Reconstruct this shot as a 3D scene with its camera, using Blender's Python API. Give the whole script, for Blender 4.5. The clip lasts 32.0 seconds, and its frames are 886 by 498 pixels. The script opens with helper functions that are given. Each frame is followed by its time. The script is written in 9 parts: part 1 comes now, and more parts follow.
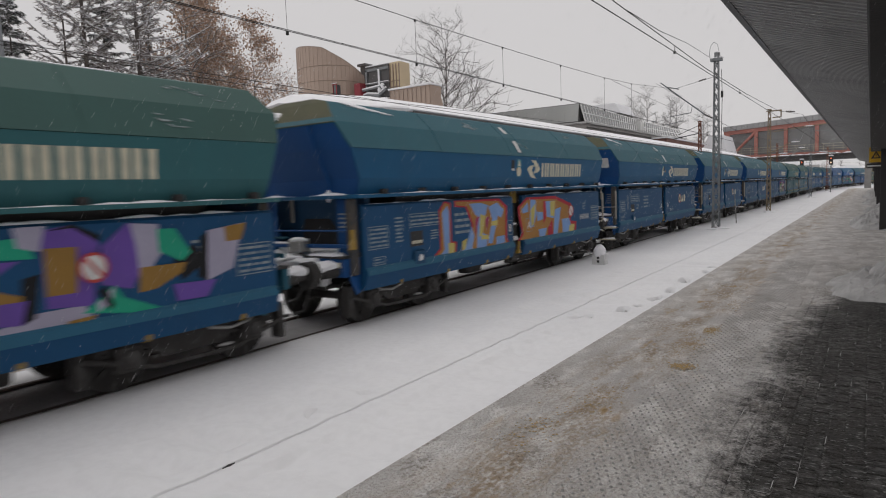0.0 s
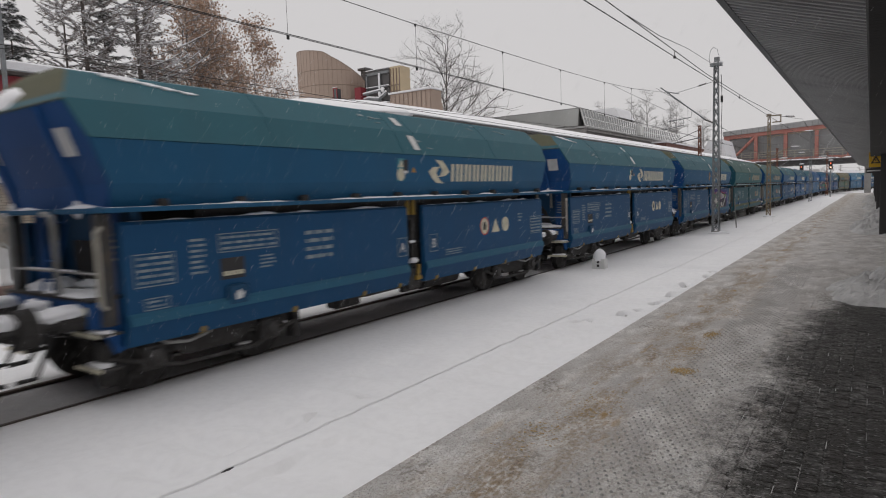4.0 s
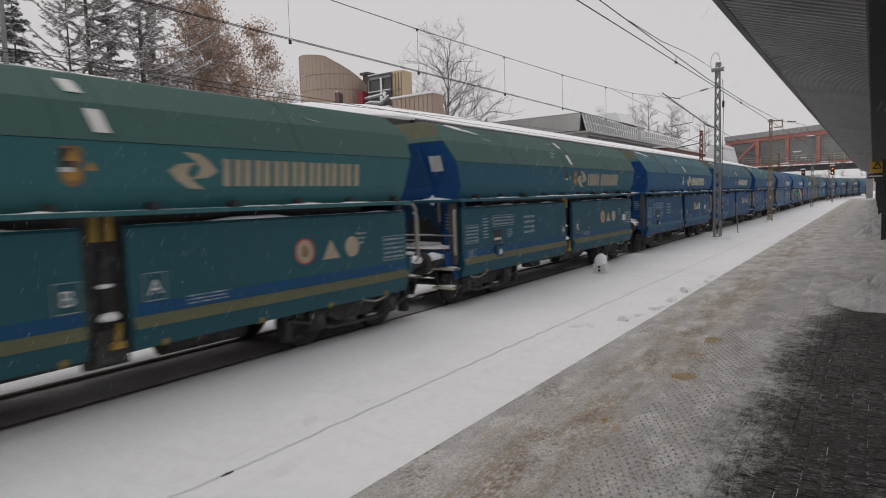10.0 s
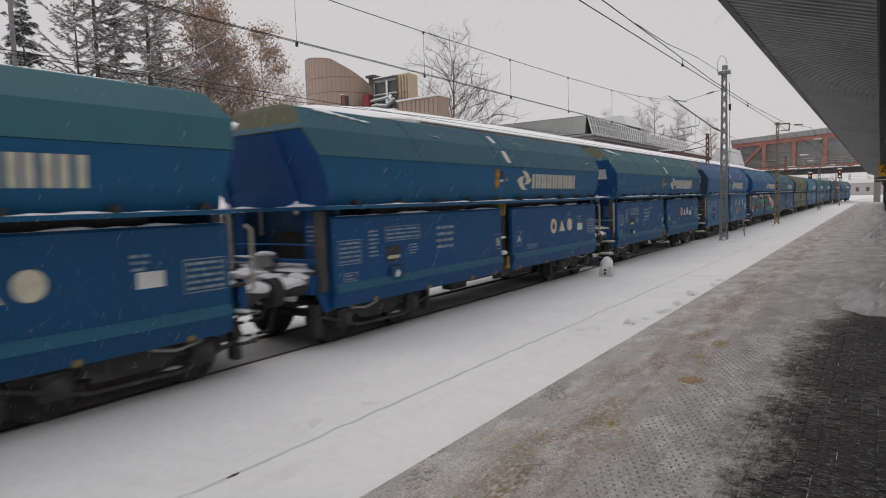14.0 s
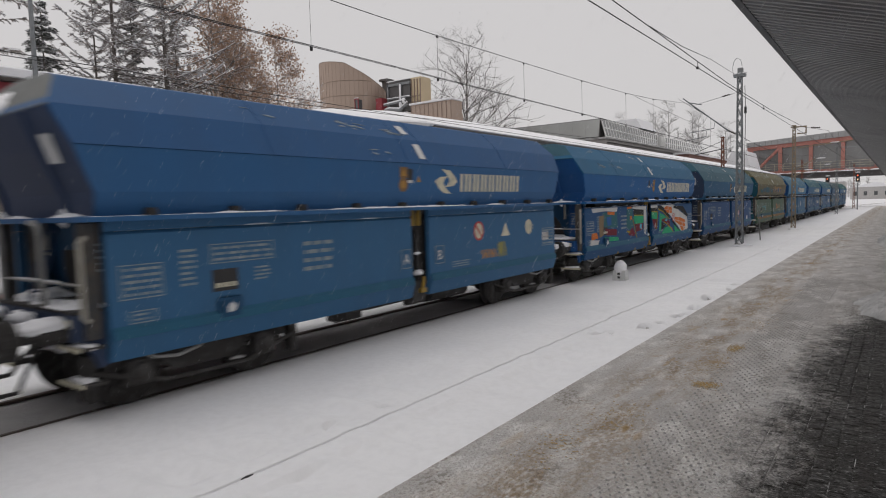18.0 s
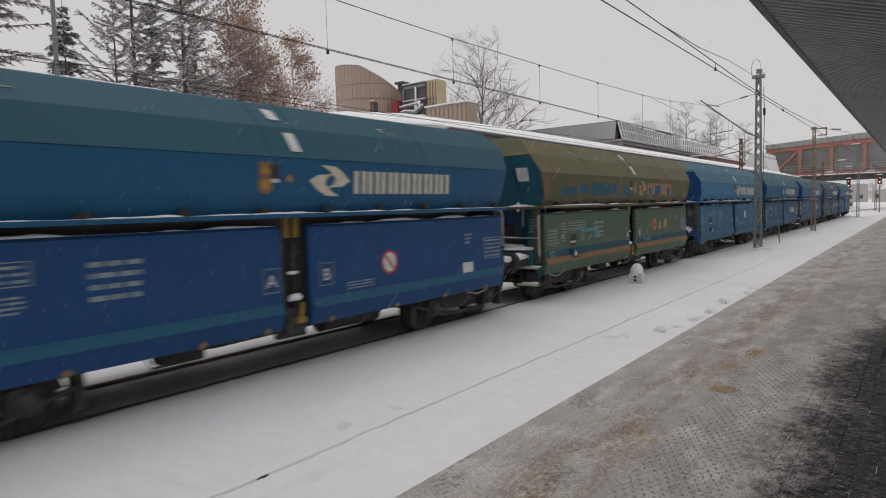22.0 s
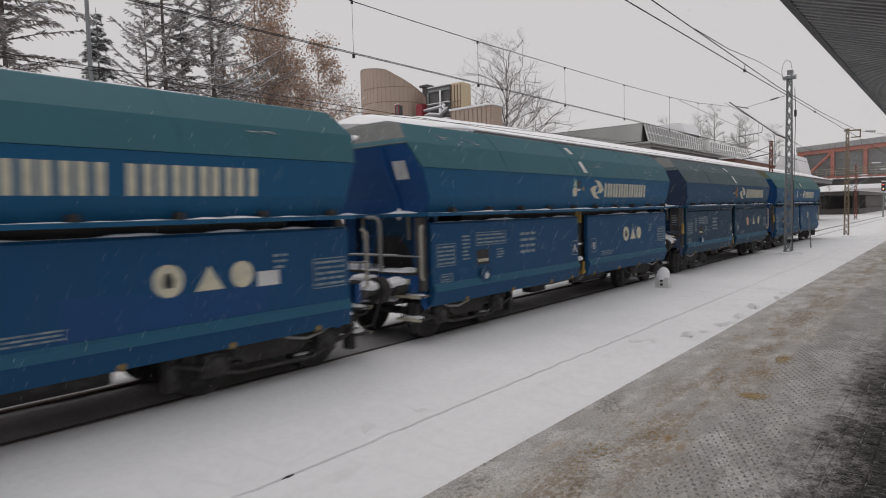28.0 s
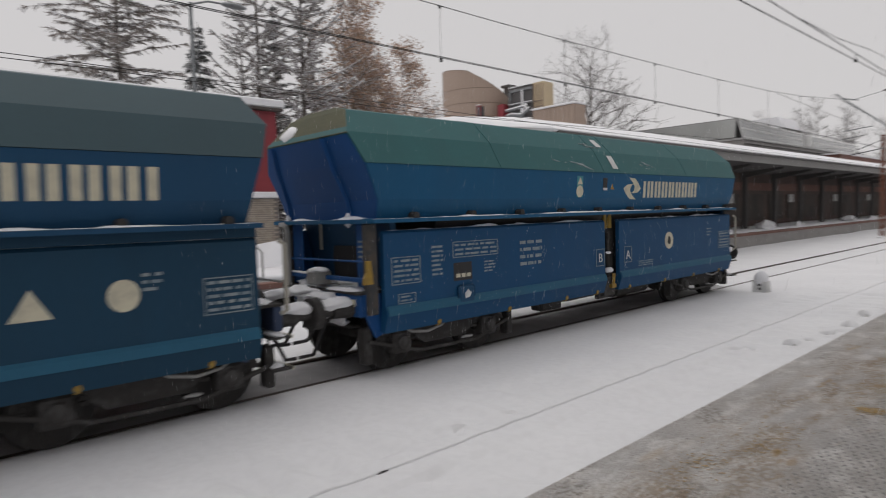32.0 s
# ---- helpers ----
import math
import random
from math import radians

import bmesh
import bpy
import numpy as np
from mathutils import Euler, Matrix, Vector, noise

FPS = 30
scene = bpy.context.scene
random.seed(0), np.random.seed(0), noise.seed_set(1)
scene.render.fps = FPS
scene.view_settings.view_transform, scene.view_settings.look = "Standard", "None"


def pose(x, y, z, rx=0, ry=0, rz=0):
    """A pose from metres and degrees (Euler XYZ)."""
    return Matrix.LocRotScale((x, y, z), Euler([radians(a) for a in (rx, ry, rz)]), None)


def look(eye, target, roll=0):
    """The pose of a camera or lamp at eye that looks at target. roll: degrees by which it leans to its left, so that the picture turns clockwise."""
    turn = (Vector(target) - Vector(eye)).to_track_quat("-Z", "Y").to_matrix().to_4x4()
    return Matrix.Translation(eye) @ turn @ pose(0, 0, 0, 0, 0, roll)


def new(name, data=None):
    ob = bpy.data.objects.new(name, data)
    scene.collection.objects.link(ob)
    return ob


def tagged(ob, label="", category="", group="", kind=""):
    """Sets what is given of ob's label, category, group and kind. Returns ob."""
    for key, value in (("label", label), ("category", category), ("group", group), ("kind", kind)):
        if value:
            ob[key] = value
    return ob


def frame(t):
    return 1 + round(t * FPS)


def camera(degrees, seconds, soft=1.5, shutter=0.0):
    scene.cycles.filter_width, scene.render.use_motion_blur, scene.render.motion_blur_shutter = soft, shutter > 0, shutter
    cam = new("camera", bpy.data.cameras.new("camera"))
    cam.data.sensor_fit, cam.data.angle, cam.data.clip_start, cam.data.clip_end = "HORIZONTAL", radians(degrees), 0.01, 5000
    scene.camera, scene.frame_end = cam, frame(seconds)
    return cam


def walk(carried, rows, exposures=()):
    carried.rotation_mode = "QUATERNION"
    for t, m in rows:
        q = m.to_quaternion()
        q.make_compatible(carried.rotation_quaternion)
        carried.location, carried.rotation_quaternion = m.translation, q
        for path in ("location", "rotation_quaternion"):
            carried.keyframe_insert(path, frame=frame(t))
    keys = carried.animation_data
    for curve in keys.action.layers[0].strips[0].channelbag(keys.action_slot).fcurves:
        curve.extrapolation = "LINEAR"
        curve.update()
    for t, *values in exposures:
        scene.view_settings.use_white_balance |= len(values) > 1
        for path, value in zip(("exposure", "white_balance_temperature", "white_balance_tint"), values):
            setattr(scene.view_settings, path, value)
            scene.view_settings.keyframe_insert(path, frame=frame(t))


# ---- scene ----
cam = camera(71.0, 32.0, soft=1.05, shutter=0.42)


def view(x, y, z, left, down, lean):
    """A camera pose: metres, then degrees turned left of the track, tilted down and leaned."""
    return pose(x, y, z, 90 - down, 0, left) @ pose(0, 0, 0, 0, 0, lean)


walk(cam, [
    (0, view(0.003, 0.007, 2.352, 34.639, 5.330, -2.157)),
    (1, view(0.009, 0.006, 2.355, 34.645, 5.232, -2.143)),
    (2, view(0.012, 0.005, 2.355, 34.645, 5.134, -2.126)),
    (3, view(0.009, 0.006, 2.354, 34.632, 5.043, -2.088)),
    (3.5, view(0.005, 0.007, 2.353, 34.623, 5.002, -2.066)),
    (5.5, view(0.001, 0.007, 2.352, 34.629, 4.853, -2.044)),
    (6, view(0.007, 0.005, 2.355, 34.639, 4.820, -2.034)),
    (7, view(0.016, 0.003, 2.356, 34.645, 4.748, -1.996)),
    (8, view(0.020, 0.003, 2.355, 34.654, 4.678, -1.954)),
    (9, view(0.018, 0.005, 2.355, 34.680, 4.616, -1.924)),
    (10, view(0.008, 0.010, 2.352, 34.735, 4.564, -1.901)),
    (11, view(-0.002, 0.012, 2.350, 34.805, 4.515, -1.868)),
    (12, view(-0.006, 0.012, 2.348, 34.903, 4.443, -1.839)),
    (13, view(-0.007, 0.010, 2.348, 35.036, 4.370, -1.810)),
    (14, view(-0.004, 0.009, 2.348, 35.198, 4.295, -1.782)),
    (14.5, view(-0.002, 0.006, 2.349, 35.290, 4.263, -1.777)),
    (16.5, view(-0.000, -0.004, 2.354, 35.828, 4.095, -1.691)),
    (17, view(-0.002, -0.003, 2.352, 36.010, 4.053, -1.702)),
    (18, view(-0.005, -0.002, 2.349, 36.359, 3.967, -1.705)),
    (19, view(-0.009, -0.001, 2.348, 36.698, 3.890, -1.679)),
    (20, view(-0.010, -0.001, 2.348, 37.042, 3.828, -1.665)),
    (21, view(-0.008, -0.003, 2.349, 37.394, 3.769, -1.651)),
    (22, view(-0.002, -0.007, 2.350, 37.740, 3.712, -1.650)),
    (23, view(-0.001, -0.009, 2.349, 38.094, 3.651, -1.639)),
    (24, view(-0.005, -0.011, 2.348, 38.446, 3.595, -1.614)),
    (25, view(-0.010, -0.011, 2.347, 38.806, 3.537, -1.592)),
    (25.5, view(-0.010, -0.010, 2.344, 38.992, 3.505, -1.594)),
    (27.5, view(-0.001, -0.016, 2.348, 39.739, 3.411, -1.525)),
    (28, view(-0.002, -0.018, 2.349, 39.931, 3.383, -1.528)),
    (29, view(-0.004, -0.019, 2.349, 40.322, 3.334, -1.524)),
    (30, view(-0.006, -0.023, 2.348, 40.737, 3.291, -1.503)),
    (30.5, view(-0.009, -0.027, 2.348, 40.954, 3.270, -1.485)),
    (31, view(-0.015, -0.031, 2.348, 41.194, 3.253, -1.455)),
    (31.5, view(-0.049, -0.057, 2.358, 41.517, 3.253, -1.388)),
    (31.6, view(-0.046, -0.071, 2.374, 41.820, 3.279, -1.340)),
    (31.8, view(-0.060, -0.105, 2.366, 43.745, 3.205, -1.325)),
    (32, view(-0.055, -0.125, 2.374, 47.302, 3.134, -1.700)),
], exposures=[(0, 0.0), (32, 0.0)])

# ---- light: an overcast winter sky with snowfall ----
SUN_UP, SUN_ROUND = 66, 262
world = bpy.data.worlds.new("overcast_sky")
scene.world = world
world.use_nodes = True
wn = world.node_tree
sky = wn.nodes.new("ShaderNodeTexSky")
sky.sky_type, sky.sun_disc = "NISHITA", False
sky.sun_elevation, sky.sun_rotation = radians(SUN_UP), radians(SUN_ROUND)
sky.air_density, sky.dust_density = 1.0, 4.0
dim = wn.nodes.new("ShaderNodeMix")
dim.data_type, dim.blend_type = "RGBA", "MULTIPLY"
dim.inputs["Factor"].default_value = 1.0
dim.inputs[7].default_value = (0.1, 0.1, 0.1, 1)
cloud = wn.nodes.new("ShaderNodeMix")
cloud.data_type = "RGBA"
cloud.inputs["Factor"].default_value = 0.97
cloud.inputs[7].default_value = (0.625, 0.606, 0.608, 1)
wn.links.new(sky.outputs[0], dim.inputs[6])
wn.links.new(dim.outputs[2], cloud.inputs[6])
wn.links.new(cloud.outputs[2], wn.nodes["Background"].inputs["Color"])
wn.nodes["Background"].inputs["Strength"].default_value = 1.0

sun = new("sun", bpy.data.lights.new("sun", "SUN"))
sun.data.energy, sun.data.angle, sun.data.color = 1.0, radians(70), (1.0, 0.97, 0.94)
sun.matrix_world = look((math.sin(radians(SUN_ROUND)) * 40, math.cos(radians(SUN_ROUND)) * 40, 40 * math.tan(radians(SUN_UP))), (0, 0, 0))


# ---- materials ----
def lin(r, g, b):
    """A colour from 0-255 values, made linear."""
    f = lambda c: (c / 255 / 12.92) if c < 10.3 else ((c / 255 + 0.055) / 1.055) ** 2.4
    return (f(r), f(g), f(b))


def mat(name, color, rough=0.7, metal=0.0, second=None, amount=0.5, scale=3.0, fine=40.0, bump=0.1, stretch=(1, 1, 1),
        grime=None, grime_amount=0.3, per_piece=0.0, spec=0.5):
    """A surface with colour varied at two scales, grime in patches and fine relief."""
    m = bpy.data.materials.new(name)
    m.use_nodes = True
    nt = m.node_tree
    n, link = nt.nodes, nt.links.new
    bsdf = n["Principled BSDF"]
    bsdf.inputs["Roughness"].default_value, bsdf.inputs["Metallic"].default_value = rough, metal
    bsdf.inputs["Specular IOR Level"].default_value = spec
    coord, mapping = n.new("ShaderNodeTexCoord"), n.new("ShaderNodeMapping")
    mapping.inputs["Scale"].default_value = stretch
    link(coord.outputs["Object"], mapping.inputs["Vector"])

    def field(sc, detail, lo, hi):
        t, ramp = n.new("ShaderNodeTexNoise"), n.new("ShaderNodeMapRange")
        t.inputs["Scale"].default_value, t.inputs["Detail"].default_value = sc, detail
        link(mapping.outputs[0], t.inputs["Vector"])
        link(t.outputs["Fac"], ramp.inputs["Value"])
        ramp.inputs["From Min"].default_value, ramp.inputs["From Max"].default_value = lo, hi
        return ramp.outputs["Result"]

    def mixed(a, b, f):
        x = n.new("ShaderNodeMix")
        x.data_type = "RGBA"
        for sock, v in ((x.inputs["Factor"], f), (x.inputs[6], a), (x.inputs[7], b)):
            if isinstance(v, (float, int)):
                sock.default_value = v
            elif isinstance(v, tuple):
                sock.default_value = (*v[:3], 1)
            else:
                link(v, sock)
        return x.outputs[2]

    def times(v, k):
        x = n.new("ShaderNodeMath")
        x.operation = "MULTIPLY"
        link(v, x.inputs[0])
        x.inputs[1].default_value = k
        return x.outputs[0]

    second = second or tuple(c * 0.72 for c in color)
    out = mixed(color, second, times(field(scale, 4, 0.38, 0.66), amount))
    out = mixed(out, tuple(c * 0.8 for c in color), times(field(fine, 3, 0.4, 0.7), amount * 0.5))
    if grime:
        out = mixed(out, grime, times(field(scale * 1.7 + 0.3, 6, 0.5, 0.68), grime_amount))
    if per_piece:
        info, bright = n.new("ShaderNodeObjectInfo"), n.new("ShaderNodeBrightContrast")
        link(info.outputs["Random"], times_in := n.new("ShaderNodeMapRange").inputs["Value"])
        ramp = times_in.node
        ramp.inputs["To Min"].default_value, ramp.inputs["To Max"].default_value = -per_piece, per_piece
        link(out, bright.inputs["Color"])
        link(ramp.outputs["Result"], bright.inputs["Bright"])
        out = bright.outputs[0]
    link(out, bsdf.inputs["Base Color"])
    if bump:
        b = n.new("ShaderNodeBump")
        b.inputs["Strength"].default_value, b.inputs["Distance"].default_value = bump, 0.02
        link(field(fine, 5, 0.2, 0.8), b.inputs["Height"])
        link(b.outputs[0], bsdf.inputs["Normal"])
    return m


def glow(name, color, strength):
    m = bpy.data.materials.new(name)
    m.use_nodes = True
    b = m.node_tree.nodes["Principled BSDF"]
    b.inputs["Base Color"].default_value = (*color, 1)
    b.inputs["Emission Color"].default_value, b.inputs["Emission Strength"].default_value = (*color, 1), strength
    return m


SNOW = mat("snow", (0.765, 0.765, 0.78), 0.9, second=(0.69, 0.69, 0.71), amount=0.5, scale=0.6, fine=9, bump=0.25, spec=0.2)
SNOW_CLEAN = mat("fresh_snow", (0.84, 0.84, 0.86), 0.9, second=(0.76, 0.76, 0.79), scale=1.5, fine=20, bump=0.2, spec=0.2)
PRINT_SHADE_SNOW = mat("print_shade_snow", (0.55, 0.55, 0.55), 0.85, second=(0.36, 0.34, 0.32), amount=0.8, scale=2.0, fine=25, bump=0.6, spec=0.2)
# grey carries the train's shade on the bed; bogie frost shares it
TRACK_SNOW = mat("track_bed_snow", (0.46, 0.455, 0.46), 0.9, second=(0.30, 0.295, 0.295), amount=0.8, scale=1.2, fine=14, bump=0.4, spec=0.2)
RAIL = mat("rail_steel", (0.09, 0.07, 0.06), 0.55, 0.6, second=(0.05, 0.035, 0.03), scale=4, bump=0.2)
# running gear and black steel are raised, the snowfall's veil put into their colour
RUNNING_GEAR = mat("running_gear_steel", (0.040, 0.038, 0.037), 0.8, 0.0, second=(0.055, 0.051, 0.048), scale=4, fine=30, bump=0.3,
                   grime=(0.15, 0.147, 0.147), grime_amount=0.25, spec=0.25)
BLACK = mat("black_steel", (0.040, 0.039, 0.040), 0.7, second=(0.055, 0.052, 0.050), scale=3, bump=0.15, spec=0.25)
GREY_TUBE = mat("grey_paint_tube", (0.30, 0.30, 0.29), 0.5, second=(0.2, 0.19, 0.18), scale=6, bump=0.1)
GALV = mat("galvanised_steel", (0.25, 0.265, 0.275), 0.55, 0.4, second=(0.16, 0.165, 0.17), scale=3, bump=0.15, grime=(0.12, 0.1, 0.09))
RUST_MAST = mat("rusty_mast_paint", (0.22, 0.085, 0.05), 0.8, second=(0.13, 0.06, 0.045), scale=3, bump=0.3)
OCHRE_MAST = mat("weathered_ochre_mast", (0.26, 0.21, 0.14), 0.75, second=(0.2, 0.12, 0.08), scale=2, bump=0.25)
WIRE = mat("copper_wire", (0.035, 0.033, 0.032), 0.6, 0.4, bump=0)
PORCELAIN = mat("brown_insulator", (0.05, 0.03, 0.025), 0.3, bump=0.05)
CREAM = mat("cream_marking", (0.62, 0.58, 0.44), 0.6, second=(0.45, 0.42, 0.33), scale=5, fine=30, bump=0.05, grime=(0.25, 0.24, 0.2))
WHITE_MARK = mat("white_marking", (0.62, 0.62, 0.61), 0.6, second=(0.42, 0.42, 0.42), scale=8, bump=0.05)
FAINT_MARK = mat("worn_stencil_marking", (0.27, 0.31, 0.32), 0.7, second=(0.10, 0.16, 0.21), amount=0.7, scale=9, bump=0.03)
RED_MARK = mat("red_marking", (0.45, 0.05, 0.04), 0.6, scale=8, bump=0.03)
YELLOW = mat("yellow_fitting", (0.33, 0.21, 0.03), 0.6, second=(0.14, 0.09, 0.03), scale=9, bump=0.1)
ORANGE = mat("orange_label", (0.42, 0.22, 0.04), 0.6, scale=9, bump=0.03)
TEAL_LABEL = mat("turquoise_label", (0.06, 0.25, 0.29), 0.6, scale=9, bump=0.03)
CONCRETE = mat("concrete", (0.30, 0.29, 0.28), 0.85, second=(0.2, 0.19, 0.18), scale=1.2, fine=20, bump=0.35, grime=(0.12, 0.11, 0.1))


def platform_surface(name, brick):
    """Paving that trodden snow covers towards the platform edge and leaves bare and wet under the roof."""
    m = bpy.data.materials.new(name)
    m.use_nodes = True
    nt = m.node_tree
    n, link = nt.nodes, nt.links.new
    bsdf = n["Principled BSDF"]
    pos = n.new("ShaderNodeNewGeometry").outputs["Position"]
    split = n.new("ShaderNodeSeparateXYZ")
    link(pos, split.inputs[0])

    def noise_at(scale, detail=4.0, stretch=(1, 1, 1), lo=0.35, hi=0.65):
        mp, t, r = n.new("ShaderNodeMapping"), n.new("ShaderNodeTexNoise"), n.new("ShaderNodeMapRange")
        mp.inputs["Scale"].default_value = stretch
        link(pos, mp.inputs["Vector"])
        link(mp.outputs[0], t.inputs["Vector"])
        t.inputs["Scale"].default_value, t.inputs["Detail"].default_value = scale, detail
        link(t.outputs["Fac"], r.inputs["Value"])
        r.inputs["From Min"].default_value, r.inputs["From Max"].default_value = lo, hi
        return r.outputs["Result"]

    def math_node(op, a, b):
        x = n.new("ShaderNodeMath")
        x.operation = op
        for s, v in zip(x.inputs, (a, b)):
            if isinstance(v, (int, float)):
                s.default_value = v
            else:
                link(v, s)
        return x.outputs[0]

    def mixed(a, b, f):
        x = n.new("ShaderNodeMix")
        x.data_type = "RGBA"
        for s, v in ((x.inputs["Factor"], f), (x.inputs[6], a), (x.inputs[7], b)):
            if isinstance(v, tuple):
                s.default_value = (*v, 1)
            elif isinstance(v, (int, float)):
                s.default_value = v
            else:
                link(v, s)
        return x.outputs[2]

    # bare paving: dark wet blocks with a smeared film of frost
    bare = mixed((0.027, 0.0265, 0.022), (0.013, 0.013, 0.0115), noise_at(1.6))
    bare = mixed(bare, (0.055, 0.051, 0.048), math_node("MULTIPLY", noise_at(34, 4), 0.55))
    smear = math_node("MULTIPLY", noise_at(16, 14, (0.8, 1.2, 1), 0.50, 0.58), noise_at(1.5, 5, (1.2, 0.8, 1), 0.36, 0.58))
    bare = mixed(bare, (0.19, 0.184, 0.181), math_node("MULTIPLY", smear, 0.6))
    bare = mixed(bare, (0.45, 0.445, 0.44), math_node("MULTIPLY", noise_at(42, 10, (0.6, 1.2, 1), 0.58, 0.66), 0.6))
    if brick:
        info = n.new("ShaderNodeObjectInfo")
        bare = mixed(bare, (0.026, 0.020, 0.017), math_node("MULTIPLY", info.outputs["Random"], 0.6))
    # trodden snow with a brown lane where people walk, crusts and sand
    off = math_node("ABSOLUTE", math_node("ADD", split.outputs["X"], 1.68), 0)
    lane = math_node("MAXIMUM", math_node("SUBTRACT", 1.0, math_node("MULTIPLY", off, 1.7)), 0.12)
    snow = mixed((0.585, 0.57, 0.56), (0.46, 0.443, 0.432), noise_at(3.0, 7, (1.0, 0.5, 1)))
    snow = mixed(snow, (0.72, 0.70, 0.685), math_node("MULTIPLY", noise_at(4.5, 9, (1.2, 0.6, 1), 0.50, 0.62), 0.75))
    snow = mixed(snow, (0.36, 0.33, 0.30), math_node("MULTIPLY", noise_at(55, 8, (1, 0.8, 1), 0.48, 0.60), 0.45))
    brown = math_node("MULTIPLY", math_node("MULTIPLY", noise_at(2.2, 12, (2.4, 0.55, 1), 0.40, 0.60), noise_at(26, 8, (1.4, 0.7, 1), 0.30, 0.58)), lane)
    snow = mixed(snow, (0.30, 0.225, 0.15), math_node("MULTIPLY", brown, 0.95))
    crust = math_node("MULTIPLY", noise_at(34, 7, (1, 0.8, 1), 0.49, 0.56), noise_at(2.3, 6, (1.4, 0.7, 1), 0.55, 0.63))
    snow = mixed(snow, (0.16, 0.13, 0.10), math_node("MULTIPLY", crust, 0.5))
    snow = mixed(snow, (0.11, 0.10, 0.09), math_node("MULTIPLY", noise_at(48, 8, (1, 1, 1), 0.63, 0.68), 0.4))
    sand = math_node("MULTIPLY", noise_at(2.6, 8, (1.8, 0.7, 1), 0.62, 0.68), lane)
    snow = mixed(snow, (0.34, 0.20, 0.05), math_node("MULTIPLY", sand, 0.9))
    # the snow thins out under the roof
    edge = math_node("ADD", math_node("MULTIPLY", math_node("ADD", split.outputs["X"], 0.72), 2.4), math_node("MULTIPLY", math_node("SUBTRACT", noise_at(1.6, 8, (1.3, 0.8, 1), 0, 1), 0.5), 1.6))
    edge = math_node("ADD", edge, math_node("MULTIPLY", math_node("SUBTRACT", noise_at(14, 14, (1.0, 0.9, 1), 0, 1), 0.5), 1.6))
    edge = math_node("ADD", edge, math_node("MULTIPLY", math_node("SUBTRACT", noise_at(70, 8, (1.0, 0.9, 1), 0, 1), 0.5), 1.5))
    far_fade = math_node("MULTIPLY", math_node("MAXIMUM", math_node("SUBTRACT", split.outputs["Y"], 8.2), 0), 0.55)
    edge = math_node("SUBTRACT", edge, far_fade)
    r = n.new("ShaderNodeMapRange")
    link(edge, r.inputs["Value"])
    r.inputs["From Min"].default_value, r.inputs["From Max"].default_value = -0.24, 0.62
    link(mixed(snow, bare, r.outputs["Result"]), bsdf.inputs["Base Color"])
    rough = n.new("ShaderNodeMapRange")
    link(r.outputs["Result"], rough.inputs["Value"])
    rough.inputs["To Min"].default_value, rough.inputs["To Max"].default_value = 0.85, 0.55
    link(rough.outputs["Result"], bsdf.inputs["Roughness"])
    bsdf.inputs["Specular IOR Level"].default_value = 0.25
    b = n.new("ShaderNodeBump")
    b.inputs["Strength"].default_value, b.inputs["Distance"].default_value = 0.8, 0.03
    link(math_node("ADD", noise_at(7, 8), math_node("MULTIPLY", noise_at(50, 6), 0.7)), b.inputs["Height"])
    link(b.outputs[0], bsdf.inputs["Normal"])
    return m


# heap snow is greyed to carry the shade under the platform roof
HEAP_SNOW = mat("lumpy_heap_snow", (0.52, 0.515, 0.515), 0.9, second=(0.33, 0.325, 0.32), amount=0.9, scale=3.0, fine=14, bump=0.9, spec=0.2)
PAVING = platform_surface("platform_paving", False)
PAVER = platform_surface("platform_block_paver", True)


# ---- mesh helpers ----
def box(bm, x0, x1, y0, y1, z0, z1, bevel=0.0):
    m = Matrix.LocRotScale(((x0 + x1) / 2, (y0 + y1) / 2, (z0 + z1) / 2), None, (abs(x1 - x0), abs(y1 - y0), abs(z1 - z0)))
    made = bmesh.ops.create_cube(bm, size=1, matrix=m)["verts"]
    if bevel:
        edges = list({e for v in made for e in v.link_edges})
        bmesh.ops.bevel(bm, geom=edges, offset=bevel, segments=1, affect="EDGES")
    return bm


def tube(bm, a, b, r0, r1=None, sides=6, caps=True):
    a, b = Vector(a), Vector(b)
    d = b - a
    m = Matrix.Translation((a + b) / 2) @ d.to_track_quat("Z", "Y").to_matrix().to_4x4()
    bmesh.ops.create_cone(bm, cap_ends=caps, segments=sides, radius1=r0, radius2=r0 if r1 is None else r1, depth=d.length, matrix=m)
    return bm


def pipe(bm, points, r, sides=6):
    """One unbroken tube along the points."""
    pts = [Vector(p) for p in points]
    rings, u = [], None
    for i, p in enumerate(pts):
        d = (pts[min(i + 1, len(pts) - 1)] - pts[max(i - 1, 0)]).normalized()
        u = d.orthogonal().normalized() if u is None else (u - d * u.dot(d)).normalized()
        w = d.cross(u)
        rings.append([bm.verts.new(p + (u * math.cos(2 * math.pi * k / sides) + w * math.sin(2 * math.pi * k / sides)) * r) for k in range(sides)])
    for a, b in zip(rings, rings[1:]):
        for k in range(sides):
            bm.faces.new((a[k], a[(k + 1) % sides], b[(k + 1) % sides], b[k]))
    bm.faces.new(rings[0][::-1])
    bm.faces.new(rings[-1])
    return bm


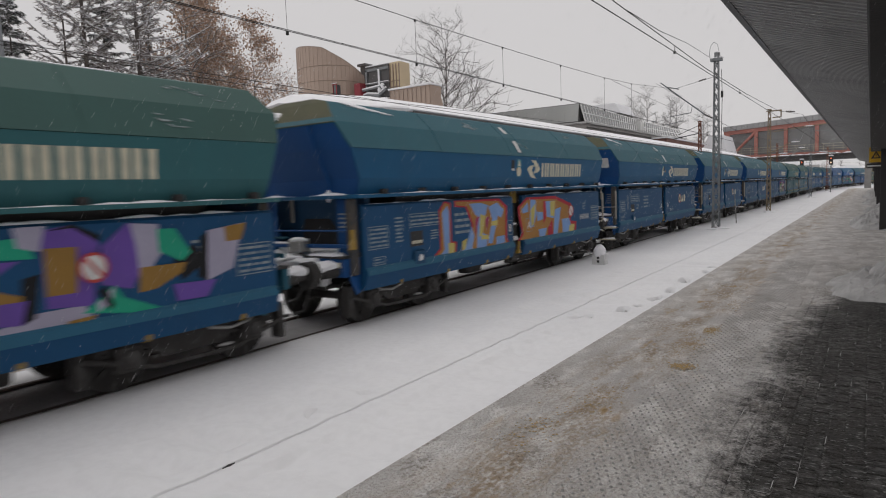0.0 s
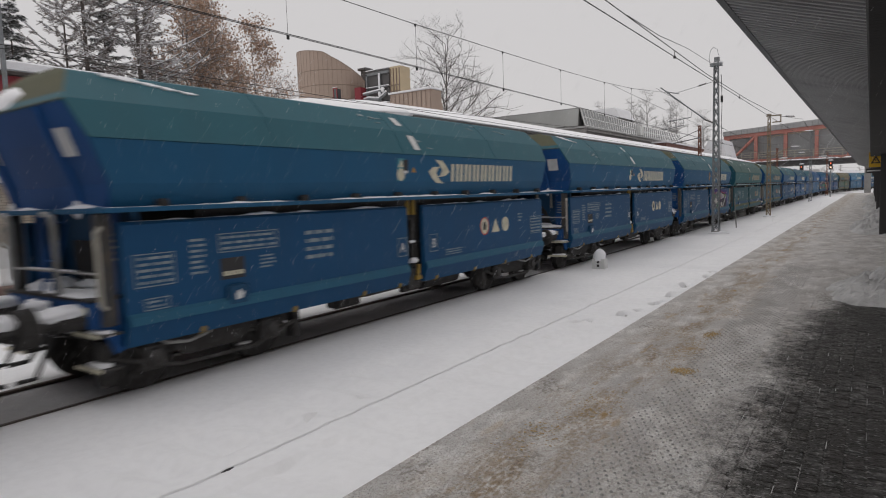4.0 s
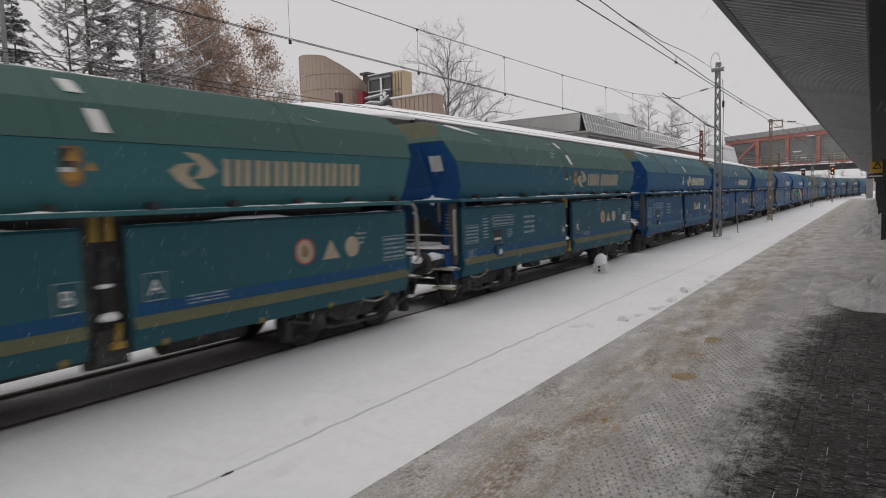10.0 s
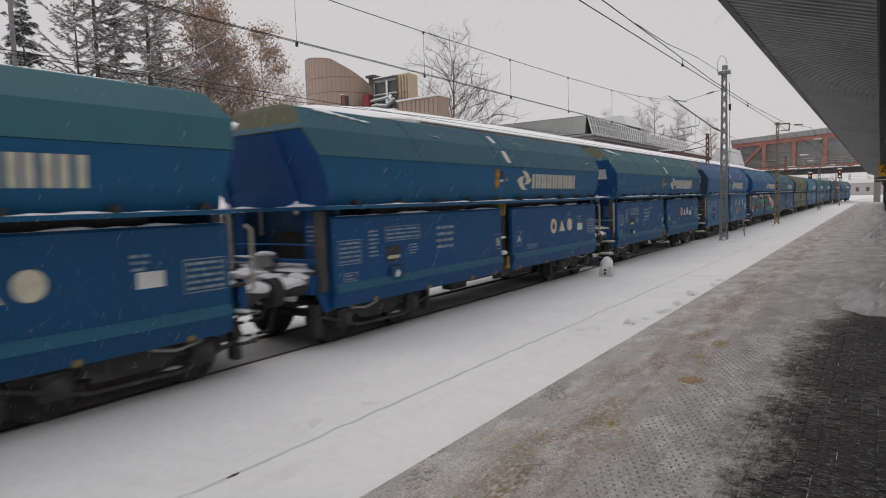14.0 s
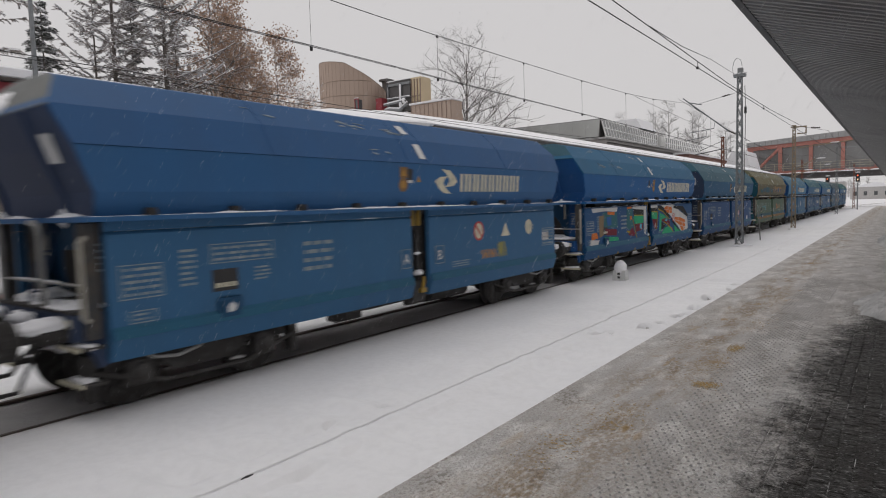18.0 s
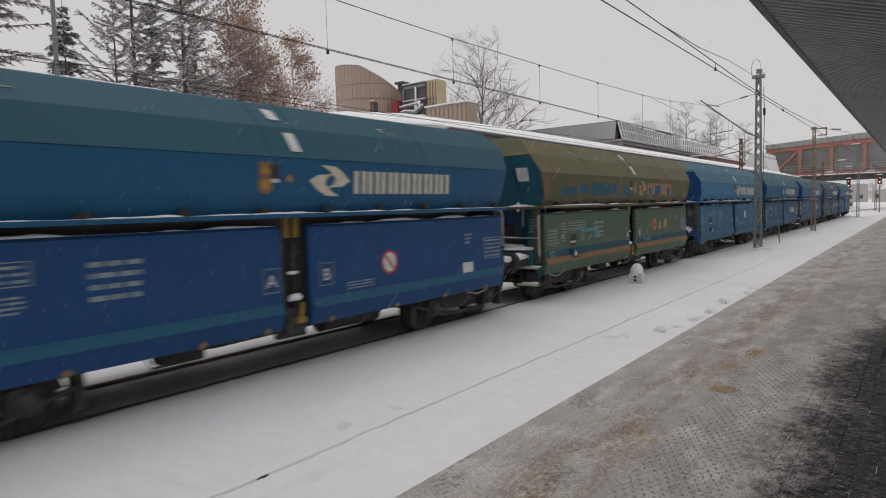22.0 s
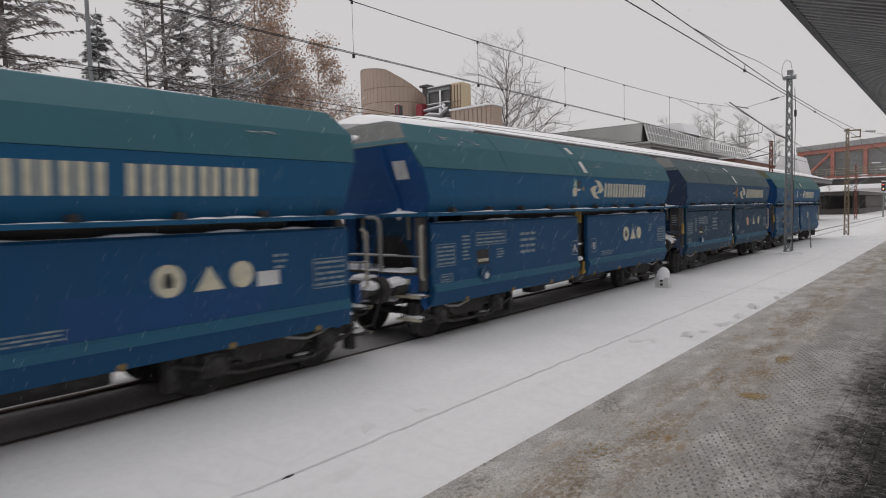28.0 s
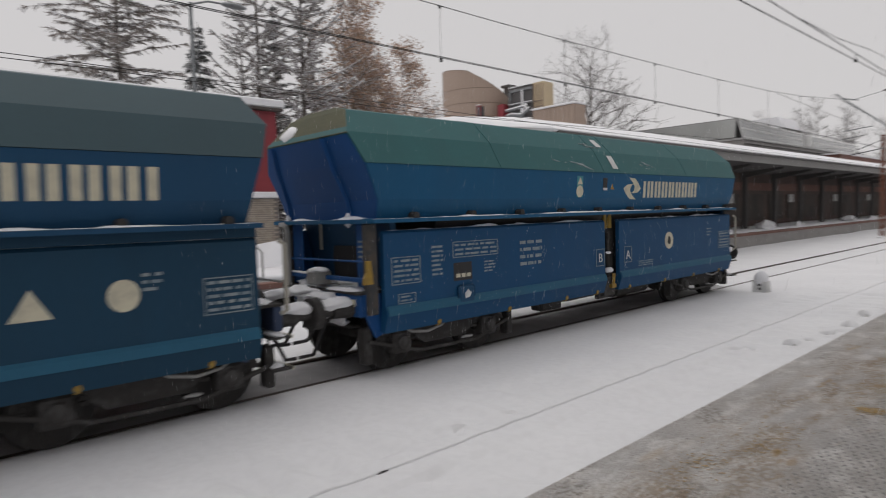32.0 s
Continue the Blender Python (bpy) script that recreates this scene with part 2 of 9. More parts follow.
def prism(bm, outline, y0, y1):
    """Extrudes an (x, z) outline along y."""
    lo = [bm.verts.new((x, y0, z)) for x, z in outline]
    hi = [bm.verts.new((x, y1, z)) for x, z in outline]
    k = len(outline)
    for i in range(k):
        bm.faces.new((lo[i], lo[(i + 1) % k], hi[(i + 1) % k], hi[i]))
    bm.faces.new(lo[::-1])
    bm.faces.new(hi)
    bmesh.ops.recalc_face_normals(bm, faces=bm.faces)
    return bm


def lump(bm, x, y, z, rx, ry, rz, seed=0, rough=0.25, sub=2):
    """An uneven mound."""
    made = bmesh.ops.create_icosphere(bm, subdivisions=sub, radius=1)["verts"]
    for v in made:
        k = 1 + rough * noise.noise(v.co * 1.7 + Vector((seed * 7.1, seed * 3.3, 0)))
        v.co = Vector((x + v.co.x * rx * k, y + v.co.y * ry * k, z + v.co.z * rz * k))
    return bm


def mesh_of(bm, name, *materials, smooth=False):
    me = bpy.data.meshes.new(name)
    bm.to_mesh(me)
    bm.free()
    for m in materials:
        me.materials.append(m)
    if smooth:
        me.polygons.foreach_set("use_smooth", [True] * len(me.polygons))
    return me


def part(name, bm, material, parent, label="", smooth=False):
    ob = new(name, mesh_of(bm, name, material, smooth=smooth))
    ob.parent = parent
    return tagged(ob, label)


def thing(name, label, category, group="", kind="", at=(0, 0, 0)):
    ob = new(name)
    ob.location = at
    return tagged(ob, label, category, group, kind)


def single(name, bm, material, label="", category="", group="", kind="", smooth=False):
    return tagged(new(name, mesh_of(bm, name, material, smooth=smooth)), label, category, group, kind)


def rows_mesh(name, verts, faces, material, smooth=False):
    me = bpy.data.meshes.new(name)
    me.from_pydata(verts, [], faces)
    me.materials.append(material)
    if smooth:
        me.polygons.foreach_set("use_smooth", [True] * len(me.polygons))
    return me


# ---- the line: straight, then curving away to the right ----
TRACKS = (-3.92, -8.54, -12.75)
GAUGE = 0.705
CURVE_AT, CURVE_R = 113.0, 350.0


def drift(y):
    """How far the line has curved aside at that distance along it."""
    if y <= CURVE_AT:
        return 0.0
    d = min(y - CURVE_AT, 150.0)
    return d * d / (2 * CURVE_R) + max(0.0, y - CURVE_AT - 150) * 150 / CURVE_R


def heading(y):
    return math.atan(max(0.0, min(y - CURVE_AT, 150.0)) / CURVE_R)


# footprints pressed into the snow beside the platform: place, radius, depth
PRINTS = [(-4.21, 10.2, 0.12, 0.10), (-4.15, 10.45, 0.08, 0.07), (-3.72, 11.2, 0.09, 0.09), (-3.58, 11.65, 0.08, 0.08), (-3.54, 12.6, 0.10, 0.09), (-3.5, 12.85, 0.08, 0.08), (-3.48, 13.6, 0.09, 0.09), (-3.53, 13.95, 0.08, 0.08), (-3.5, 14.9, 0.10, 0.09), (-3.56, 15.95, 0.10, 0.09), (-3.4, 16.9, 0.10, 0.08), (-3.5, 17.85, 0.10, 0.09), (-3.3, 19.0, 0.10, 0.08), (-3.22, 19.9, 0.11, 0.09), (-3.2, 22.0, 0.12, 0.09), (-4.9, 4.5, 0.05, 0.05), (-4.85, 5.3, 0.05, 0.05), (-6.9, 12.6, 0.16, 0.05), (-7.0, 12.1, 0.12, 0.04), (-6.5, 9.6, 0.10, 0.04)]


def snow_height(x, y):
    h = 0.05 * noise.noise(Vector((x * 0.35, y * 0.22, 0))) + 0.012 * noise.noise(Vector((x * 1.6, y * 1.1, 3)))
    c = TRACKS[1]
    if abs(x - c) < 0.70:
        return -0.035 + 0.012 * noise.noise(Vector((x * 2, y * 1.5, 9)))
    if abs(x - c) < 0.745:
        return -0.06
    if abs(x - c) < 2.4:
        h *= (abs(x - c) - 0.8) / 1.6
        return h - 0.001
    if abs(x - TRACKS[0] + GAUGE) < 0.014:
        return -0.025
    if -5.6 < x < -2.4:
        h += 0.055 * math.sin(y * 2 * math.pi / 0.62 + 1.5 * noise.noise(Vector((x * 0.8, y * 0.3, 7)))) * max(0.0, 0.5 + 0.9 * noise.noise(Vector((x * 0.9, y * 0.4, 2)))) - 0.014
        h += 0.085 * noise.noise(Vector((x * 0.9, y * 0.7, 11)))
        near_rail = abs(x - TRACKS[0] + GAUGE)
        if near_rail < 0.3:
            h *= 0.15 + 0.85 * near_rail / 0.3
            h += (0.3 - near_rail) * (0.015 * noise.noise(Vector((x * 3, y * 1.9, 21))) - 0.012)
    if abs(x - TRACKS[0] + GAUGE) < 0.3:
        h = max(h, -0.012)
    for px, py, r, deep in PRINTS:
        d2 = ((x - px) / r) ** 2 + ((y - py) / (1.25 * r)) ** 2
        if d2 < 6:
            h += 3.2 * deep * (0.12 * math.exp(-(math.sqrt(d2) - 1.45) ** 2 * 6) - math.exp(-d2 * d2)) * (1 + 0.5 * noise.noise(Vector((x * 14, y * 14, 1))))
    if x < -14.6:
        h -= 0.1
    return h + 0.02


def build_ground():
    xs = [-1500, -600, -250, -120, -80, -60, -50, -42, -36, -30, -26, -22, -18, -15, -14.3]
    xs += [-14 + 0.5 * i for i in range(6)] + [-11, -10.6, -10.2, -9.9, -9.6, -9.36, -9.288, -9.283, -9.245, -9.238, -9.0, -8.75, -8.5, -8.25, -8.0, -7.842, -7.836, -7.797, -7.792, -7.7]
    xs += [-7.6 + 0.12 * i for i in range(20)] + [-5.2 + 0.06 * i for i in range(9)] + [-4.67, -4.641, -4.637, -4.625, -4.613, -4.609, -4.58] + [-4.54 + 0.05 * i for i in range(43)]
    xs += [-1.5, 4, 9, 20, 60, 200, 600, 1500]
    ys = [-1500, -500, -150, -60, -30, -18, -12, -9, -6, -4, -2] + [-1 + 0.07 * i for i in range(285)] + [18.95 + 0.28 * i for i in range(39)] + [30 + 0.9 * i for i in range(60)]
    ys += [86 + 4 * i for i in range(30)] + [220, 260, 320, 420, 600, 900, 1500]
    xs, ys = sorted(xs), sorted(ys)
    verts = [(x + drift(y), y, snow_height(x, y)) for y in ys for x in xs]
    k = len(xs)
    faces = [(j * k + i, j * k + i + 1, (j + 1) * k + i + 1, (j + 1) * k + i) for j in range(len(ys) - 1) for i in range(k - 1)]
    me = rows_mesh("ground", verts, faces, SNOW, True)
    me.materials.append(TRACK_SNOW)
    me.materials.append(PRINT_SHADE_SNOW)
    for p in me.polygons:
        x = p.center.x - drift(p.center.y)
        # print insides take a greyer snow that paints the shade of the hollows
        trodden = any(((x - px) / (0.85 * r)) ** 2 + ((p.center.y - py) / r) ** 2 < 1 for px, py, r, deep in PRINTS if deep > 0.055)
        # bed nearer than about 19 m is greyed with the train's shade
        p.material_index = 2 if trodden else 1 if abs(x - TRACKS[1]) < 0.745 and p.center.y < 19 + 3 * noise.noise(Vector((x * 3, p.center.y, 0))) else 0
    tagged(new("ground", me), "level ground under fresh snow across the tracks", "ground", kind="structure")
    # rails
    for c in TRACKS:
        for s in (-1, 1):
            bm = bmesh.new()
            x = c + s * GAUGE
            pts = list(range(-40, 110, 25)) + list(range(110, 330, 10))
            top = 0.005 if c == TRACKS[1] else -0.02
            for a, b in zip(pts, pts[1:]):
                xa, xb = x + drift(a), x + drift(b)
                for w, z0, z1 in ((0.034, top - 0.04, top), (0.012, -0.16, top - 0.04)):
                    v = [bm.verts.new(p) for p in ((xa - w, a, z0), (xa + w, a, z0), (xa + w, a, z1), (xa - w, a, z1),
                                                   (xb - w, b, z0), (xb + w, b, z0), (xb + w, b, z1), (xb - w, b, z1))]
                    for q in ((0, 1, 5, 4), (1, 2, 6, 5), (2, 3, 7, 6), (3, 0, 4, 7)):
                        bm.faces.new([v[i] for i in q])
            single("rail", bm, RAIL, "steel rail half sunk in snow", "rail", "rails", "structure")
    bm = bmesh.new()
    lump(bm, -4.615, 3.24, 0.004, 0.022, 0.07, 0.016, 1, 0.5, 2)
    single("rail_gap", bm, BLACK, "dark gap in the snow over a buried rail", "rail", kind="structure")


PLATFORM_Z, PLATFORM_X, PLATFORM_END = 0.76, -2.30, 93.0


def build_platform():
    bm = bmesh.new()
    box(bm, PLATFORM_X + 0.02, 9, -30, PLATFORM_END, -0.3, PLATFORM_Z - 0.01)
    single("platform", bm, PAVING, "paved station platform under trodden dirty snow", "platform", kind="structure")
    bm = bmesh.new()
    for i in range(62):
        y = -30 + i * 2
        box(bm, PLATFORM_X, PLATFORM_X + 0.4, y + 0.004, min(y + 1.996, PLATFORM_END), PLATFORM_Z - 0.16, PLATFORM_Z - 0.002, 0.002)
    single("platform_edge", bm, PAVING, "concrete edge slabs of the platform under dirty snow", "platform edge", kind="structure")
    bm = bmesh.new()
    box(bm, PLATFORM_X + 0.401, 8.9, -30, PLATFORM_END - 0.05, PLATFORM_Z - 0.05, PLATFORM_Z - 0.004)
    single("pavement", bm, PAVING, "platform paving covered with trodden snow and sand", "pavement", kind="structure")


def build_studs():
    """Raised studs of the warning strip, dark where feet have cleared them."""
    rnd = random.Random(5)
    verts, faces = [], []
    for j in range(210):
        for i in range(9):
            x, y = -1.33 + i * 0.058 + 0.029 * (j % 2), 2.3 + j * 0.056
            if rnd.random() < 0.10 + 0.8 * noise.noise(Vector((x * 3.1, y * 0.9, 4))):
                continue
            r, b = rnd.uniform(0.006, 0.012), len(verts)
            verts += [(x + r * math.cos(a * math.pi / 3), y + r * math.sin(a * math.pi / 3), PLATFORM_Z - 0.002) for a in range(6)]
            verts += [(x + 0.6 * r * math.cos(a * math.pi / 3), y + 0.6 * r * math.sin(a * math.pi / 3), PLATFORM_Z + 0.0045) for a in range(6)]
            faces += [(b + a, b + (a + 1) % 6, b + 6 + (a + 1) % 6, b + 6 + a) for a in range(6)] + [tuple(b + 6 + a for a in range(6))]
    stud = mat("wet_stud", (0.27, 0.262, 0.255), 0.7, second=(0.42, 0.41, 0.40), scale=20, bump=0.1)
    ob = tagged(new("warning_studs", rows_mesh("warning_studs", verts, faces, stud)), "rows of dark raised warning studs in the platform", "tactile strip", kind="stuff")
    ob.parent = None


def build_sand():
    """Ochre sand strewn on the trodden snow."""
    rnd = random.Random(21)
    verts, faces = [], []
    for cx, cy, rx, ry, count in ((-1.31, 5.5, 0.10, 0.09, 420), (-1.37, 7.0, 0.07, 0.16, 330), (-1.45, 6.2, 0.12, 0.5, 240), (-1.62, 4.35, 0.15, 0.35, 240), (-1.80, 3.6, 0.15, 0.3, 200), (-1.40, 8.6, 0.10, 0.5, 240), (-1.5, 10.5, 0.12, 0.9, 220)):
        for _ in range(count):
            x, y, r, b = rnd.gauss(cx, rx * 0.6), rnd.gauss(cy, ry * 0.6), rnd.uniform(0.002, 0.011), len(verts)
            turn = rnd.uniform(0, 6.28)
            for k in range(5):
                a = turn + k * 1.2566
                q = r * rnd.uniform(0.6, 1.2)
                verts.append((x + q * math.cos(a), y + q * math.sin(a), PLATFORM_Z + 0.0008))
            verts.append((x, y, PLATFORM_Z + 0.003))
            faces += [(b + k, b + (k + 1) % 5, b + 5) for k in range(5)]
    sand = mat("ochre_grit", (0.36, 0.25, 0.11), 0.9, second=(0.26, 0.18, 0.09), scale=8, fine=60, bump=0.1)
    ob = tagged(new("sand", rows_mesh("sand", verts, faces, sand)), "", kind="stuff")
    ob.parent = bpy.data.objects["pavement"]


def joints(cells):
    """Snow caught in some of the joints between the blocks."""
    rnd = random.Random(12)
    verts, faces = [], []
    for x, y in cells:
        if noise.noise(Vector((x * 1.5, y * 0.8, 7))) + rnd.uniform(-0.5, 0.5) < 0.2 + 0.25 * x:
            continue
        for along in (True, False):
            if rnd.random() < 0.5:
                continue
            b, w, l = len(verts), rnd.uniform(0.0010, 0.0026), rnd.uniform(0.03, 0.095)
            cx, cy = (x + 0.05, y + rnd.uniform(-0.05, 0.05)) if along else (x, y + 0.1)
            a, c = (w, l) if along else (min(l, 0.045), w)
            z = PLATFORM_Z + 0.0035
            verts += [(cx - a, cy - c, z), (cx + a, cy - c * 0.6, z), (cx + a * 0.8, cy + c, z), (cx - a, cy + c * 0.8, z)]
            faces.append((b, b + 1, b + 2, b + 3))
    ob = tagged(new("joint_snow", rows_mesh("joint_snow", verts, faces, HEAP_SNOW)), "", kind="stuff")
    ob.parent = bpy.data.objects["pavement"]


def build_pavers():
    """Block paving laid bare under the roof: the nearest as pieces of their own, the rest joined."""
    rnd = random.Random(8)
    floor_ob = bpy.data.objects["pavement"]
    shapes = []
    for s in range(4):
        bm = bmesh.new()
        box(bm, -0.047, 0.047, -0.097, 0.097, -0.02, 0.0, 0.007)
        for v in bm.verts:
            v.co.z += rnd.uniform(-0.0012, 0.0012)
        shapes.append(mesh_of(bm, "paver", PAVER))
    verts, faces, count = [], [], 0
    cells = []
    for i in range(22):
        for j in range(72):
            cells.append((-0.74 + i * 0.1, 1.6 + (j + 0.5 * (i % 2)) * 0.2))
    cells.sort(key=lambda c: (c[0] - 0.1) ** 2 * 1.5 + (c[1] - 4.2) ** 2)
    for x, y in cells:
        if count < 300:
            ob = new("paver", shapes[count % 4])
            ob.location = (x, y, PLATFORM_Z + rnd.uniform(-0.0005, 0.003))
            ob.rotation_euler = (rnd.gauss(0, 0.006), rnd.gauss(0, 0.006), 0)
            ob.parent = floor_ob
            count += 1
        else:
            b, z = len(verts), PLATFORM_Z + rnd.uniform(-0.0005, 0.003)
            w, l, c = 0.048, 0.098, 0.005
            verts += [(x - w, y - l, z - 0.02), (x + w, y - l, z - 0.02), (x + w, y + l, z - 0.02), (x - w, y + l, z - 0.02)]
            verts += [(x - w + c, y - l + c, z), (x + w - c, y - l + c, z), (x + w - c, y + l - c, z), (x - w + c, y + l - c, z)]
            faces += [(b + 4, b + 5, b + 6, b + 7)] + [(b + k, b + (k + 1) % 4, b + 4 + (k + 1) % 4, b + 4 + k) for k in range(4)]
    joints(cells)
    ob = tagged(new("block_paving", rows_mesh("block_paving", verts, faces, PAVER)), "", kind="stuff")
    ob.parent = floor_ob


def mound(x, y, rx, ry, h, seed, base, material, name, label, group, steps=95):
    """A heap as a sheet of snow humped over the ground, lumpy on top."""
    verts, faces = [], []
    for j in range(steps + 1):
        for i in range(steps + 1):
            u, v = 2 * i / steps - 1, 2 * j / steps - 1
            p = Vector((x + u * rx, y + v * ry, seed * 5.0))
            d = math.sqrt(u * u + v * v) + 0.22 * noise.noise(p * 1.1) + 0.10 * noise.noise(p * 3.0)
            k = max(0.0, 1 - d)
            z = h * (k ** 0.8) * (1 + 0.25 * noise.noise(p * 2.1)) + (0.17 * abs(noise.noise(p * 4.0)) + 0.10 * abs(noise.noise(p * 9)) + 0.05 * noise.noise(p * 19) - 0.05) * min(1, k * 5)
            verts.append((p.x, p.y, base + z - 0.03))
    n = steps + 1
    faces = [(j * n + i, j * n + i + 1, (j + 1) * n + i + 1, (j + 1) * n + i) for j in range(steps) for i in range(steps)]
    return tagged(new(name, rows_mesh(name, verts, faces, material, False)), label, "snow heap", group)


def build_heaps():
    spec = [(1.98, 10.7, 2.5, 1.7, 0.95), (1.35, 24.4, 1.9, 3.0, 0.8), (0.9, 33.0, 1.3, 3.0, 0.5), (1.0, 42, 1.4, 3.5, 0.6), (0.9, 54, 1.4, 4.0, 0.6), (1.0, 68, 1.4, 5.0, 0.6)]
    for i, (x, y, rx, ry, h) in enumerate(spec):
        mound(x, y, rx, ry, h, i + 2, PLATFORM_Z, HEAP_SNOW, "snow_heap", "shovelled heap of greyish lumpy snow on the platform", "snow heaps")


def build_near_canopy():
    """The roof over the platform: a ribbed soffit that falls to a dark box girder on columns."""
    y0, y1 = -14.0, 82.0
    soffit = mat("ribbed_sheet_soffit", (0.36, 0.365, 0.37), 0.6, 0.1, second=(0.27, 0.27, 0.275), scale=0.8, fine=12, bump=0.1, grime=(0.09, 0.085, 0.08), grime_amount=0.25)
    fascia = mat("dark_roof_edge", (0.10, 0.10, 0.105), 0.6, second=(0.06, 0.06, 0.06), scale=1.5, bump=0.1)
    roof = thing("platform_roof", "grey ribbed sheet-metal platform roof with a dark girder", "platform roof")
    verts, faces = [], []
    step, y, k = 0.125, y0, 0
    while y < y1:
        for dy, dz in ((0, 0), (0.05, 0), (0.065, 0.035), (0.11, 0.035)):
            verts += [(-1.10, y + dy, 3.965 + dz), (0.30, y + dy, 3.50 + dz)]
        y += step
    n_lines = len(verts) // 2
    faces = [(2 * i, 2 * i + 1, 2 * i + 3, 2 * i + 2) for i in range(n_lines - 1)]
    ob = new("soffit", rows_mesh("soffit", verts, faces, soffit))
    ob.parent = roof
    bm = bmesh.new()
    prism(bm, [(-1.16, 3.98), (-1.085, 3.955), (-1.08, 4.10), (-1.16, 4.14)], y0, y1)
    part("edge_trim", bm, fascia, roof, "dark metal edge trim")
    bm = bmesh.new()
    prism(bm, [(-1.16, 4.145), (0.2, 3.70), (0.9, 3.72), (2.6, 4.3), (2.6, 4.40), (0.9, 3.85), (0.2, 3.85), (-1.16, 4.26)], y0, y1)
    part("roof_deck", bm, fascia, roof)
    bm = bmesh.new()
    box(bm, -0.03, 0.62, y0, y1, 3.08, 3.60, 0.01)
    part("girder", bm, BLACK, roof, "black box girder")
    bm = bmesh.new()
    prism(bm, [(0.63, 3.55), (2.6, 4.2), (2.6, 4.24), (0.63, 3.6)], y0, y1)
    part("soffit", bm, soffit, roof)
    for i in range(7):
        y = -6 + 14 * i
        bm = bmesh.new()
        box(bm, 0.22, 0.52, y - 0.15, y + 0.15, PLATFORM_Z - 0.02, 3.1, 0.01)
        part("column", bm, BLACK, roof, "black steel column")
    sign = thing("warning_sign", "yellow warning sign with a black triangle hung under the roof", "sign", at=(0.22, 24, 2.98))
    plate_m = mat("yellow_sign_plate", (0.62, 0.36, 0.01), 0.5, second=(0.5, 0.28, 0.02), scale=6, bump=0.02)
    bm = bmesh.new()
    box(bm, -0.29, 0.35, -0.02, 0.02, -0.24, 0.24, 0.01)
    part("plate", bm, plate_m, sign)
    bm = bmesh.new()
    tri = [(-0.24, -0.12), (0.02, -0.12), (-0.11, 0.13)]
    inner = [(-0.18, -0.085), (-0.04, -0.085), (-0.11, 0.055)]
    v = [bm.verts.new((x, -0.024, z)) for x, z in tri + inner]
    for a in range(3):
        bm.faces.new((v[a], v[(a + 1) % 3], v[3 + (a + 1) % 3], v[3 + a]))
    box(bm, -0.122, -0.098, -0.026, -0.024, -0.06, 0.02)
    part("triangle", bm, BLACK, sign)
    bm = bmesh.new()
    for k in range(4):
        box(bm, 0.06, 0.33 - 0.04 * (k % 2), -0.026, -0.021, 0.10 - 0.08 * k, 0.14 - 0.08 * k)
    part("text_bar", bm, BLACK, sign)
    for x in (-0.2, 0.26):
        bm = bmesh.new()
        tube(bm, (x, 0, 0.24), (x, 0, 0.12), 0.008)
        part("hanger", bm, BLACK, sign)
    info = thing("hanging_sign", "small dark double sign under the yellow one", "sign", at=(0.15, 27, 2.66))
    bm = bmesh.new()
    box(bm, -0.3, 0.45, -0.03, 0.03, -0.07, 0.09, 0.01)
    part("plate", bm, BLACK, info)
    bm = bmesh.new()
    box(bm, -0.28, 0.43, -0.034, -0.03, -0.015, 0.03)
    part("text_bar", bm, WHITE_MARK, info)
    for x in (-0.2, 0.3):
        bm = bmesh.new()
        tube(bm, (x, 0, 0.09), (x, 0, 0.45), 0.01)
        part("hanger", bm, BLACK, info)


def lattice_mast(name, label, x, y, z1, half, material, snow=True, turn=0):
    """Four corner angles laced by crossed flats on a snow-capped footing."""
    ob = thing(name, label, "mast", "catenary masts", at=(x, y, 0))
    for sx in (-1, 1):
        for sy in (-1, 1):
            bm = bmesh.new()
            t = 0.6
            a, b = Vector((sx * half, sy * half, 0.1)), Vector((sx * half * t, sy * half * t, z1))
            tube(bm, a, b, half * 0.22, half * 0.18, 4)
            part("corner_post", bm, material, ob)
    n_steps = int(z1 / (half * 3.2))
    for side in range(4):
        bm = bmesh.new()
        for k in range(n_steps):
            za, zb = 0.1 + (z1 - 0.1) * k / n_steps, 0.1 + (z1 - 0.1) * (k + 1) / n_steps
            ra, rb = half * (1 - 0.4 * za / z1), half * (1 - 0.4 * zb / z1)
            c = (-1, 1) if k % 2 else (1, -1)
            if side < 2:
                s = 1 if side else -1
                tube(bm, (c[0] * ra, s * ra, za), (c[1] * rb, s * rb, zb), half * 0.13, None, 4)
                tube(bm, (c[1] * ra, s * ra, za), (c[0] * rb, s * rb, zb), half * 0.10, None, 4)
            else:
                s = 1 if side == 2 else -1
                tube(bm, (s * ra, c[0] * ra, za), (s * rb, c[1] * rb, zb), half * 0.13, None, 4)
        tagged(part("lacing", bm, material, ob), kind="stuff")
    bm = bmesh.new()
    box(bm, -half * 0.95, half * 0.95, -half * 0.95, half * 0.95, z1, z1 + 0.07)
    part("cap_plate", bm, material, ob)
    bm = bmesh.new()
    box(bm, -half * 1.4, half * 1.4, -half * 1.4, half * 1.4, -0.2, 0.12, 0.03)
    part("footing", bm, CONCRETE, ob)
    if snow:
        bm = bmesh.new()
        lump(bm, 0.1, -0.05, 0.0, half * 3.2, half * 2.8, 0.11, int(y), 0.5, 3)
        part("snow_cap", bm, SNOW_CLEAN, ob, smooth=True)
    return ob


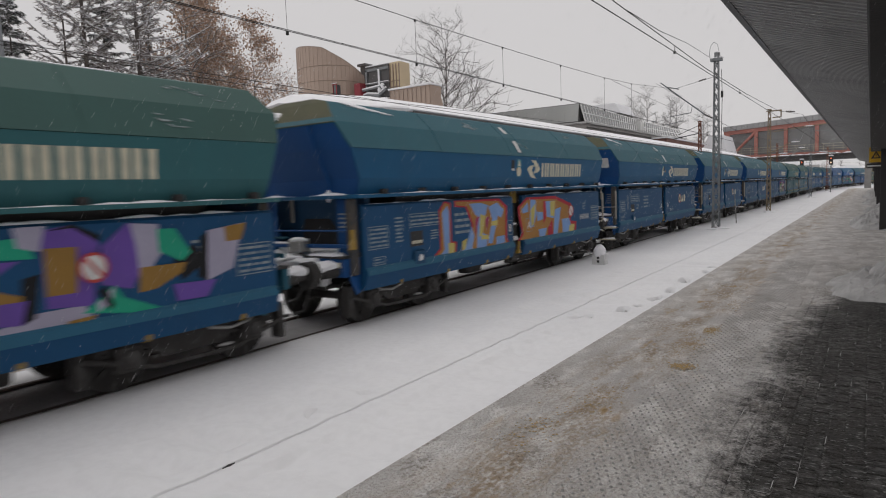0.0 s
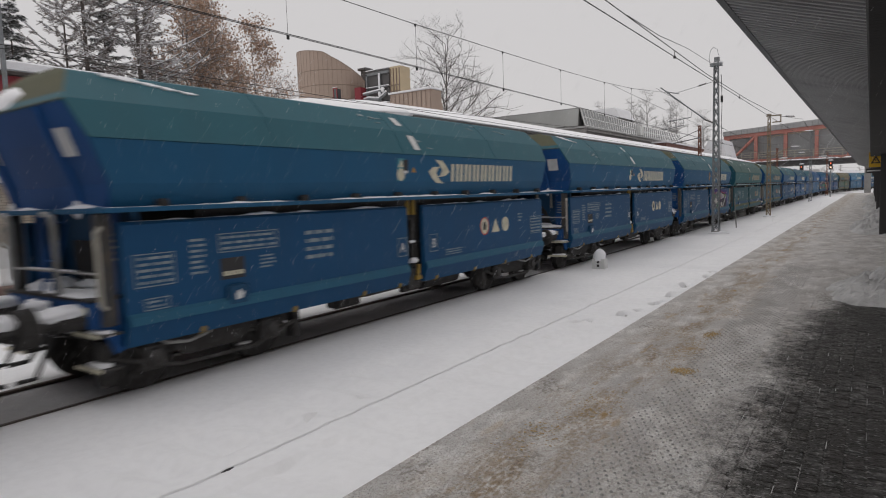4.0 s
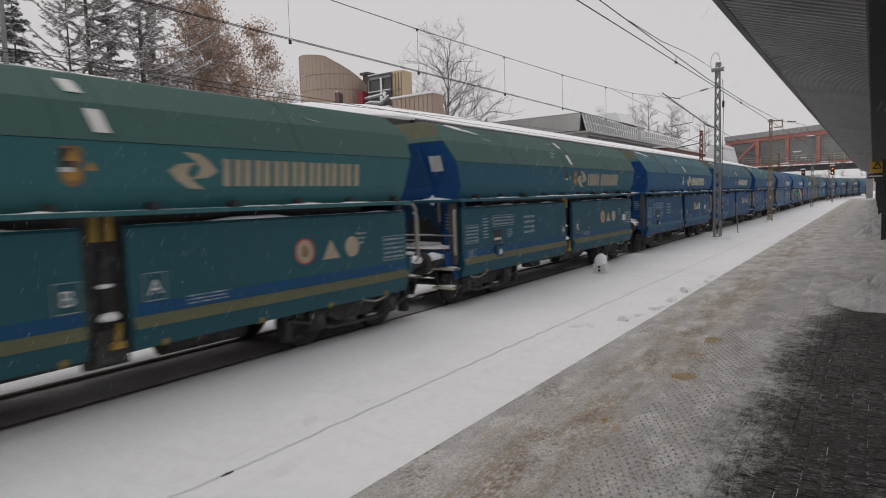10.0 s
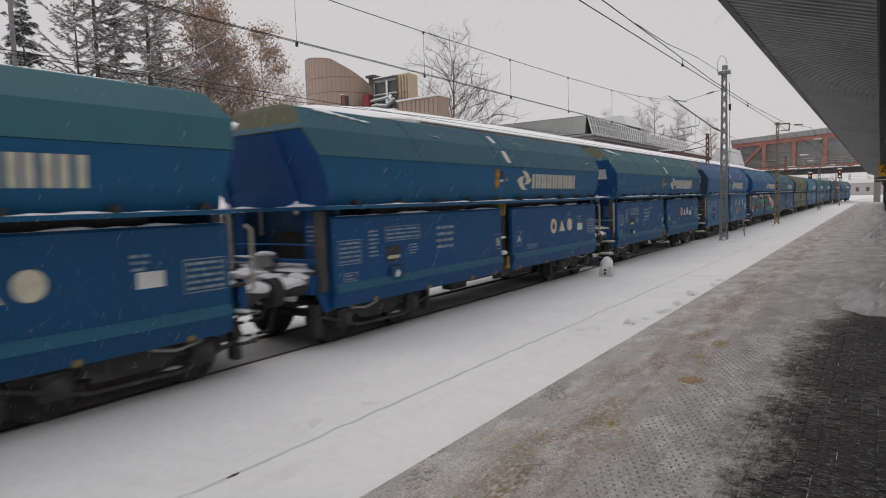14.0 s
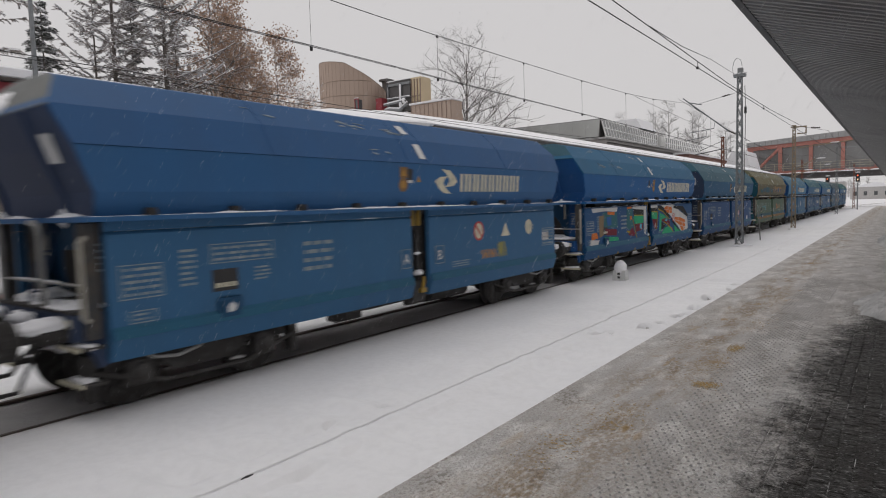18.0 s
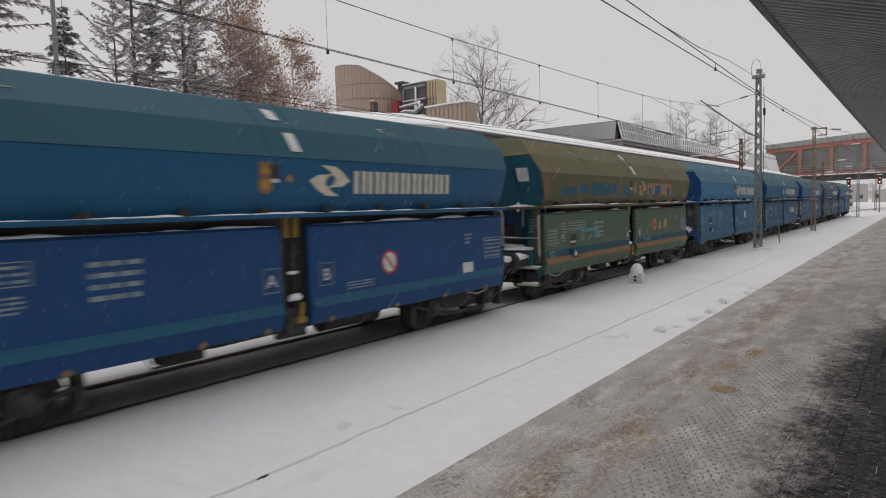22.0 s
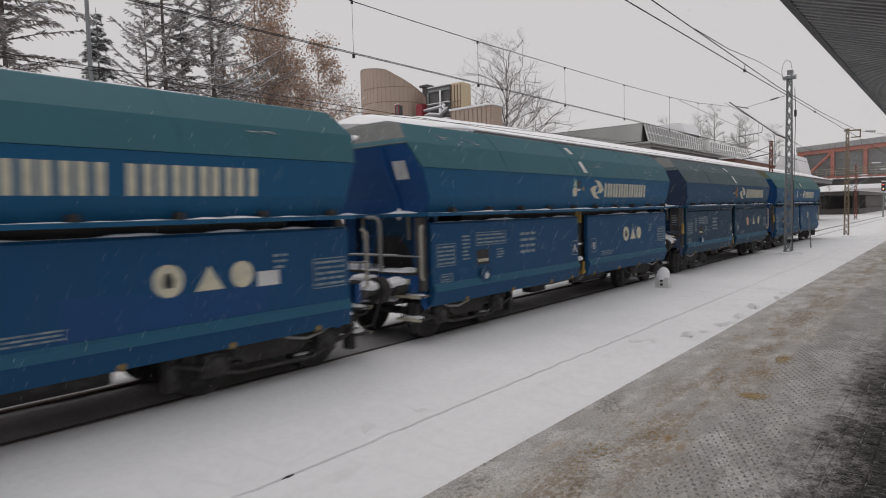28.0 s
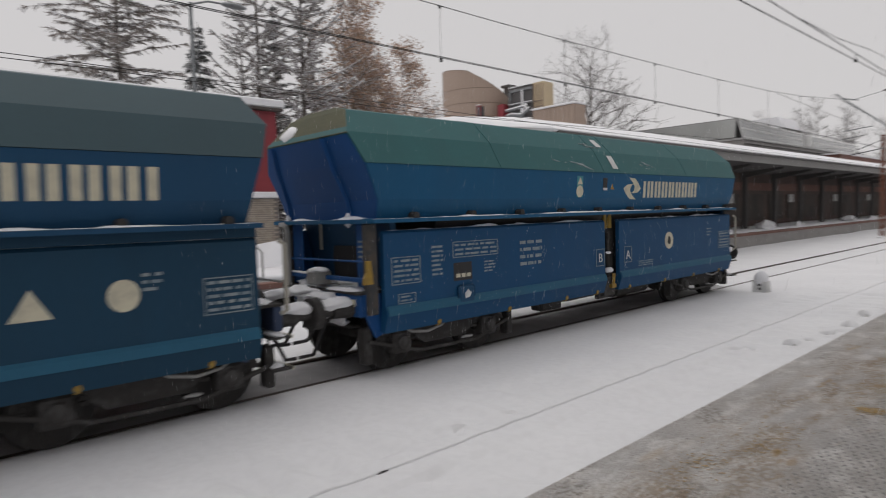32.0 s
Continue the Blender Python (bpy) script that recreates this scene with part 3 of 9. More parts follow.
def insulator(bm, a, b, r=0.05):
    a, b = Vector(a), Vector(b)
    for i in range(5):
        p = a.lerp(b, (i + 0.5) / 5)
        d = (b - a).normalized() * 0.02
        tube(bm, p - d, p + d, r, r * 0.6, 8)
    tube(bm, a, b, r * 0.35)


def build_masts():
    m = lattice_mast("catenary_mast", "tall grey lattice catenary mast with a cantilever arm", -6.2, 32.5, 8.1, 0.15, GALV)
    bm = bmesh.new()
    box(bm, -0.26, 0.26, -0.14, 0.14, 8.02, 8.14)
    box(bm, -0.08, 0.14, -0.12, 0.12, 8.14, 8.42)
    pipe(bm, [(-0.28, 0, 8.10), (-0.32, 0, 8.45), (-0.26, 0, 8.78), (-0.12, 0, 8.92), (0.04, 0, 8.80), (0.1, 0, 8.5)], 0.012)
    part("head_frame", bm, GALV, m)
    bm = bmesh.new()
    lump(bm, 0.02, 0, 8.17, 0.3, 0.15, 0.05, 3)
    part("head_snow", bm, SNOW_CLEAN, m, smooth=True)
    bm = bmesh.new()
    tube(bm, (-0.42, 0, 5.48), (-2.6, 0, 7.33), 0.03)
    tube(bm, (-0.15, 0, 7.3), (-1.85, 0, 6.98), 0.01)
    tube(bm, (-2.32, 0, 7.09), (-1.72, 0, 6.92), 0.025)
    part("cantilever", bm, GALV, m, "inclined cantilever tube with a tie rod")
    bm = bmesh.new()
    insulator(bm, (-0.16, 0, 5.36), (-0.52, 0, 5.56), 0.06)
    part("insulator", bm, PORCELAIN, m)
    bm = bmesh.new()
    insulator(bm, (-0.45, 0, 7.26), (-0.8, 0, 7.19), 0.05)
    part("insulator", bm, PORCELAIN, m)
    bm = bmesh.new()
    pipe(bm, [(-1.1, 0, 6.06), (-1.15, 0, 5.72), (-2.3, 0, 5.60)], 0.018)
    pipe(bm, [(-1.5, 0, 5.62), (-1.5, 0, 5.36), (-2.5, 0, 5.22)], 0.015)
    part("steady_arm", bm, GALV, m)
    bm = bmesh.new()
    pipe(bm, [(0.22, 0, 7.6), (0.26, 0, 6.4), (0.20, 0.02, 3.2), (0.16, 0.02, 0.3)], 0.014)
    box(bm, 0.2, 0.3, -0.03, 0.03, 6.3, 6.6)
    part("earth_cable", bm, BLACK, m)
    m = lattice_mast("catenary_mast", "ochre lattice catenary mast with snowy brackets", -5.95, 49.3, 7.1, 0.13, OCHRE_MAST)
    bm = bmesh.new()
    box(bm, -0.2, 0.75, -0.08, 0.08, 7.0, 7.08)
    box(bm, 0.2, 0.75, -0.05, 0.05, 6.55, 6.62)
    box(bm, 0.68, 0.75, -0.05, 0.05, 6.55, 7.0)
    tube(bm, (0.2, 0, 5.6), (3.6, 0, 5.9), 0.03)
    tube(bm, (0.2, 0, 4.2), (1.3, 0, 4.8), 0.03)
    tube(bm, (-0.2, 0, 3.6), (1.0, 0, 4.1), 0.025)
    part("bracket", bm, OCHRE_MAST, m)
    bm = bmesh.new()
    insulator(bm, (1.0, 0, 6.92), (1.55, 0, 6.86), 0.07)
    part("insulator", bm, PORCELAIN, m)
    bm = bmesh.new()
    for x, z in ((1.6, 4.9), (0.9, 4.15), (2.4, 5.9)):
        lump(bm, x, 0, z - 0.08, 0.3, 0.07, 0.04, int(z * 9))
    part("bracket_snow", bm, SNOW_CLEAN, m, smooth=True)
    m = lattice_mast("catenary_mast", "grey slender catenary mast with snow on its arms", -5.75, 83, 7.8, 0.13, GALV)
    bm = bmesh.new()
    tube(bm, (0, 0, 6.3), (-4.2, 0, 3.6), 0.04)
    tube(bm, (0, 0, 7.6), (2.6, 0, 7.5), 0.04)
    tube(bm, (0.1, 0, 5.3), (2.4, 0, 5.0), 0.04)
    part("bracket", bm, GALV, m)
    bm = bmesh.new()
    lump(bm, -0.9, 0, 5.77, 0.35, 0.07, 0.06, 4)
    lump(bm, 1.2, 0, 5.2, 0.5, 0.07, 0.05, 5)
    part("bracket_snow", bm, SNOW_CLEAN, m, smooth=True)
    m = lattice_mast("catenary_mast", "rust-red lattice mast beside the far platform", -10.5, 49.1, 6.7, 0.13, RUST_MAST)
    bm = bmesh.new()
    tube(bm, (0, 0, 5.9), (-1.9, 0, 5.6), 0.03)
    tube(bm, (0.05, 0, 6.5), (-1.5, 0, 5.9), 0.02)
    part("bracket", bm, BLACK, m)
    for x, y in ((-10.6, 96), (-5.9, 118)):
        lattice_mast("catenary_mast", "distant rusty lattice mast by the tracks", x + drift(y), y, 7.0, 0.15, RUST_MAST)


def wire(name, label, points, r=0.008):
    bm = bmesh.new()
    pipe(bm, points, r, 5)
    return single(name, bm, WIRE, label, "wire", "overhead wires", smooth=False)


def sagging(x0, y0, z0, x1, y1, z1, sag, n=14):
    return [(x0 + (x1 - x0) * i / n, y0 + (y1 - y0) * i / n, z0 + (z1 - z0) * i / n - sag * 4 * (i / n) * (1 - i / n)) for i in range(n + 1)]


def build_wires():
    c = TRACKS[1]
    for dx in (-0.03, 0.03):
        wire("contact_wire", "contact wire over the goods train's track", [(c + dx, -30, 5.2), (c + 0.25 + dx, 0, 5.2), (c + 0.05 + dx, 32.5, 5.22), (c + dx, 80, 5.2), (c + dx, 112, 5.2), (c + drift(150) + dx, 150, 5.2), (c + drift(200) + dx, 200, 5.2)], 0.007)
    msg = [(c, -30, 7.0), (c, -8, 6.35), (c, 2, 6.22), (c, 9.4, 6.2), (c, 11.6, 6.21), (c, 15.7, 6.27), (c, 19.6, 6.34), (c, 23.7, 6.45), (c, 27.2, 6.63), (c, 32.4, 7.05)] + sagging(c, 32.4, 7.05, c, 84, 7.0, 0.95, 16)[1:] + sagging(c, 84, 7.0, c + drift(140), 140, 7.0, 0.9, 10)[1:]
    wire("feeder_wire", "wire crossing down from the messenger wire", [(c, 24.6, 6.46), (c, 27, 6.37), (c, 30.6, 6.24), (c, 40.2, 5.98), (c, 60, 5.6)], 0.007)
    wire("messenger_wire", "messenger wire hung above the contact wire", msg, 0.008)
    for y in (-2.0, 2.4, 7.8, 11.6, 15.65, 19.6, 23.7, 27.0, 37, 42, 47, 52, 57, 62, 67, 72, 77):
        a = min(range(len(msg) - 1), key=lambda i: abs((msg[i][1] + msg[i + 1][1]) / 2 - y))
        p, q = msg[a], msg[a + 1]
        f = (y - p[1]) / (q[1] - p[1])
        zt = p[2] + (q[2] - p[2]) * f
        bm = bmesh.new()
        tube(bm, (c, y, 5.2), (c, y, zt), 0.0045, None, 4)
        box(bm, c - 0.02, c + 0.02, y - 0.018, y + 0.018, 5.19, 5.26)
        box(bm, c - 0.015, c + 0.015, y - 0.02, y + 0.02, zt - 0.05, zt + 0.01)
        single("dropper_wire", bm, WIRE, "thin dropper wire with clamps between the overhead wires", "wire", "overhead wires")
    n = TRACKS[0]
    wire("contact_wire", "contact wire over the snow-covered near track", [(n, -30, 5.46), (n, 32, 5.43), (n, 50, 5.43), (n, 110, 5.4), (n + drift(150), 150, 5.4)], 0.010)
    nm = [(n, -30, 6.6), (n, -6, 6.0), (n, 10.5, 5.68), (n, 19, 5.52), (n, 26, 5.54), (n, 36, 5.74), (n, 49, 6.6), (n, 66, 5.8), (n, 90, 6.4)]
    wire("messenger_wire", "messenger wire over the near track", nm, 0.010)
    wire("feeder_wire", "feeder wire leading to the head of the mast", [(n, 12.2, 5.66), (n - 0.6, 16.6, 6.2), (-5.5, 23.8, 7.26), (-6.35, 32.5, 8.12)], 0.009)
    for y, z in ((15.7, 5.57), (24.6, 5.54)):
        bm = bmesh.new()
        tube(bm, (n, y, 5.43), (n, y, z), 0.008, None, 4)
        box(bm, n - 0.025, n + 0.025, y - 0.03, y + 0.03, 5.40, 5.46)
        single("dropper_wire", bm, WIRE, "short dropper on the near overhead wires", "wire", "overhead wires")
    f = TRACKS[2]
    wire("contact_wire", "contact wire over the far snow-covered track", [(f, -30, 5.45), (f, 20, 5.22), (f, 60, 5.2), (f, 110, 5.2)], 0.008)
    wire("messenger_wire", "low second wire over the far track", [(f, -30, 5.25), (f, 5, 5.22), (f, 11, 5.12), (f, 20, 5.35), (f, 49, 6.0), (f, 75, 5.5), (f, 110, 6)], 0.008)
    wire("feeder_wire", "high wire from mast to mast", [(-8.6, 31, 7.1), (-9.8, 60, 6.6), (-10.2, 96, 6.9)], 0.008)


def build_km_stone():
    ob = thing("kilometre_stone", "white kilometre stone with a cap of snow", "marker stone", at=(-6.64, 17.85, 0))
    bm = bmesh.new()
    prism(bm, [(-0.2, -0.1), (0.2, -0.1), (0.185, 0.30), (-0.185, 0.30)], -0.14, 0.14)
    ob2 = part("stone", bm, mat("white_limewash", (0.66, 0.66, 0.65), 0.85, second=(0.5, 0.5, 0.49), scale=6, bump=0.2), ob)
    bm = bmesh.new()
    lump(bm, 0, 0, 0.33, 0.19, 0.155, 0.27, 2, 0.12, 3)
    part("snow_cap", bm, SNOW_CLEAN, ob, smooth=True)
    bm = bmesh.new()
    for z in (0.06, 0.17):
        box(bm, -0.04, 0.035, -0.146, -0.14, z, z + 0.07)
    part("mark_bar", bm, BLACK, ob)
    bm = bmesh.new()
    tube(bm, (-5.98, 36.8, -0.1), (-6.12, 37.0, 1.6), 0.03, 0.025, 6)
    single("snow_stake", bm, mat("grey_stake", (0.2, 0.2, 0.19), 0.8, bump=0.1), "thin leaning stake stuck in the snow", "stake")


# ---- beyond the train: far platform, station, bridge, houses ----
DARK_CLAD = mat("dark_grey_cladding", (0.11, 0.105, 0.105), 0.7, second=(0.07, 0.066, 0.065), scale=0.5, bump=0.1)
GREY_FASCIA = mat("grey_fascia_sheet", (0.24, 0.235, 0.23), 0.7, second=(0.18, 0.175, 0.17), scale=0.6, bump=0.1, stretch=(1, 6, 1))
# red is faded to put snowfall haze into the bridge's colour
RED_STEEL = mat("orange_red_steel", (0.44, 0.185, 0.15), 0.65, second=(0.35, 0.14, 0.115), scale=0.7, bump=0.1)
BROWN_WALL = mat("red_brown_wall", (0.20, 0.105, 0.085), 0.85, second=(0.13, 0.07, 0.06), scale=0.5, bump=0.2)
TAN = mat("tan_panel_cladding", (0.42, 0.325, 0.265), 0.75, second=(0.36, 0.275, 0.225), scale=0.25, fine=8, bump=0.1)
COPING = mat("weathered_coping", (0.30, 0.24, 0.20), 0.8, second=(0.18, 0.14, 0.115), scale=1, bump=0.1)
TAN_SEAM = mat("cladding_seam", (0.27, 0.205, 0.165), 0.8, scale=1, bump=0)
YELLOW_CLAD = mat("yellow_container_sheet", (0.58, 0.47, 0.31), 0.6, second=(0.50, 0.40, 0.27), scale=0.6, bump=0.1)
CRIMSON = mat("crimson_siding", (0.26, 0.035, 0.045), 0.65, second=(0.2, 0.03, 0.04), scale=0.5, bump=0.1, stretch=(1, 1, 6))
# paints the shade under the far roof on its deck, columns and beams
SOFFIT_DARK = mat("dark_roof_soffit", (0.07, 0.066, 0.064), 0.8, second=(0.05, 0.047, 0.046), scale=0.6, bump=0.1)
BRICK = mat("cream_brick", (0.50, 0.44, 0.37), 0.85, second=(0.36, 0.30, 0.25), amount=0.9, scale=5, fine=60, bump=0.3)
MORTAR = mat("mortar", (0.22, 0.2, 0.19), 0.9, bump=0.2)


def glass_material(name, tint, rough=0.08):
    m = bpy.data.materials.new(name)
    m.use_nodes = True
    nt = m.node_tree
    b = nt.nodes["Principled BSDF"]
    t, mix, pos = nt.nodes.new("ShaderNodeTexNoise"), nt.nodes.new("ShaderNodeMix"), nt.nodes.new("ShaderNodeTexCoord")
    mix.data_type = "RGBA"
    t.inputs["Scale"].default_value = 0.25
    nt.links.new(pos.outputs["Object"], t.inputs["Vector"])
    nt.links.new(t.outputs["Fac"], mix.inputs["Factor"])
    mix.inputs[6].default_value, mix.inputs[7].default_value = (*tint, 1), (*[c * 1.5 for c in tint], 1)
    nt.links.new(mix.outputs[2], b.inputs["Base Color"])
    b.inputs["Roughness"].default_value, b.inputs["Specular IOR Level"].default_value = rough, 0.8
    return m


DARK_GLASS = glass_material("dark_window_glass", (0.085, 0.09, 0.093))
# dim, rough shop glass that mirrors little
SHOP_GLASS = mat("dim_matt_glass", (0.05, 0.045, 0.042), 0.6, second=(0.09, 0.07, 0.06), amount=0.9, scale=0.6, bump=0.05, spec=0.2)
# these three tints put haze and reflected sky into the glass colour
BRIDGE_GLASS = glass_material("hazy_bridge_glass", (0.16, 0.163, 0.163))
LIGHT_GLASS = glass_material("pale_skylight_glass", (0.33, 0.34, 0.335), 0.2)
GREY_GLASS = glass_material("hazy_skylight_glass", (0.125, 0.13, 0.13), 0.15)


def build_far_platform():
    bm = bmesh.new()
    box(bm, -24, -14.4, -60, 92, -0.3, 0.74)
    single("platform_far", bm, CONCRETE, "far platform with a concrete face under snow", "platform", kind="structure")
    bm = bmesh.new()
    for i in range(75):
        box(bm, -14.75, -14.33, -60 + 2 * i + 0.01, -58 + 2 * i - 0.01, 0.66, 0.80, 0.01)
    single("platform_edge", bm, BROWN_WALL, "red-brown edge slabs of the far platform", "platform edge", kind="structure")
    bm = bmesh.new()
    for i in range(60):
        lump(bm, -17.6 + 0.5 * noise.noise(Vector((i, 0, 0))), -40 + i * 2.2, 0.74, 2.6, 1.6, 0.12, i, 0.2, 2)
    single("platform_snow", bm, SNOW_CLEAN, "snow lying along the far platform", "snow", kind="stuff", smooth=True)
    for i, (y, s) in enumerate([(37.5, 0.8), (44, 1.0), (50, 0.8), (63, 1.0), (71, 0.7)]):
        bm = bmesh.new()
        lump(bm, -16.0, y, 0.70, 0.6 * s, 0.75 * s, 0.55 * s, i, 0.7, 3)
        single("snow_heap", bm, SNOW_CLEAN, "pointed snow heap on the far platform", "snow heap", "far snow heaps", smooth=True)
    # roof
    roof = thing("far_platform_roof", "long grey platform roof with thick snow on top", "platform roof")
    y0, y1 = 18.8, 103.0
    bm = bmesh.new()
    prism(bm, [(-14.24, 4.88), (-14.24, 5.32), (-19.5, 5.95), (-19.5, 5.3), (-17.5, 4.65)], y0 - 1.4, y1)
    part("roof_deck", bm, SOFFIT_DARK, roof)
    bm = bmesh.new()
    box(bm, -14.238, -14.19, y0, y1, 4.86, 5.275)
    part("fascia", bm, GREY_FASCIA, roof)
    bm = bmesh.new()
    lines = []
    for y, ridge in ((17.0, 6.05), (17.6, 6.42), (18.7, 6.6), (20.1, 6.7), (22.4, 6.88), (28.0, 6.97), (60.0, 6.98), (y1 + 0.05, 6.98)):
        edge = y if y > 18.7 else 18.75 - 0.1 * (18.7 - y)
        lines.append([bm.verts.new(p) for p in ((-14.12, edge, 5.33), (-14.06, edge, 5.42), (-14.25, edge, 5.52), (-17.0, (y + edge) / 2, 5.52 + 0.56 * (ridge - 5.52)), (-19.4, y, ridge), (-20.4, y, ridge - 0.12), (-20.4, y, 5.3))])
    for a, b in zip(lines, lines[1:]):
        for j in range(6):
            bm.faces.new((a[j], a[j + 1], b[j + 1], b[j]))
    bm.faces.new(lines[0])
    bmesh.ops.recalc_face_normals(bm, faces=bm.faces)
    part("snow_layer", bm, SNOW_CLEAN, roof, "thick smooth snow layer")
    bm = bmesh.new()
    box(bm, -14.19, -14.06, y0, y1, 5.28, 5.37)
    part("gutter", bm, DARK_CLAD, roof)
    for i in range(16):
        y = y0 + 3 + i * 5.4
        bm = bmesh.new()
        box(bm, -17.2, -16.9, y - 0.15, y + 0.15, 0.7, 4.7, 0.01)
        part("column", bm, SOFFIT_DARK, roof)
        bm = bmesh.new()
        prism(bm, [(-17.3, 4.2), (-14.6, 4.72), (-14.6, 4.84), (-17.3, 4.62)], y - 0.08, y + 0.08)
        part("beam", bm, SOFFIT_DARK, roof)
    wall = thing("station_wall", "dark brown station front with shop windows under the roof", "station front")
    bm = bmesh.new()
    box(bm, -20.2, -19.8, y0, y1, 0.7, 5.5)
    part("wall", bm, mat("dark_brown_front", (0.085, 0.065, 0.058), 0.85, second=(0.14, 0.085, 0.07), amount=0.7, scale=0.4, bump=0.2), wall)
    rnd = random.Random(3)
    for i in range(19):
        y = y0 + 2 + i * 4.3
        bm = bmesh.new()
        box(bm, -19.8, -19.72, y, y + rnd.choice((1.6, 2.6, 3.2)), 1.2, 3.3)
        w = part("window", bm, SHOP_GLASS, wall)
        if i % 3 == 0:
            bm = bmesh.new()
            box(bm, -19.75, -19.66, y + 0.2, y + 1.4, 2.6, 3.3)
            part("notice", bm, WHITE_MARK, w, "pale notice board")
    bm = bmesh.new()
    box(bm, -19.85, -19.7, y0, y1, 3.6, 4.2)
    part("fascia", bm, BROWN_WALL, wall, "dull red-brown sign band")


def pane_quad(bm, a, b, c, d, off=0.0):
    """A pane between four corners, with thickness."""
    a, b, c, d = map(Vector, (a, b, c, d))
    nrm = (b - a).cross(d - a).normalized() * 0.04
    v = [bm.verts.new(p + nrm * s) for s in (1, -1) for p in (a, b, c, d)]
    bm.faces.new(v[:4])
    bm.faces.new(v[7:3:-1])
    for i in range(4):
        bm.faces.new((v[i], v[(i + 1) % 4], v[4 + (i + 1) % 4], v[4 + i]))


def glazed(parent, bl, br, tr, tl, cols, rws, glass, frame_m, name="pane", bar=0.07):
    """A glazed field: each pane a part, with glazing bars between."""
    bl, br, tr, tl = map(Vector, (bl, br, tr, tl))
    at = lambda u, v: bl.lerp(br, u).lerp(tl.lerp(tr, u), v)
    for i in range(cols):
        for j in range(rws):
            bm = bmesh.new()
            pane_quad(bm, at(i / cols, j / rws), at((i + 1) / cols, j / rws), at((i + 1) / cols, (j + 1) / rws), at(i / cols, (j + 1) / rws))
            part(name, bm, glass, parent)
    bm = bmesh.new()
    for i in range(cols + 1):
        tube(bm, at(i / cols, 0), at(i / cols, 1), bar, None, 4)
    for j in range(rws + 1):
        tube(bm, at(0, j / rws), at(1, j / rws), bar, None, 4)
    part("glazing_bar", bm, frame_m, parent)


def build_station():
    light_roof = mat("pale_roof_sheet", (0.42, 0.42, 0.42), 0.7, second=(0.33, 0.33, 0.33), scale=0.3, bump=0.1)
    hall = thing("station_building", "grey station hall with sloping glass skylights and snow", "station building")
    bm = bmesh.new()
    box(bm, -52, -28.5, 72.5, 128, 0, 9.84)
    part("hall", bm, CONCRETE, hall)
    bm = bmesh.new()
    box(bm, -51, -28.3, 72.3, 128, 9.85, 10.05)
    part("roof", bm, light_roof, hall)
    pale = mat("pale_glazing_bar", (0.80, 0.80, 0.79), 0.6, bump=0.05)
    glazed(hall, (-42.5, 74.2, 10.35), (-30.2, 74.2, 10.35), (-30.0, 74.2, 12.45), (-42.5, 74.2, 12.5), 7, 1, LIGHT_GLASS, GREY_FASCIA, bar=0.05)
    glazed(hall, (-29.4, 74.6, 10.35), (-29.4, 95.0, 10.3), (-29.9, 96.2, 12.1), (-29.9, 74.4, 12.45), 22, 2, GREY_GLASS, pale, bar=0.09)
    glazed(hall, (-29.4, 98.6, 10.1), (-29.4, 119.5, 10.5), (-29.9, 123.5, 12.0), (-29.9, 100.2, 12.05), 20, 2, GREY_GLASS, pale, bar=0.09)
    bm = bmesh.new()
    prism(bm, [(-30.1, 12.42), (-42.4, 12.42), (-42.4, 10.3), (-30.1, 10.3)], 74.5, 96)
    part("skylight_core", bm, DARK_CLAD, hall)
    bm = bmesh.new()
    box(bm, -42.6, -29.85, 74.15, 74.6, 12.46, 12.54)
    part("skylight_rim", bm, GREY_FASCIA, hall)
    bm = bmesh.new()
    prism(bm, [(-30.2, 12.0), (-36, 12.0), (-36, 10.2), (-30.2, 10.2)], 99.5, 121)
    part("skylight_core", bm, DARK_CLAD, hall)
    bm = bmesh.new()
    for k in range(4):
        box(bm, -30.6, -29.2, 96.3 + 0.6 * k, 96.45 + 0.6 * k, 10.4, 11.9 - 0.2 * (k % 2))
    part("vent_frame", bm, pale, hall, "pale frame between the skylights")
    bm = bmesh.new()
    prism(bm, [(-36.1, 14.7), (-37.1, 16.5), (-42, 16.4), (-42, 14.7)], 108, 116)
    part("gable_roof", bm, SNOW_CLEAN, hall, "small gable roof under snow")
    bm = bmesh.new()
    prism(bm, [(-36.4, 10.3), (-36.4, 14.68), (-41.8, 14.68), (-41.8, 10.3)], 108.2, 115.8)
    part("gable_wall", bm, CONCRETE, hall)
    for z in (8.9, 9.4):
        bm = bmesh.new()
        box(bm, -28.5, -28.2, 72.5, 128, z, z + 0.12)
        part("eaves_band", bm, GREY_FASCIA, hall)
    bm = bmesh.new()
    box(bm, -28.2, -26.0, 99, 128, 0, 9.15)
    part("wing", bm, BROWN_WALL, hall, "low red-brown wing")
    bm = bmesh.new()
    box(bm, -28.3, -25.8, 98.8, 128.2, 9.16, 9.38)
    part("wing_snow", bm, SNOW_CLEAN, hall)
    bm = bmesh.new()
    prism(bm, [(-25.4, 6.5), (-20.6, 6.5), (-21.6, 10.3), (-23.8, 10.3)], 118, 128)
    single("snowy_roof", bm, SNOW_CLEAN, "steep stair roof under smooth snow", "roof")


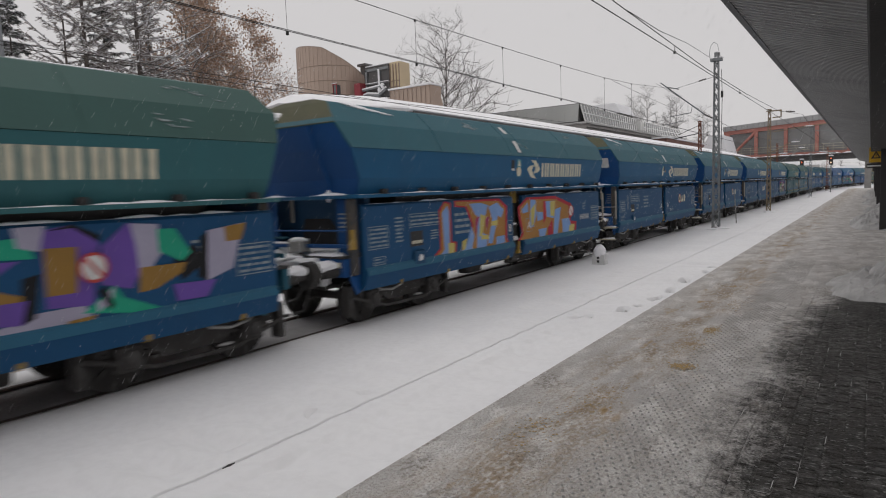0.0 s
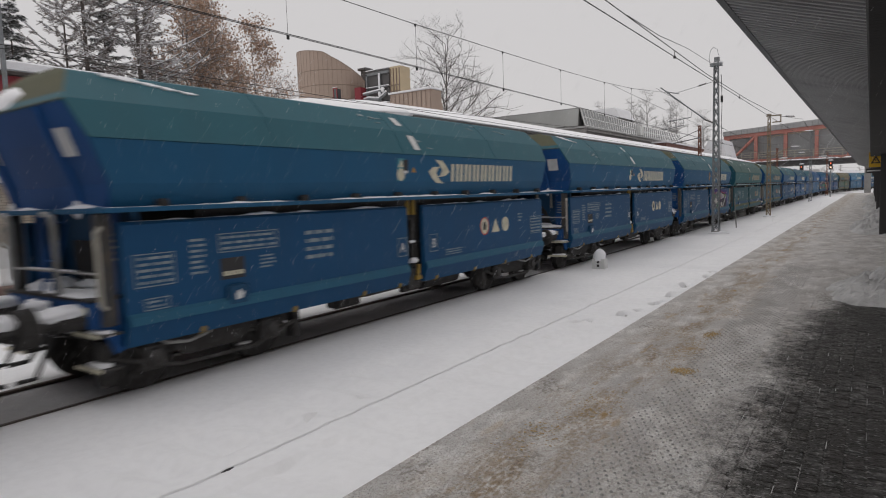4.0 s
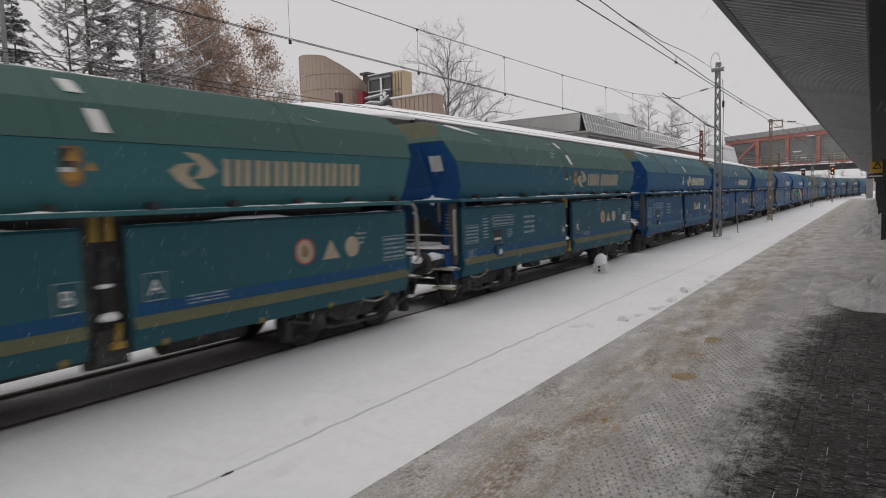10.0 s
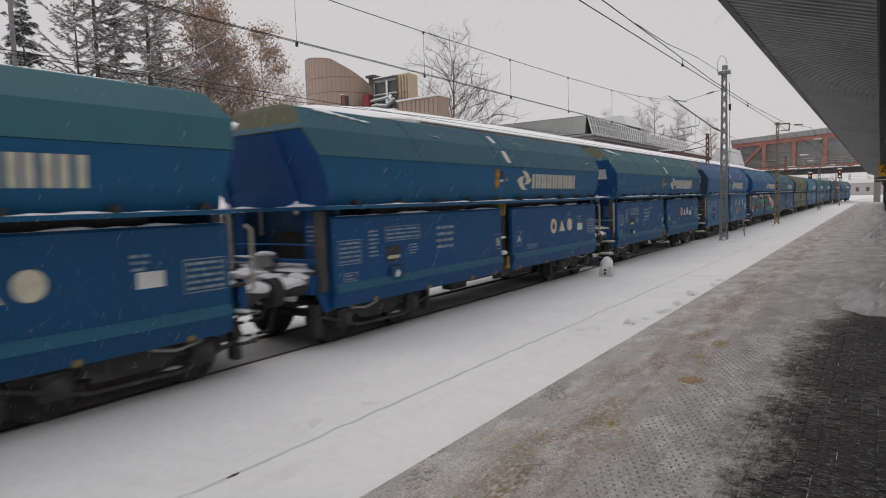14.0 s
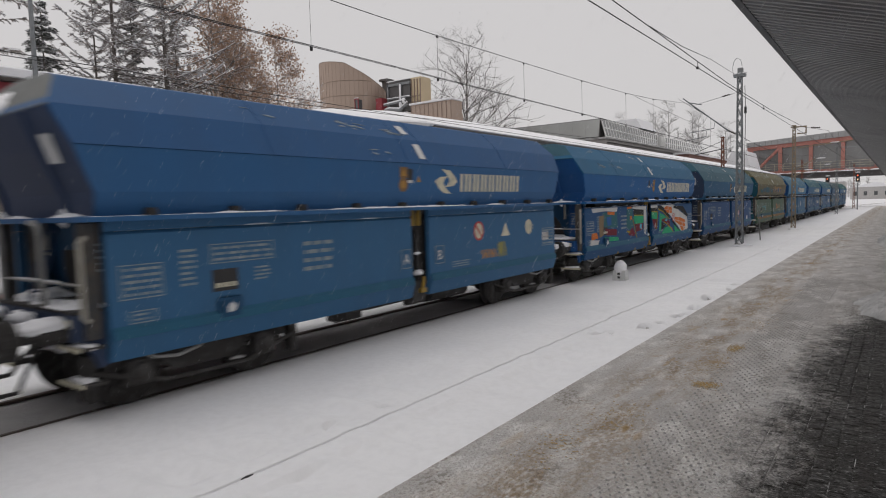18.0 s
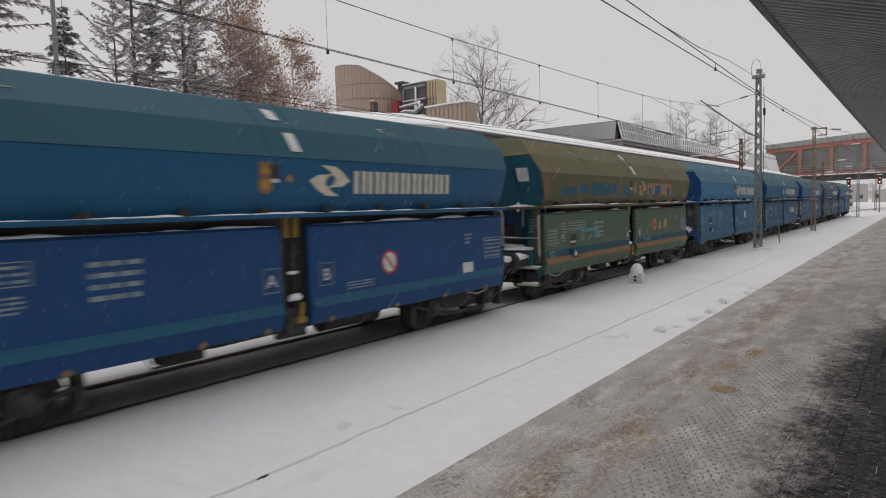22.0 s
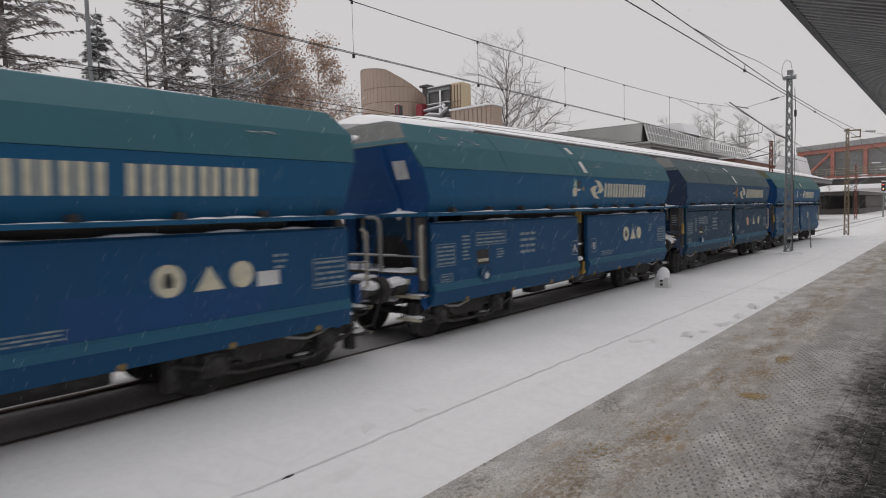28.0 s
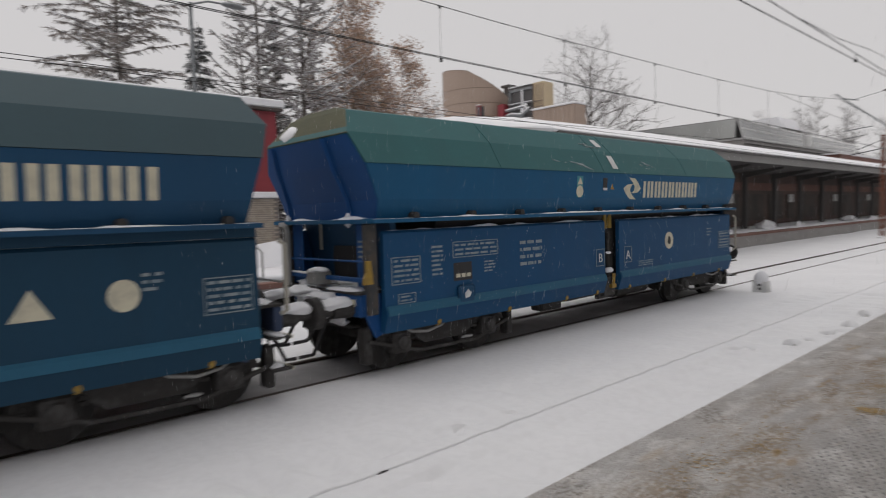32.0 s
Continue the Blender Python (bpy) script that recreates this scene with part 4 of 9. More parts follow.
def build_bridge():
    br = thing("footbridge", "glazed footbridge with orange-red steel posts over the tracks", "footbridge")
    y0, y1, x0, x1 = 132.0, 137.0, -23.5, 26.0
    top = lambda x: 11.5 + (x - x0) * 0.05
    bm = bmesh.new()
    box(bm, x0, x1, y0, y1, 5.45, 6.35)
    part("deck_girder", bm, DARK_CLAD, br, "dark bridge girder")
    bm = bmesh.new()
    box(bm, x0, x1, y0 - 0.4, y0 + 0.2, 6.36, 6.95)
    part("bottom_chord", bm, RED_STEEL, br)
    bm = bmesh.new()
    prism(bm, [(x0 - 0.3, top(x0) - 0.5), (x1, top(x1) - 0.5), (x1, top(x1) + 0.2), (x0 - 0.3, top(x0) + 0.2)], y0 - 0.1, y1)
    part("top_chord", bm, RED_STEEL, br)
    bm = bmesh.new()
    prism(bm, [(x0 - 0.4, top(x0) + 0.22), (x1, top(x1) + 0.22), (x1, top(x1) + 1.6), (x0 - 0.4, top(x0) + 1.1)], y0 - 0.3, y1 + 0.3)
    part("roof_band", bm, mat("pale_ribbed_fascia", (0.36, 0.36, 0.36), 0.7, second=(0.26, 0.26, 0.26), scale=1.2, bump=0.1, stretch=(5, 1, 1)), br, "pale ribbed roof band")
    for i in range(51):
        x = x0 + i * 0.97
        bm = bmesh.new()
        box(bm, x - 0.04, x + 0.04, y0 - 0.36, y0 - 0.3, top(x) + 0.25, top(x) + 1.05)
        part("roof_rib", bm, GREY_FASCIA, br)
    xs = [x0 + 0.4 + 4.95 * i for i in range(11)]
    for i, x in enumerate(xs):
        bm = bmesh.new()
        box(bm, x - 0.3, x + 0.3, y0 - 0.35, y0 + 0.25, 6.3, top(x) - 0.3, 0.02)
        part("post", bm, RED_STEEL, br)
    bm = bmesh.new()
    tube(bm, (xs[0] + 0.6, y0 - 0.1, 6.9), (xs[1] - 0.2, y0 - 0.1, top(xs[1]) - 0.6), 0.26, None, 4)
    part("brace", bm, RED_STEEL, br)
    for a, b in zip(xs, xs[1:]):
        glazed(br, (a + 0.3, y0 + 0.6, 6.4), (b - 0.3, y0 + 0.6, 6.4), (b - 0.3, y0 + 0.6, top(b) - 0.5), (a + 0.3, y0 + 0.6, top(a) - 0.5), 4, 2, BRIDGE_GLASS, GALV, "window_pane", 0.05)
    rail_m = mat("cream_railing", (0.46, 0.43, 0.34), 0.6, bump=0.05)
    bm = bmesh.new()
    for z in (7.35, 7.75, 8.2):
        box(bm, x0, x1, y0 - 0.75, y0 - 0.69, z, z + 0.06)
    for i in range(34):
        box(bm, x0 + i * 1.48, x0 + i * 1.48 + 0.06, y0 - 0.75, y0 - 0.69, 6.6, 8.2)
    part("railing", bm, rail_m, br, "cream railing")
    bm = bmesh.new()
    box(bm, x0, x1, y0 - 0.9, y0 - 0.3, 6.30, 6.42)
    part("walkway", bm, DARK_CLAD, br)
    bm = bmesh.new()
    snow_strip(bm, x0, x1, y0 - 0.9, y0 - 0.42, 6.418, 0.22, 3, across=True, cover=0.4, step=0.7)
    part("walkway_snow", bm, SNOW_CLEAN, br, smooth=True)
    for x in (-22.5, -0.5, 14):
        bm = bmesh.new()
        box(bm, x - 0.5, x + 0.5, y0 + 1, y0 + 2, -0.3, 5.5, 0.02)
        part("pier", bm, CONCRETE, br)


def build_signals():
    red_lens, warm_lens = glow("red_signal_lens", (1.0, 0.16, 0.06), 1.3), glow("white_signal_lens", (1.0, 0.62, 0.4), 1.6)
    for x, y, z, post in ((-9.0 + 0.2, 110.0, 4.35, True), (-5.02, 110.0, 4.7, True), (0.35, 93.0, 3.4, True)):
        s = thing("railway_signal", "black railway signal showing a red and a white light", "signal", "railway signals", at=(x, y, z))
        bm = bmesh.new()
        box(bm, -0.26, 0.26, -0.2, 0.2, -0.62, 0.62, 0.06)
        head = part("head", bm, BLACK, s)
        for dz, m in ((0.3, red_lens), (-0.3, warm_lens)):
            bm = bmesh.new()
            tube(bm, (0, -0.23, dz), (0, -0.21, dz), 0.095, None, 12)
            part("lens", bm, m, head)
        bm = bmesh.new()
        base = 0.7 if x > -2 else -0.2
        tube(bm, (0, 0, base - z), (0, 0, -0.75), 0.09, None, 8)
        part("post", bm, GALV, s)
        bm = bmesh.new()
        lump(bm, 0, 0, 0.78, 0.32, 0.22, 0.09, 1)
        part("snow_cap", bm, SNOW_CLEAN, s, smooth=True)


def build_tower_house():
    h = thing("tan_building", "tan panel-clad building with a curved tower and roof plant", "building")
    bm = bmesh.new()
    box(bm, -58, -37.0, 52.5, 54.5, 0, 11.9)
    part("block", bm, TAN, h)
    # curved tower: a drum whose top sweeps down to one side
    cx, cy, r = -50.9, 52.7, 3.8
    prof = [(cx + r * math.cos(2 * math.pi * i / 48), cy + r * math.sin(2 * math.pi * i / 48)) for i in range(48)]

    def top_z(x, y):
        u = ((x - cx) * 0.719 + (y - cy) * 0.695) / r
        return 18.0 + 0.7 * max(0.0, -u) - 2.6 * max(0.0, (u + 0.25) / 1.25) ** 1.2

    bm = bmesh.new()
    lo = [bm.verts.new((x, y, 11.0)) for x, y in prof]
    hi = [bm.verts.new((x, y, top_z(x, y))) for x, y in prof]
    for i in range(48):
        j = (i + 1) % 48
        bm.faces.new((lo[i], lo[j], hi[j], hi[i]))
    bm.faces.new(hi)
    part("tower", bm, TAN, h, "curved tan tower with a sweeping top")
    bm = bmesh.new()
    out = lambda x, y, d=0.02: (cx + (x - cx) * (1 + d / r), cy + (y - cy) * (1 + d / r))
    for i in range(48):
        x, y = out(*prof[i])
        tube(bm, (x, y, 11), (x, y, top_z(x, y) - 0.05), 0.014, None, 4)
    for z in (13.2, 14.7, 16.3):
        for i in range(48):
            (xa, ya), (xb, yb) = out(*prof[i]), out(*prof[(i + 1) % 48])
            if min(top_z(xa, ya), top_z(xb, yb)) > z + 0.1:
                tube(bm, (xa, ya, z), (xb, yb, z), 0.03, None, 4)
    part("seam", bm, TAN_SEAM, h)
    bm = bmesh.new()
    for i in range(48):
        (xa, ya), (xb, yb) = prof[i], prof[(i + 1) % 48]
        tube(bm, (xa, ya, top_z(xa, ya) + 0.03), (xb, yb, top_z(xb, yb) + 0.03), 0.04, None, 5)
    part("coping", bm, COPING, h)
    wy = 50.05
    bm = bmesh.new()
    box(bm, -48.2, -47.7, wy, wy + 0.6, 13.0, 14.2)
    w = part("window", bm, DARK_GLASS, h)
    bm = bmesh.new()
    for x in (-48.2, -47.7):
        box(bm, x - 0.05, x + 0.05, wy - 0.06, wy - 0.002, 13.0, 14.2)
    box(bm, -48.25, -47.65, wy - 0.06, wy - 0.002, 14.2, 14.3)
    box(bm, -48.25, -47.65, wy - 0.06, wy - 0.002, 12.92, 13.0)
    part("window_frame", bm, CRIMSON, w)
    bm = bmesh.new()
    box(bm, -48.28, -47.62, wy - 0.1, wy - 0.002, 14.31, 14.39, 0.02)
    part("window_snow", bm, SNOW_CLEAN, w)
    bm = bmesh.new()
    box(bm, -46.2, -45.35, 51.2, 53, 12, 14.2)
    part("red_panel", bm, CRIMSON, h)
    bm = bmesh.new()
    box(bm, -48.1, -47.5, 54.5, 55.4, 14.5, 17.0)
    box(bm, -48.4, -47.2, 54.3, 55.6, 16.75, 17.0)
    part("chimney", bm, DARK_CLAD, h)
    # roof plant
    bm = bmesh.new()
    box(bm, -45.15, -42.15, 52.2, 55, 12.6, 15.9)
    plant = part("plant_box", bm, DARK_CLAD, h, "dark louvred cooling plant")
    bm = bmesh.new()
    box(bm, -45.25, -45.05, 52.0, 52.2, 12.5, 15.6)
    box(bm, -43.45, -43.25, 52.0, 52.2, 12.5, 15.6)
    box(bm, -45.25, -42.05, 52.0, 52.2, 15.4, 15.65)
    box(bm, -45.25, -42.05, 52.0, 52.2, 14.0, 14.1)
    part("frame", bm, GALV, plant)
    bm = bmesh.new()
    pipe(bm, [(-45.75, 51.8, 12.8), (-44.55, 51.6, 12.9), (-43.15, 51.6, 12.7), (-42.15, 51.7, 13.3)], 0.16, 8)
    pipe(bm, [(-45.45, 51.6, 13.4), (-43.65, 51.5, 13.5), (-42.35, 51.6, 13.6)], 0.12, 8)
    part("duct", bm, GALV, plant)
    bm = bmesh.new()
    pipe(bm, [(-45.75, 51.75, 12.97), (-44.55, 51.55, 13.07), (-43.15, 51.55, 12.87), (-42.15, 51.65, 13.47)], 0.10, 6)
    pipe(bm, [(-45.45, 51.55, 13.53), (-43.65, 51.45, 13.63), (-42.35, 51.55, 13.73)], 0.08, 6)
    box(bm, -43.47, -43.23, 51.93, 51.997, 13.0, 15.5, 0.02)
    box(bm, -45.25, -42.05, 51.93, 51.997, 14.1, 14.19, 0.02)
    part("frame_snow", bm, SNOW_CLEAN, plant, "snow caught on the pipes and frame")
    for x, z in ((-45.6, 13.35), (-43.0, 13.2), (-42.55, 13.6)):
        bm = bmesh.new()
        lump(bm, x, 51.55, z, 0.2, 0.2, 0.32, 4, 0.2, 2)
        part("vent_snow", bm, SNOW_CLEAN, plant, "", True)
    bm = bmesh.new()
    box(bm, -42.10, -40.75, 52.3, 54.0, 12.6, 16.0)
    cont = part("container", bm, YELLOW_CLAD, h, "yellow metal container")
    bm = bmesh.new()
    for i in range(4):
        x = -42.05 + i * 0.40
        box(bm, x, x + 0.07, 52.2, 52.3, 12.7, 15.8)
    box(bm, -42.1, -40.75, 52.15, 52.25, 14.0, 14.08)
    box(bm, -42.1, -40.75, 52.15, 52.25, 13.4, 13.48)
    part("rib", bm, TAN_SEAM, cont)
    bm = bmesh.new()
    box(bm, -45.35, -42.1, 52.1, 55.1, 15.92, 16.02, 0.03)
    part("roof_snow", bm, SNOW_CLEAN, h)
    bm = bmesh.new()
    box(bm, -40.85, -35.7, 50.6, 52.4, 10.6, 12.75)
    part("parapet", bm, TAN, h)
    bm = bmesh.new()
    for i in range(10):
        x = -40.75 + i * 0.55
        box(bm, x, x + 0.04, 50.55, 50.6, 10.6, 12.7)
    part("seam", bm, TAN_SEAM, h)
    bm = bmesh.new()
    box(bm, -40.95, -35.6, 50.4, 52.5, 12.77, 12.95, 0.03)
    box(bm, -47, -41, 50.2, 52.6, 11.92, 12.15, 0.05)
    part("parapet_snow", bm, SNOW_CLEAN, h)


PINK_SIDING = mat("pale_pink_wall", (0.44, 0.27, 0.26), 0.85, second=(0.38, 0.235, 0.225), scale=1.2, fine=30, bump=0.1)
BROWN_FRAME = mat("dark_brown_frame_paint", (0.06, 0.048, 0.043), 0.6, second=(0.045, 0.036, 0.033), scale=3, bump=0.08)
HOUSE_PANE = mat("dark_house_glass", (0.05, 0.05, 0.052), 0.08, second=(0.075, 0.072, 0.07), scale=1.5, bump=0.0, spec=0.5)
WHITE_BLIND = mat("white_window_blind", (0.55, 0.58, 0.57), 0.5, second=(0.46, 0.50, 0.50), scale=2, bump=0.02)
LAMP_BLUE = mat("blue_lamp_enamel", (0.02, 0.05, 0.16), 0.4, second=(0.03, 0.06, 0.15), scale=4, bump=0.02)


def frame_of(y0, y1, z0, z1, posts, rails):
    """A window frame on the red house's front with its posts and rails."""
    bm = bmesh.new()
    for a, b in ((y0, y0 + 0.09), (y1 - 0.09, y1)) + tuple((p - 0.045, p + 0.045) for p in posts):
        box(bm, -21.998, -21.93, a, b, z0, z1, 0.01)
    for a, b in ((z0, z0 + 0.07), (z1 - 0.07, z1)) + tuple((r - 0.04, r + 0.04) for r in rails):
        box(bm, -21.998, -21.932, y0 + 0.02, y1 - 0.02, a, b, 0.01)
    return bm


def lamp_body():
    bm = bmesh.new()
    box(bm, -22.0, -21.9, 8.12, 8.28, 4.36, 4.52, 0.02)
    tube(bm, (-21.84, 8.2, 4.36), (-21.84, 8.2, 4.56), 0.07, 0.11, 12)
    return bm


def build_red_house():
    """The low red house and its brick wall, glimpsed between wagons."""
    h = thing("red_house", "low house with crimson siding over cream brick and a snowy roof", "house")
    bm = bmesh.new()
    box(bm, -30, -22, -14, 11.6, 3.45, 6.6)
    part("siding", bm, CRIMSON, h)
    bm = bmesh.new()
    box(bm, -30.2, -21.8, -14.3, 11.9, 6.62, 6.95, 0.05)
    part("roof_snow", bm, SNOW_CLEAN, h)
    bm = bmesh.new()
    box(bm, -21.998, -21.96, -13.9, 6.33, 4.83, 6.58)
    part("pink_siding", bm, PINK_SIDING, h, "pale pink plastered wall beside the crimson siding")
    bm = bmesh.new()
    box(bm, -22.05, -21.75, -14.2, 11.8, 6.5, 6.615, 0.02)
    part("fascia", bm, BROWN_FRAME, h, "dark brown fascia board under the roof snow")
    for y0, y1, z0, z1, cross in ((4.1, 6.2, 3.46, 4.82, 4.05), (1.8, 3.9, 3.46, 4.82, 4.05), (-0.5, 1.6, 3.46, 4.82, 4.05)):
        f = part("window", frame_of(y0, y1, z0, z1, (y0 + 1.35,), (cross,)), BROWN_FRAME, h)
        bm = bmesh.new()
        box(bm, -21.985, -21.975, y0 + 0.05, y1 - 0.05, z0 + 0.05, z1 - 0.05)
        part("pane", bm, HOUSE_PANE, f)
        bm = bmesh.new()
        box(bm, -21.95, -21.90, y0 + 0.1, y1 - 0.1, cross + 0.03, cross + 0.08, 0.015)
        part("bar_snow", bm, SNOW_CLEAN, f)
    f = part("window", frame_of(7.72, 9.5, 4.82, 5.36, (8.62,), ()), BROWN_FRAME, h)
    bm = bmesh.new()
    box(bm, -21.985, -21.965, 7.80, 9.42, 4.88, 5.30)
    part("blind", bm, WHITE_BLIND, f, "white blind behind the small upper window")
    bm = bmesh.new()
    box(bm, -22.0, -21.84, 7.62, 9.6, 4.76, 4.815, 0.015)
    part("sill_snow", bm, SNOW_CLEAN, f)
    lamp = part("wall_lamp", lamp_body(), LAMP_BLUE, h, "small blue wall lamp with a snow cap")
    bm = bmesh.new()
    lump(bm, -21.84, 8.2, 4.63, 0.14, 0.17, 0.12, 3, 0.1, 2)
    part("lamp_snow", bm, SNOW_CLEAN, lamp, "", True)
    bm = bmesh.new()
    box(bm, -30, -22.05, -14, 11.6, 0, 3.2)
    part("brick_wall", bm, MORTAR, h)
    bm = bmesh.new()
    box(bm, -30.1, -21.6, -14.2, 11.8, 3.21, 3.44, 0.04)
    part("ledge_snow", bm, SNOW_CLEAN, h)
    verts, faces = [], []
    for j in range(36):
        for i in range(72):
            y, z = -6.5 + (i + 0.5 * (j % 2)) * 0.25, 0.2 + j * 0.083
            if y > 11.3:
                continue
            b = len(verts)
            verts += [(-22.0 + d, y + u, z + w) for d in (-0.05, 0.0) for u, w in ((0, 0), (0.236, 0), (0.236, 0.069), (0, 0.069))]
            faces += [(b + 4, b + 5, b + 6, b + 7)] + [(b + k, b + (k + 1) % 4, b + 4 + (k + 1) % 4, b + 4 + k) for k in range(4)]
    ob = tagged(new("brick", rows_mesh("brick", verts, faces, BRICK)), "cream bricks", kind="stuff")
    ob.parent = h
    xs, ys = [-22.0 + 0.2 * k for k in range(17)], [-7 + 0.2 * k for k in range(93)]
    verts = []
    for y in ys:
        top = 1.15 + 0.55 * abs(math.sin(1.65 * y + noise.noise(Vector((y * 0.5, 1, 0))))) + 0.15 * noise.noise(Vector((y, 3, 0)))
        for x in xs:
            k = max(0.0, 1 - ((x + 20.5) / 1.6) ** 2)
            verts.append((x, y, 0.02 + (top + 0.2 * noise.noise(Vector((x * 1.4, y * 1.4, 5)))) * k ** 0.8))
    faces = [(j * 17 + k, j * 17 + k + 1, j * 17 + k + 18, j * 17 + k + 17) for j in range(92) for k in range(16)]
    tagged(new("snow_bank", rows_mesh("snow_bank", verts, faces, SNOW_CLEAN, True)), "high smooth snow bank along the brick wall", "snow bank")
    f = thing("rail_fence", "low bent-tube rail fence in the snow", "fence")
    for i in range(10):
        y = -4 + i * 1.8
        bm = bmesh.new()
        pipe(bm, [(-15.8, y, 0.6), (-15.8, y, 1.5), (-15.8, y + 0.1, 1.62), (-15.8, y + 0.8, 1.62), (-15.8, y + 0.9, 1.5), (-15.8, y + 0.9, 0.6)], 0.035)
        part("hoop", bm, WHITE_MARK, f)
    post = thing("street_lamp", "tall grey street lamp with a flat head", "street lamp", at=(-20, 7.75, 0.7))
    bm = bmesh.new()
    tube(bm, (0, 0, 0), (0, 0, 8.6), 0.09, 0.06, 8)
    part("pole", bm, GALV, post)
    bm = bmesh.new()
    pipe(bm, [(0, 0, 8.55), (0.2, 0.5, 8.68), (0.2, 1.0, 8.7)], 0.035)
    part("arm", bm, GALV, post)
    bm = bmesh.new()
    lump(bm, 0.2, 1.35, 8.7, 0.17, 0.45, 0.09, 2, 0.05, 2)
    part("head", bm, GALV, post, "flat lamp head")


# ---- trees ----
BARK = mat("dark_bark", (0.11, 0.095, 0.085), 0.9, second=(0.17, 0.15, 0.135), scale=2, fine=18, bump=0.4)
# the next three are lightened, distance haze mixed into their colours
GREY_BARK = mat("pale_grey_bark", (0.19, 0.172, 0.16), 0.9, second=(0.26, 0.24, 0.225), scale=2, fine=18, bump=0.4)
NEEDLES = mat("dark_needles", (0.14, 0.15, 0.14), 0.9, second=(0.105, 0.11, 0.10), scale=2, bump=0.1)
LARCH_TWIG = mat("larch_twigs", (0.29, 0.26, 0.24), 0.9, second=(0.19, 0.17, 0.155), scale=3, bump=0.1)
DRY_LEAF = mat("dry_brown_leaves", (0.50, 0.355, 0.265), 0.85, second=(0.38, 0.255, 0.185), amount=0.9, scale=4, bump=0.1)


class Mesh:
    """Grows quads and tapered limbs quickly."""

    def __init__(self):
        self.v, self.f = [], []

    def limb(self, a, b, ra, rb, sides=4):
        d = (b - a)
        if d.length < 1e-4:
            return
        u = d.orthogonal().normalized()
        w = d.normalized().cross(u)
        k = len(self.v)
        for p, r in ((a, ra), (b, rb)):
            for i in range(sides):
                t = 2 * math.pi * i / sides
                q = p + (u * math.cos(t) + w * math.sin(t)) * r
                self.v.append((q.x, q.y, q.z))
        for i in range(sides):
            j = (i + 1) % sides
            self.f.append((k + i, k + j, k + sides + j, k + sides + i))

    def leaf(self, p, size, rnd, flat=None):
        u = Vector((rnd.gauss(0, 1), rnd.gauss(0, 1), rnd.gauss(0, 1))).normalized() if flat is None else flat
        w = u.cross(Vector((rnd.gauss(0, 1), rnd.gauss(0, 1), rnd.gauss(0, 1)))).normalized()
        k = len(self.v)
        for s, t in ((-0.5, -0.15), (0.1, -0.4), (0.6, 0.05), (0.0, 0.4)):
            q = p + u * (s * size) + w * (t * size)
            self.v.append((q.x, q.y, q.z))
        self.f.append((k, k + 1, k + 2, k + 3))

    def flake(self, p, d, width, lift):
        """A strip of snow lying along d."""
        side = Vector((-d.y, d.x, 0))
        if side.length < 1e-4:
            return
        side = side.normalized() * width
        k = len(self.v)
        for s, t, up in ((0, -1, 0), (1, -1, 0), (1, 1, 0), (0, 1, 0), (0.5, 0, lift)):
            q = p + d * s + side * t + Vector((0, 0, up + lift * 0.3))
            self.v.append((q.x, q.y, q.z))
        self.f += [(k, k + 1, k + 4), (k + 1, k + 2, k + 4), (k + 2, k + 3, k + 4), (k + 3, k, k + 4)]

    def put(self, name, material, parent, label="", smooth=False):
        ob = new(name, rows_mesh(name, self.v, self.f, material, smooth))
        ob.parent = parent
        return tagged(ob, label, kind="" if name == "trunk" else "stuff")


def grow(wood, tips, rnd, p, d, length, r, level, max_level, spread, up, snow=None):
    """Limbs that fork and taper."""
    steps = 4
    for s in range(steps):
        q = p + d * (length / steps)
        wood.limb(p, q, r * (1 - 0.5 * s / steps), r * (1 - 0.5 * (s + 1) / steps), 5 if level < 2 else 3)
        if snow is not None and level >= 1 and abs(d.z) < 0.85 and rnd.random() < 0.7:
            snow.flake(p + Vector((0, 0, r)), d * (length / steps), max(0.012, r * 0.9), 0.02)
        p = q
        d = (d + Vector((rnd.gauss(0, 0.13), rnd.gauss(0, 0.13), rnd.gauss(0, 0.08) + up * 0.06))).normalized()
        if level < max_level and s >= 1:
            for _ in range(2 if level else 3):
                side = Vector((rnd.gauss(0, 1), rnd.gauss(0, 1), rnd.gauss(0.1, 0.5))).normalized()
                grow(wood, tips, rnd, p, (d * (1 - spread) + side * spread + Vector((0, 0, up * 0.15))).normalized(), length * rnd.uniform(0.45, 0.68), r * 0.5, level + 1, max_level, spread, up, snow)
        if level >= max_level - 1:
            tips.append((p.copy(), d.copy()))


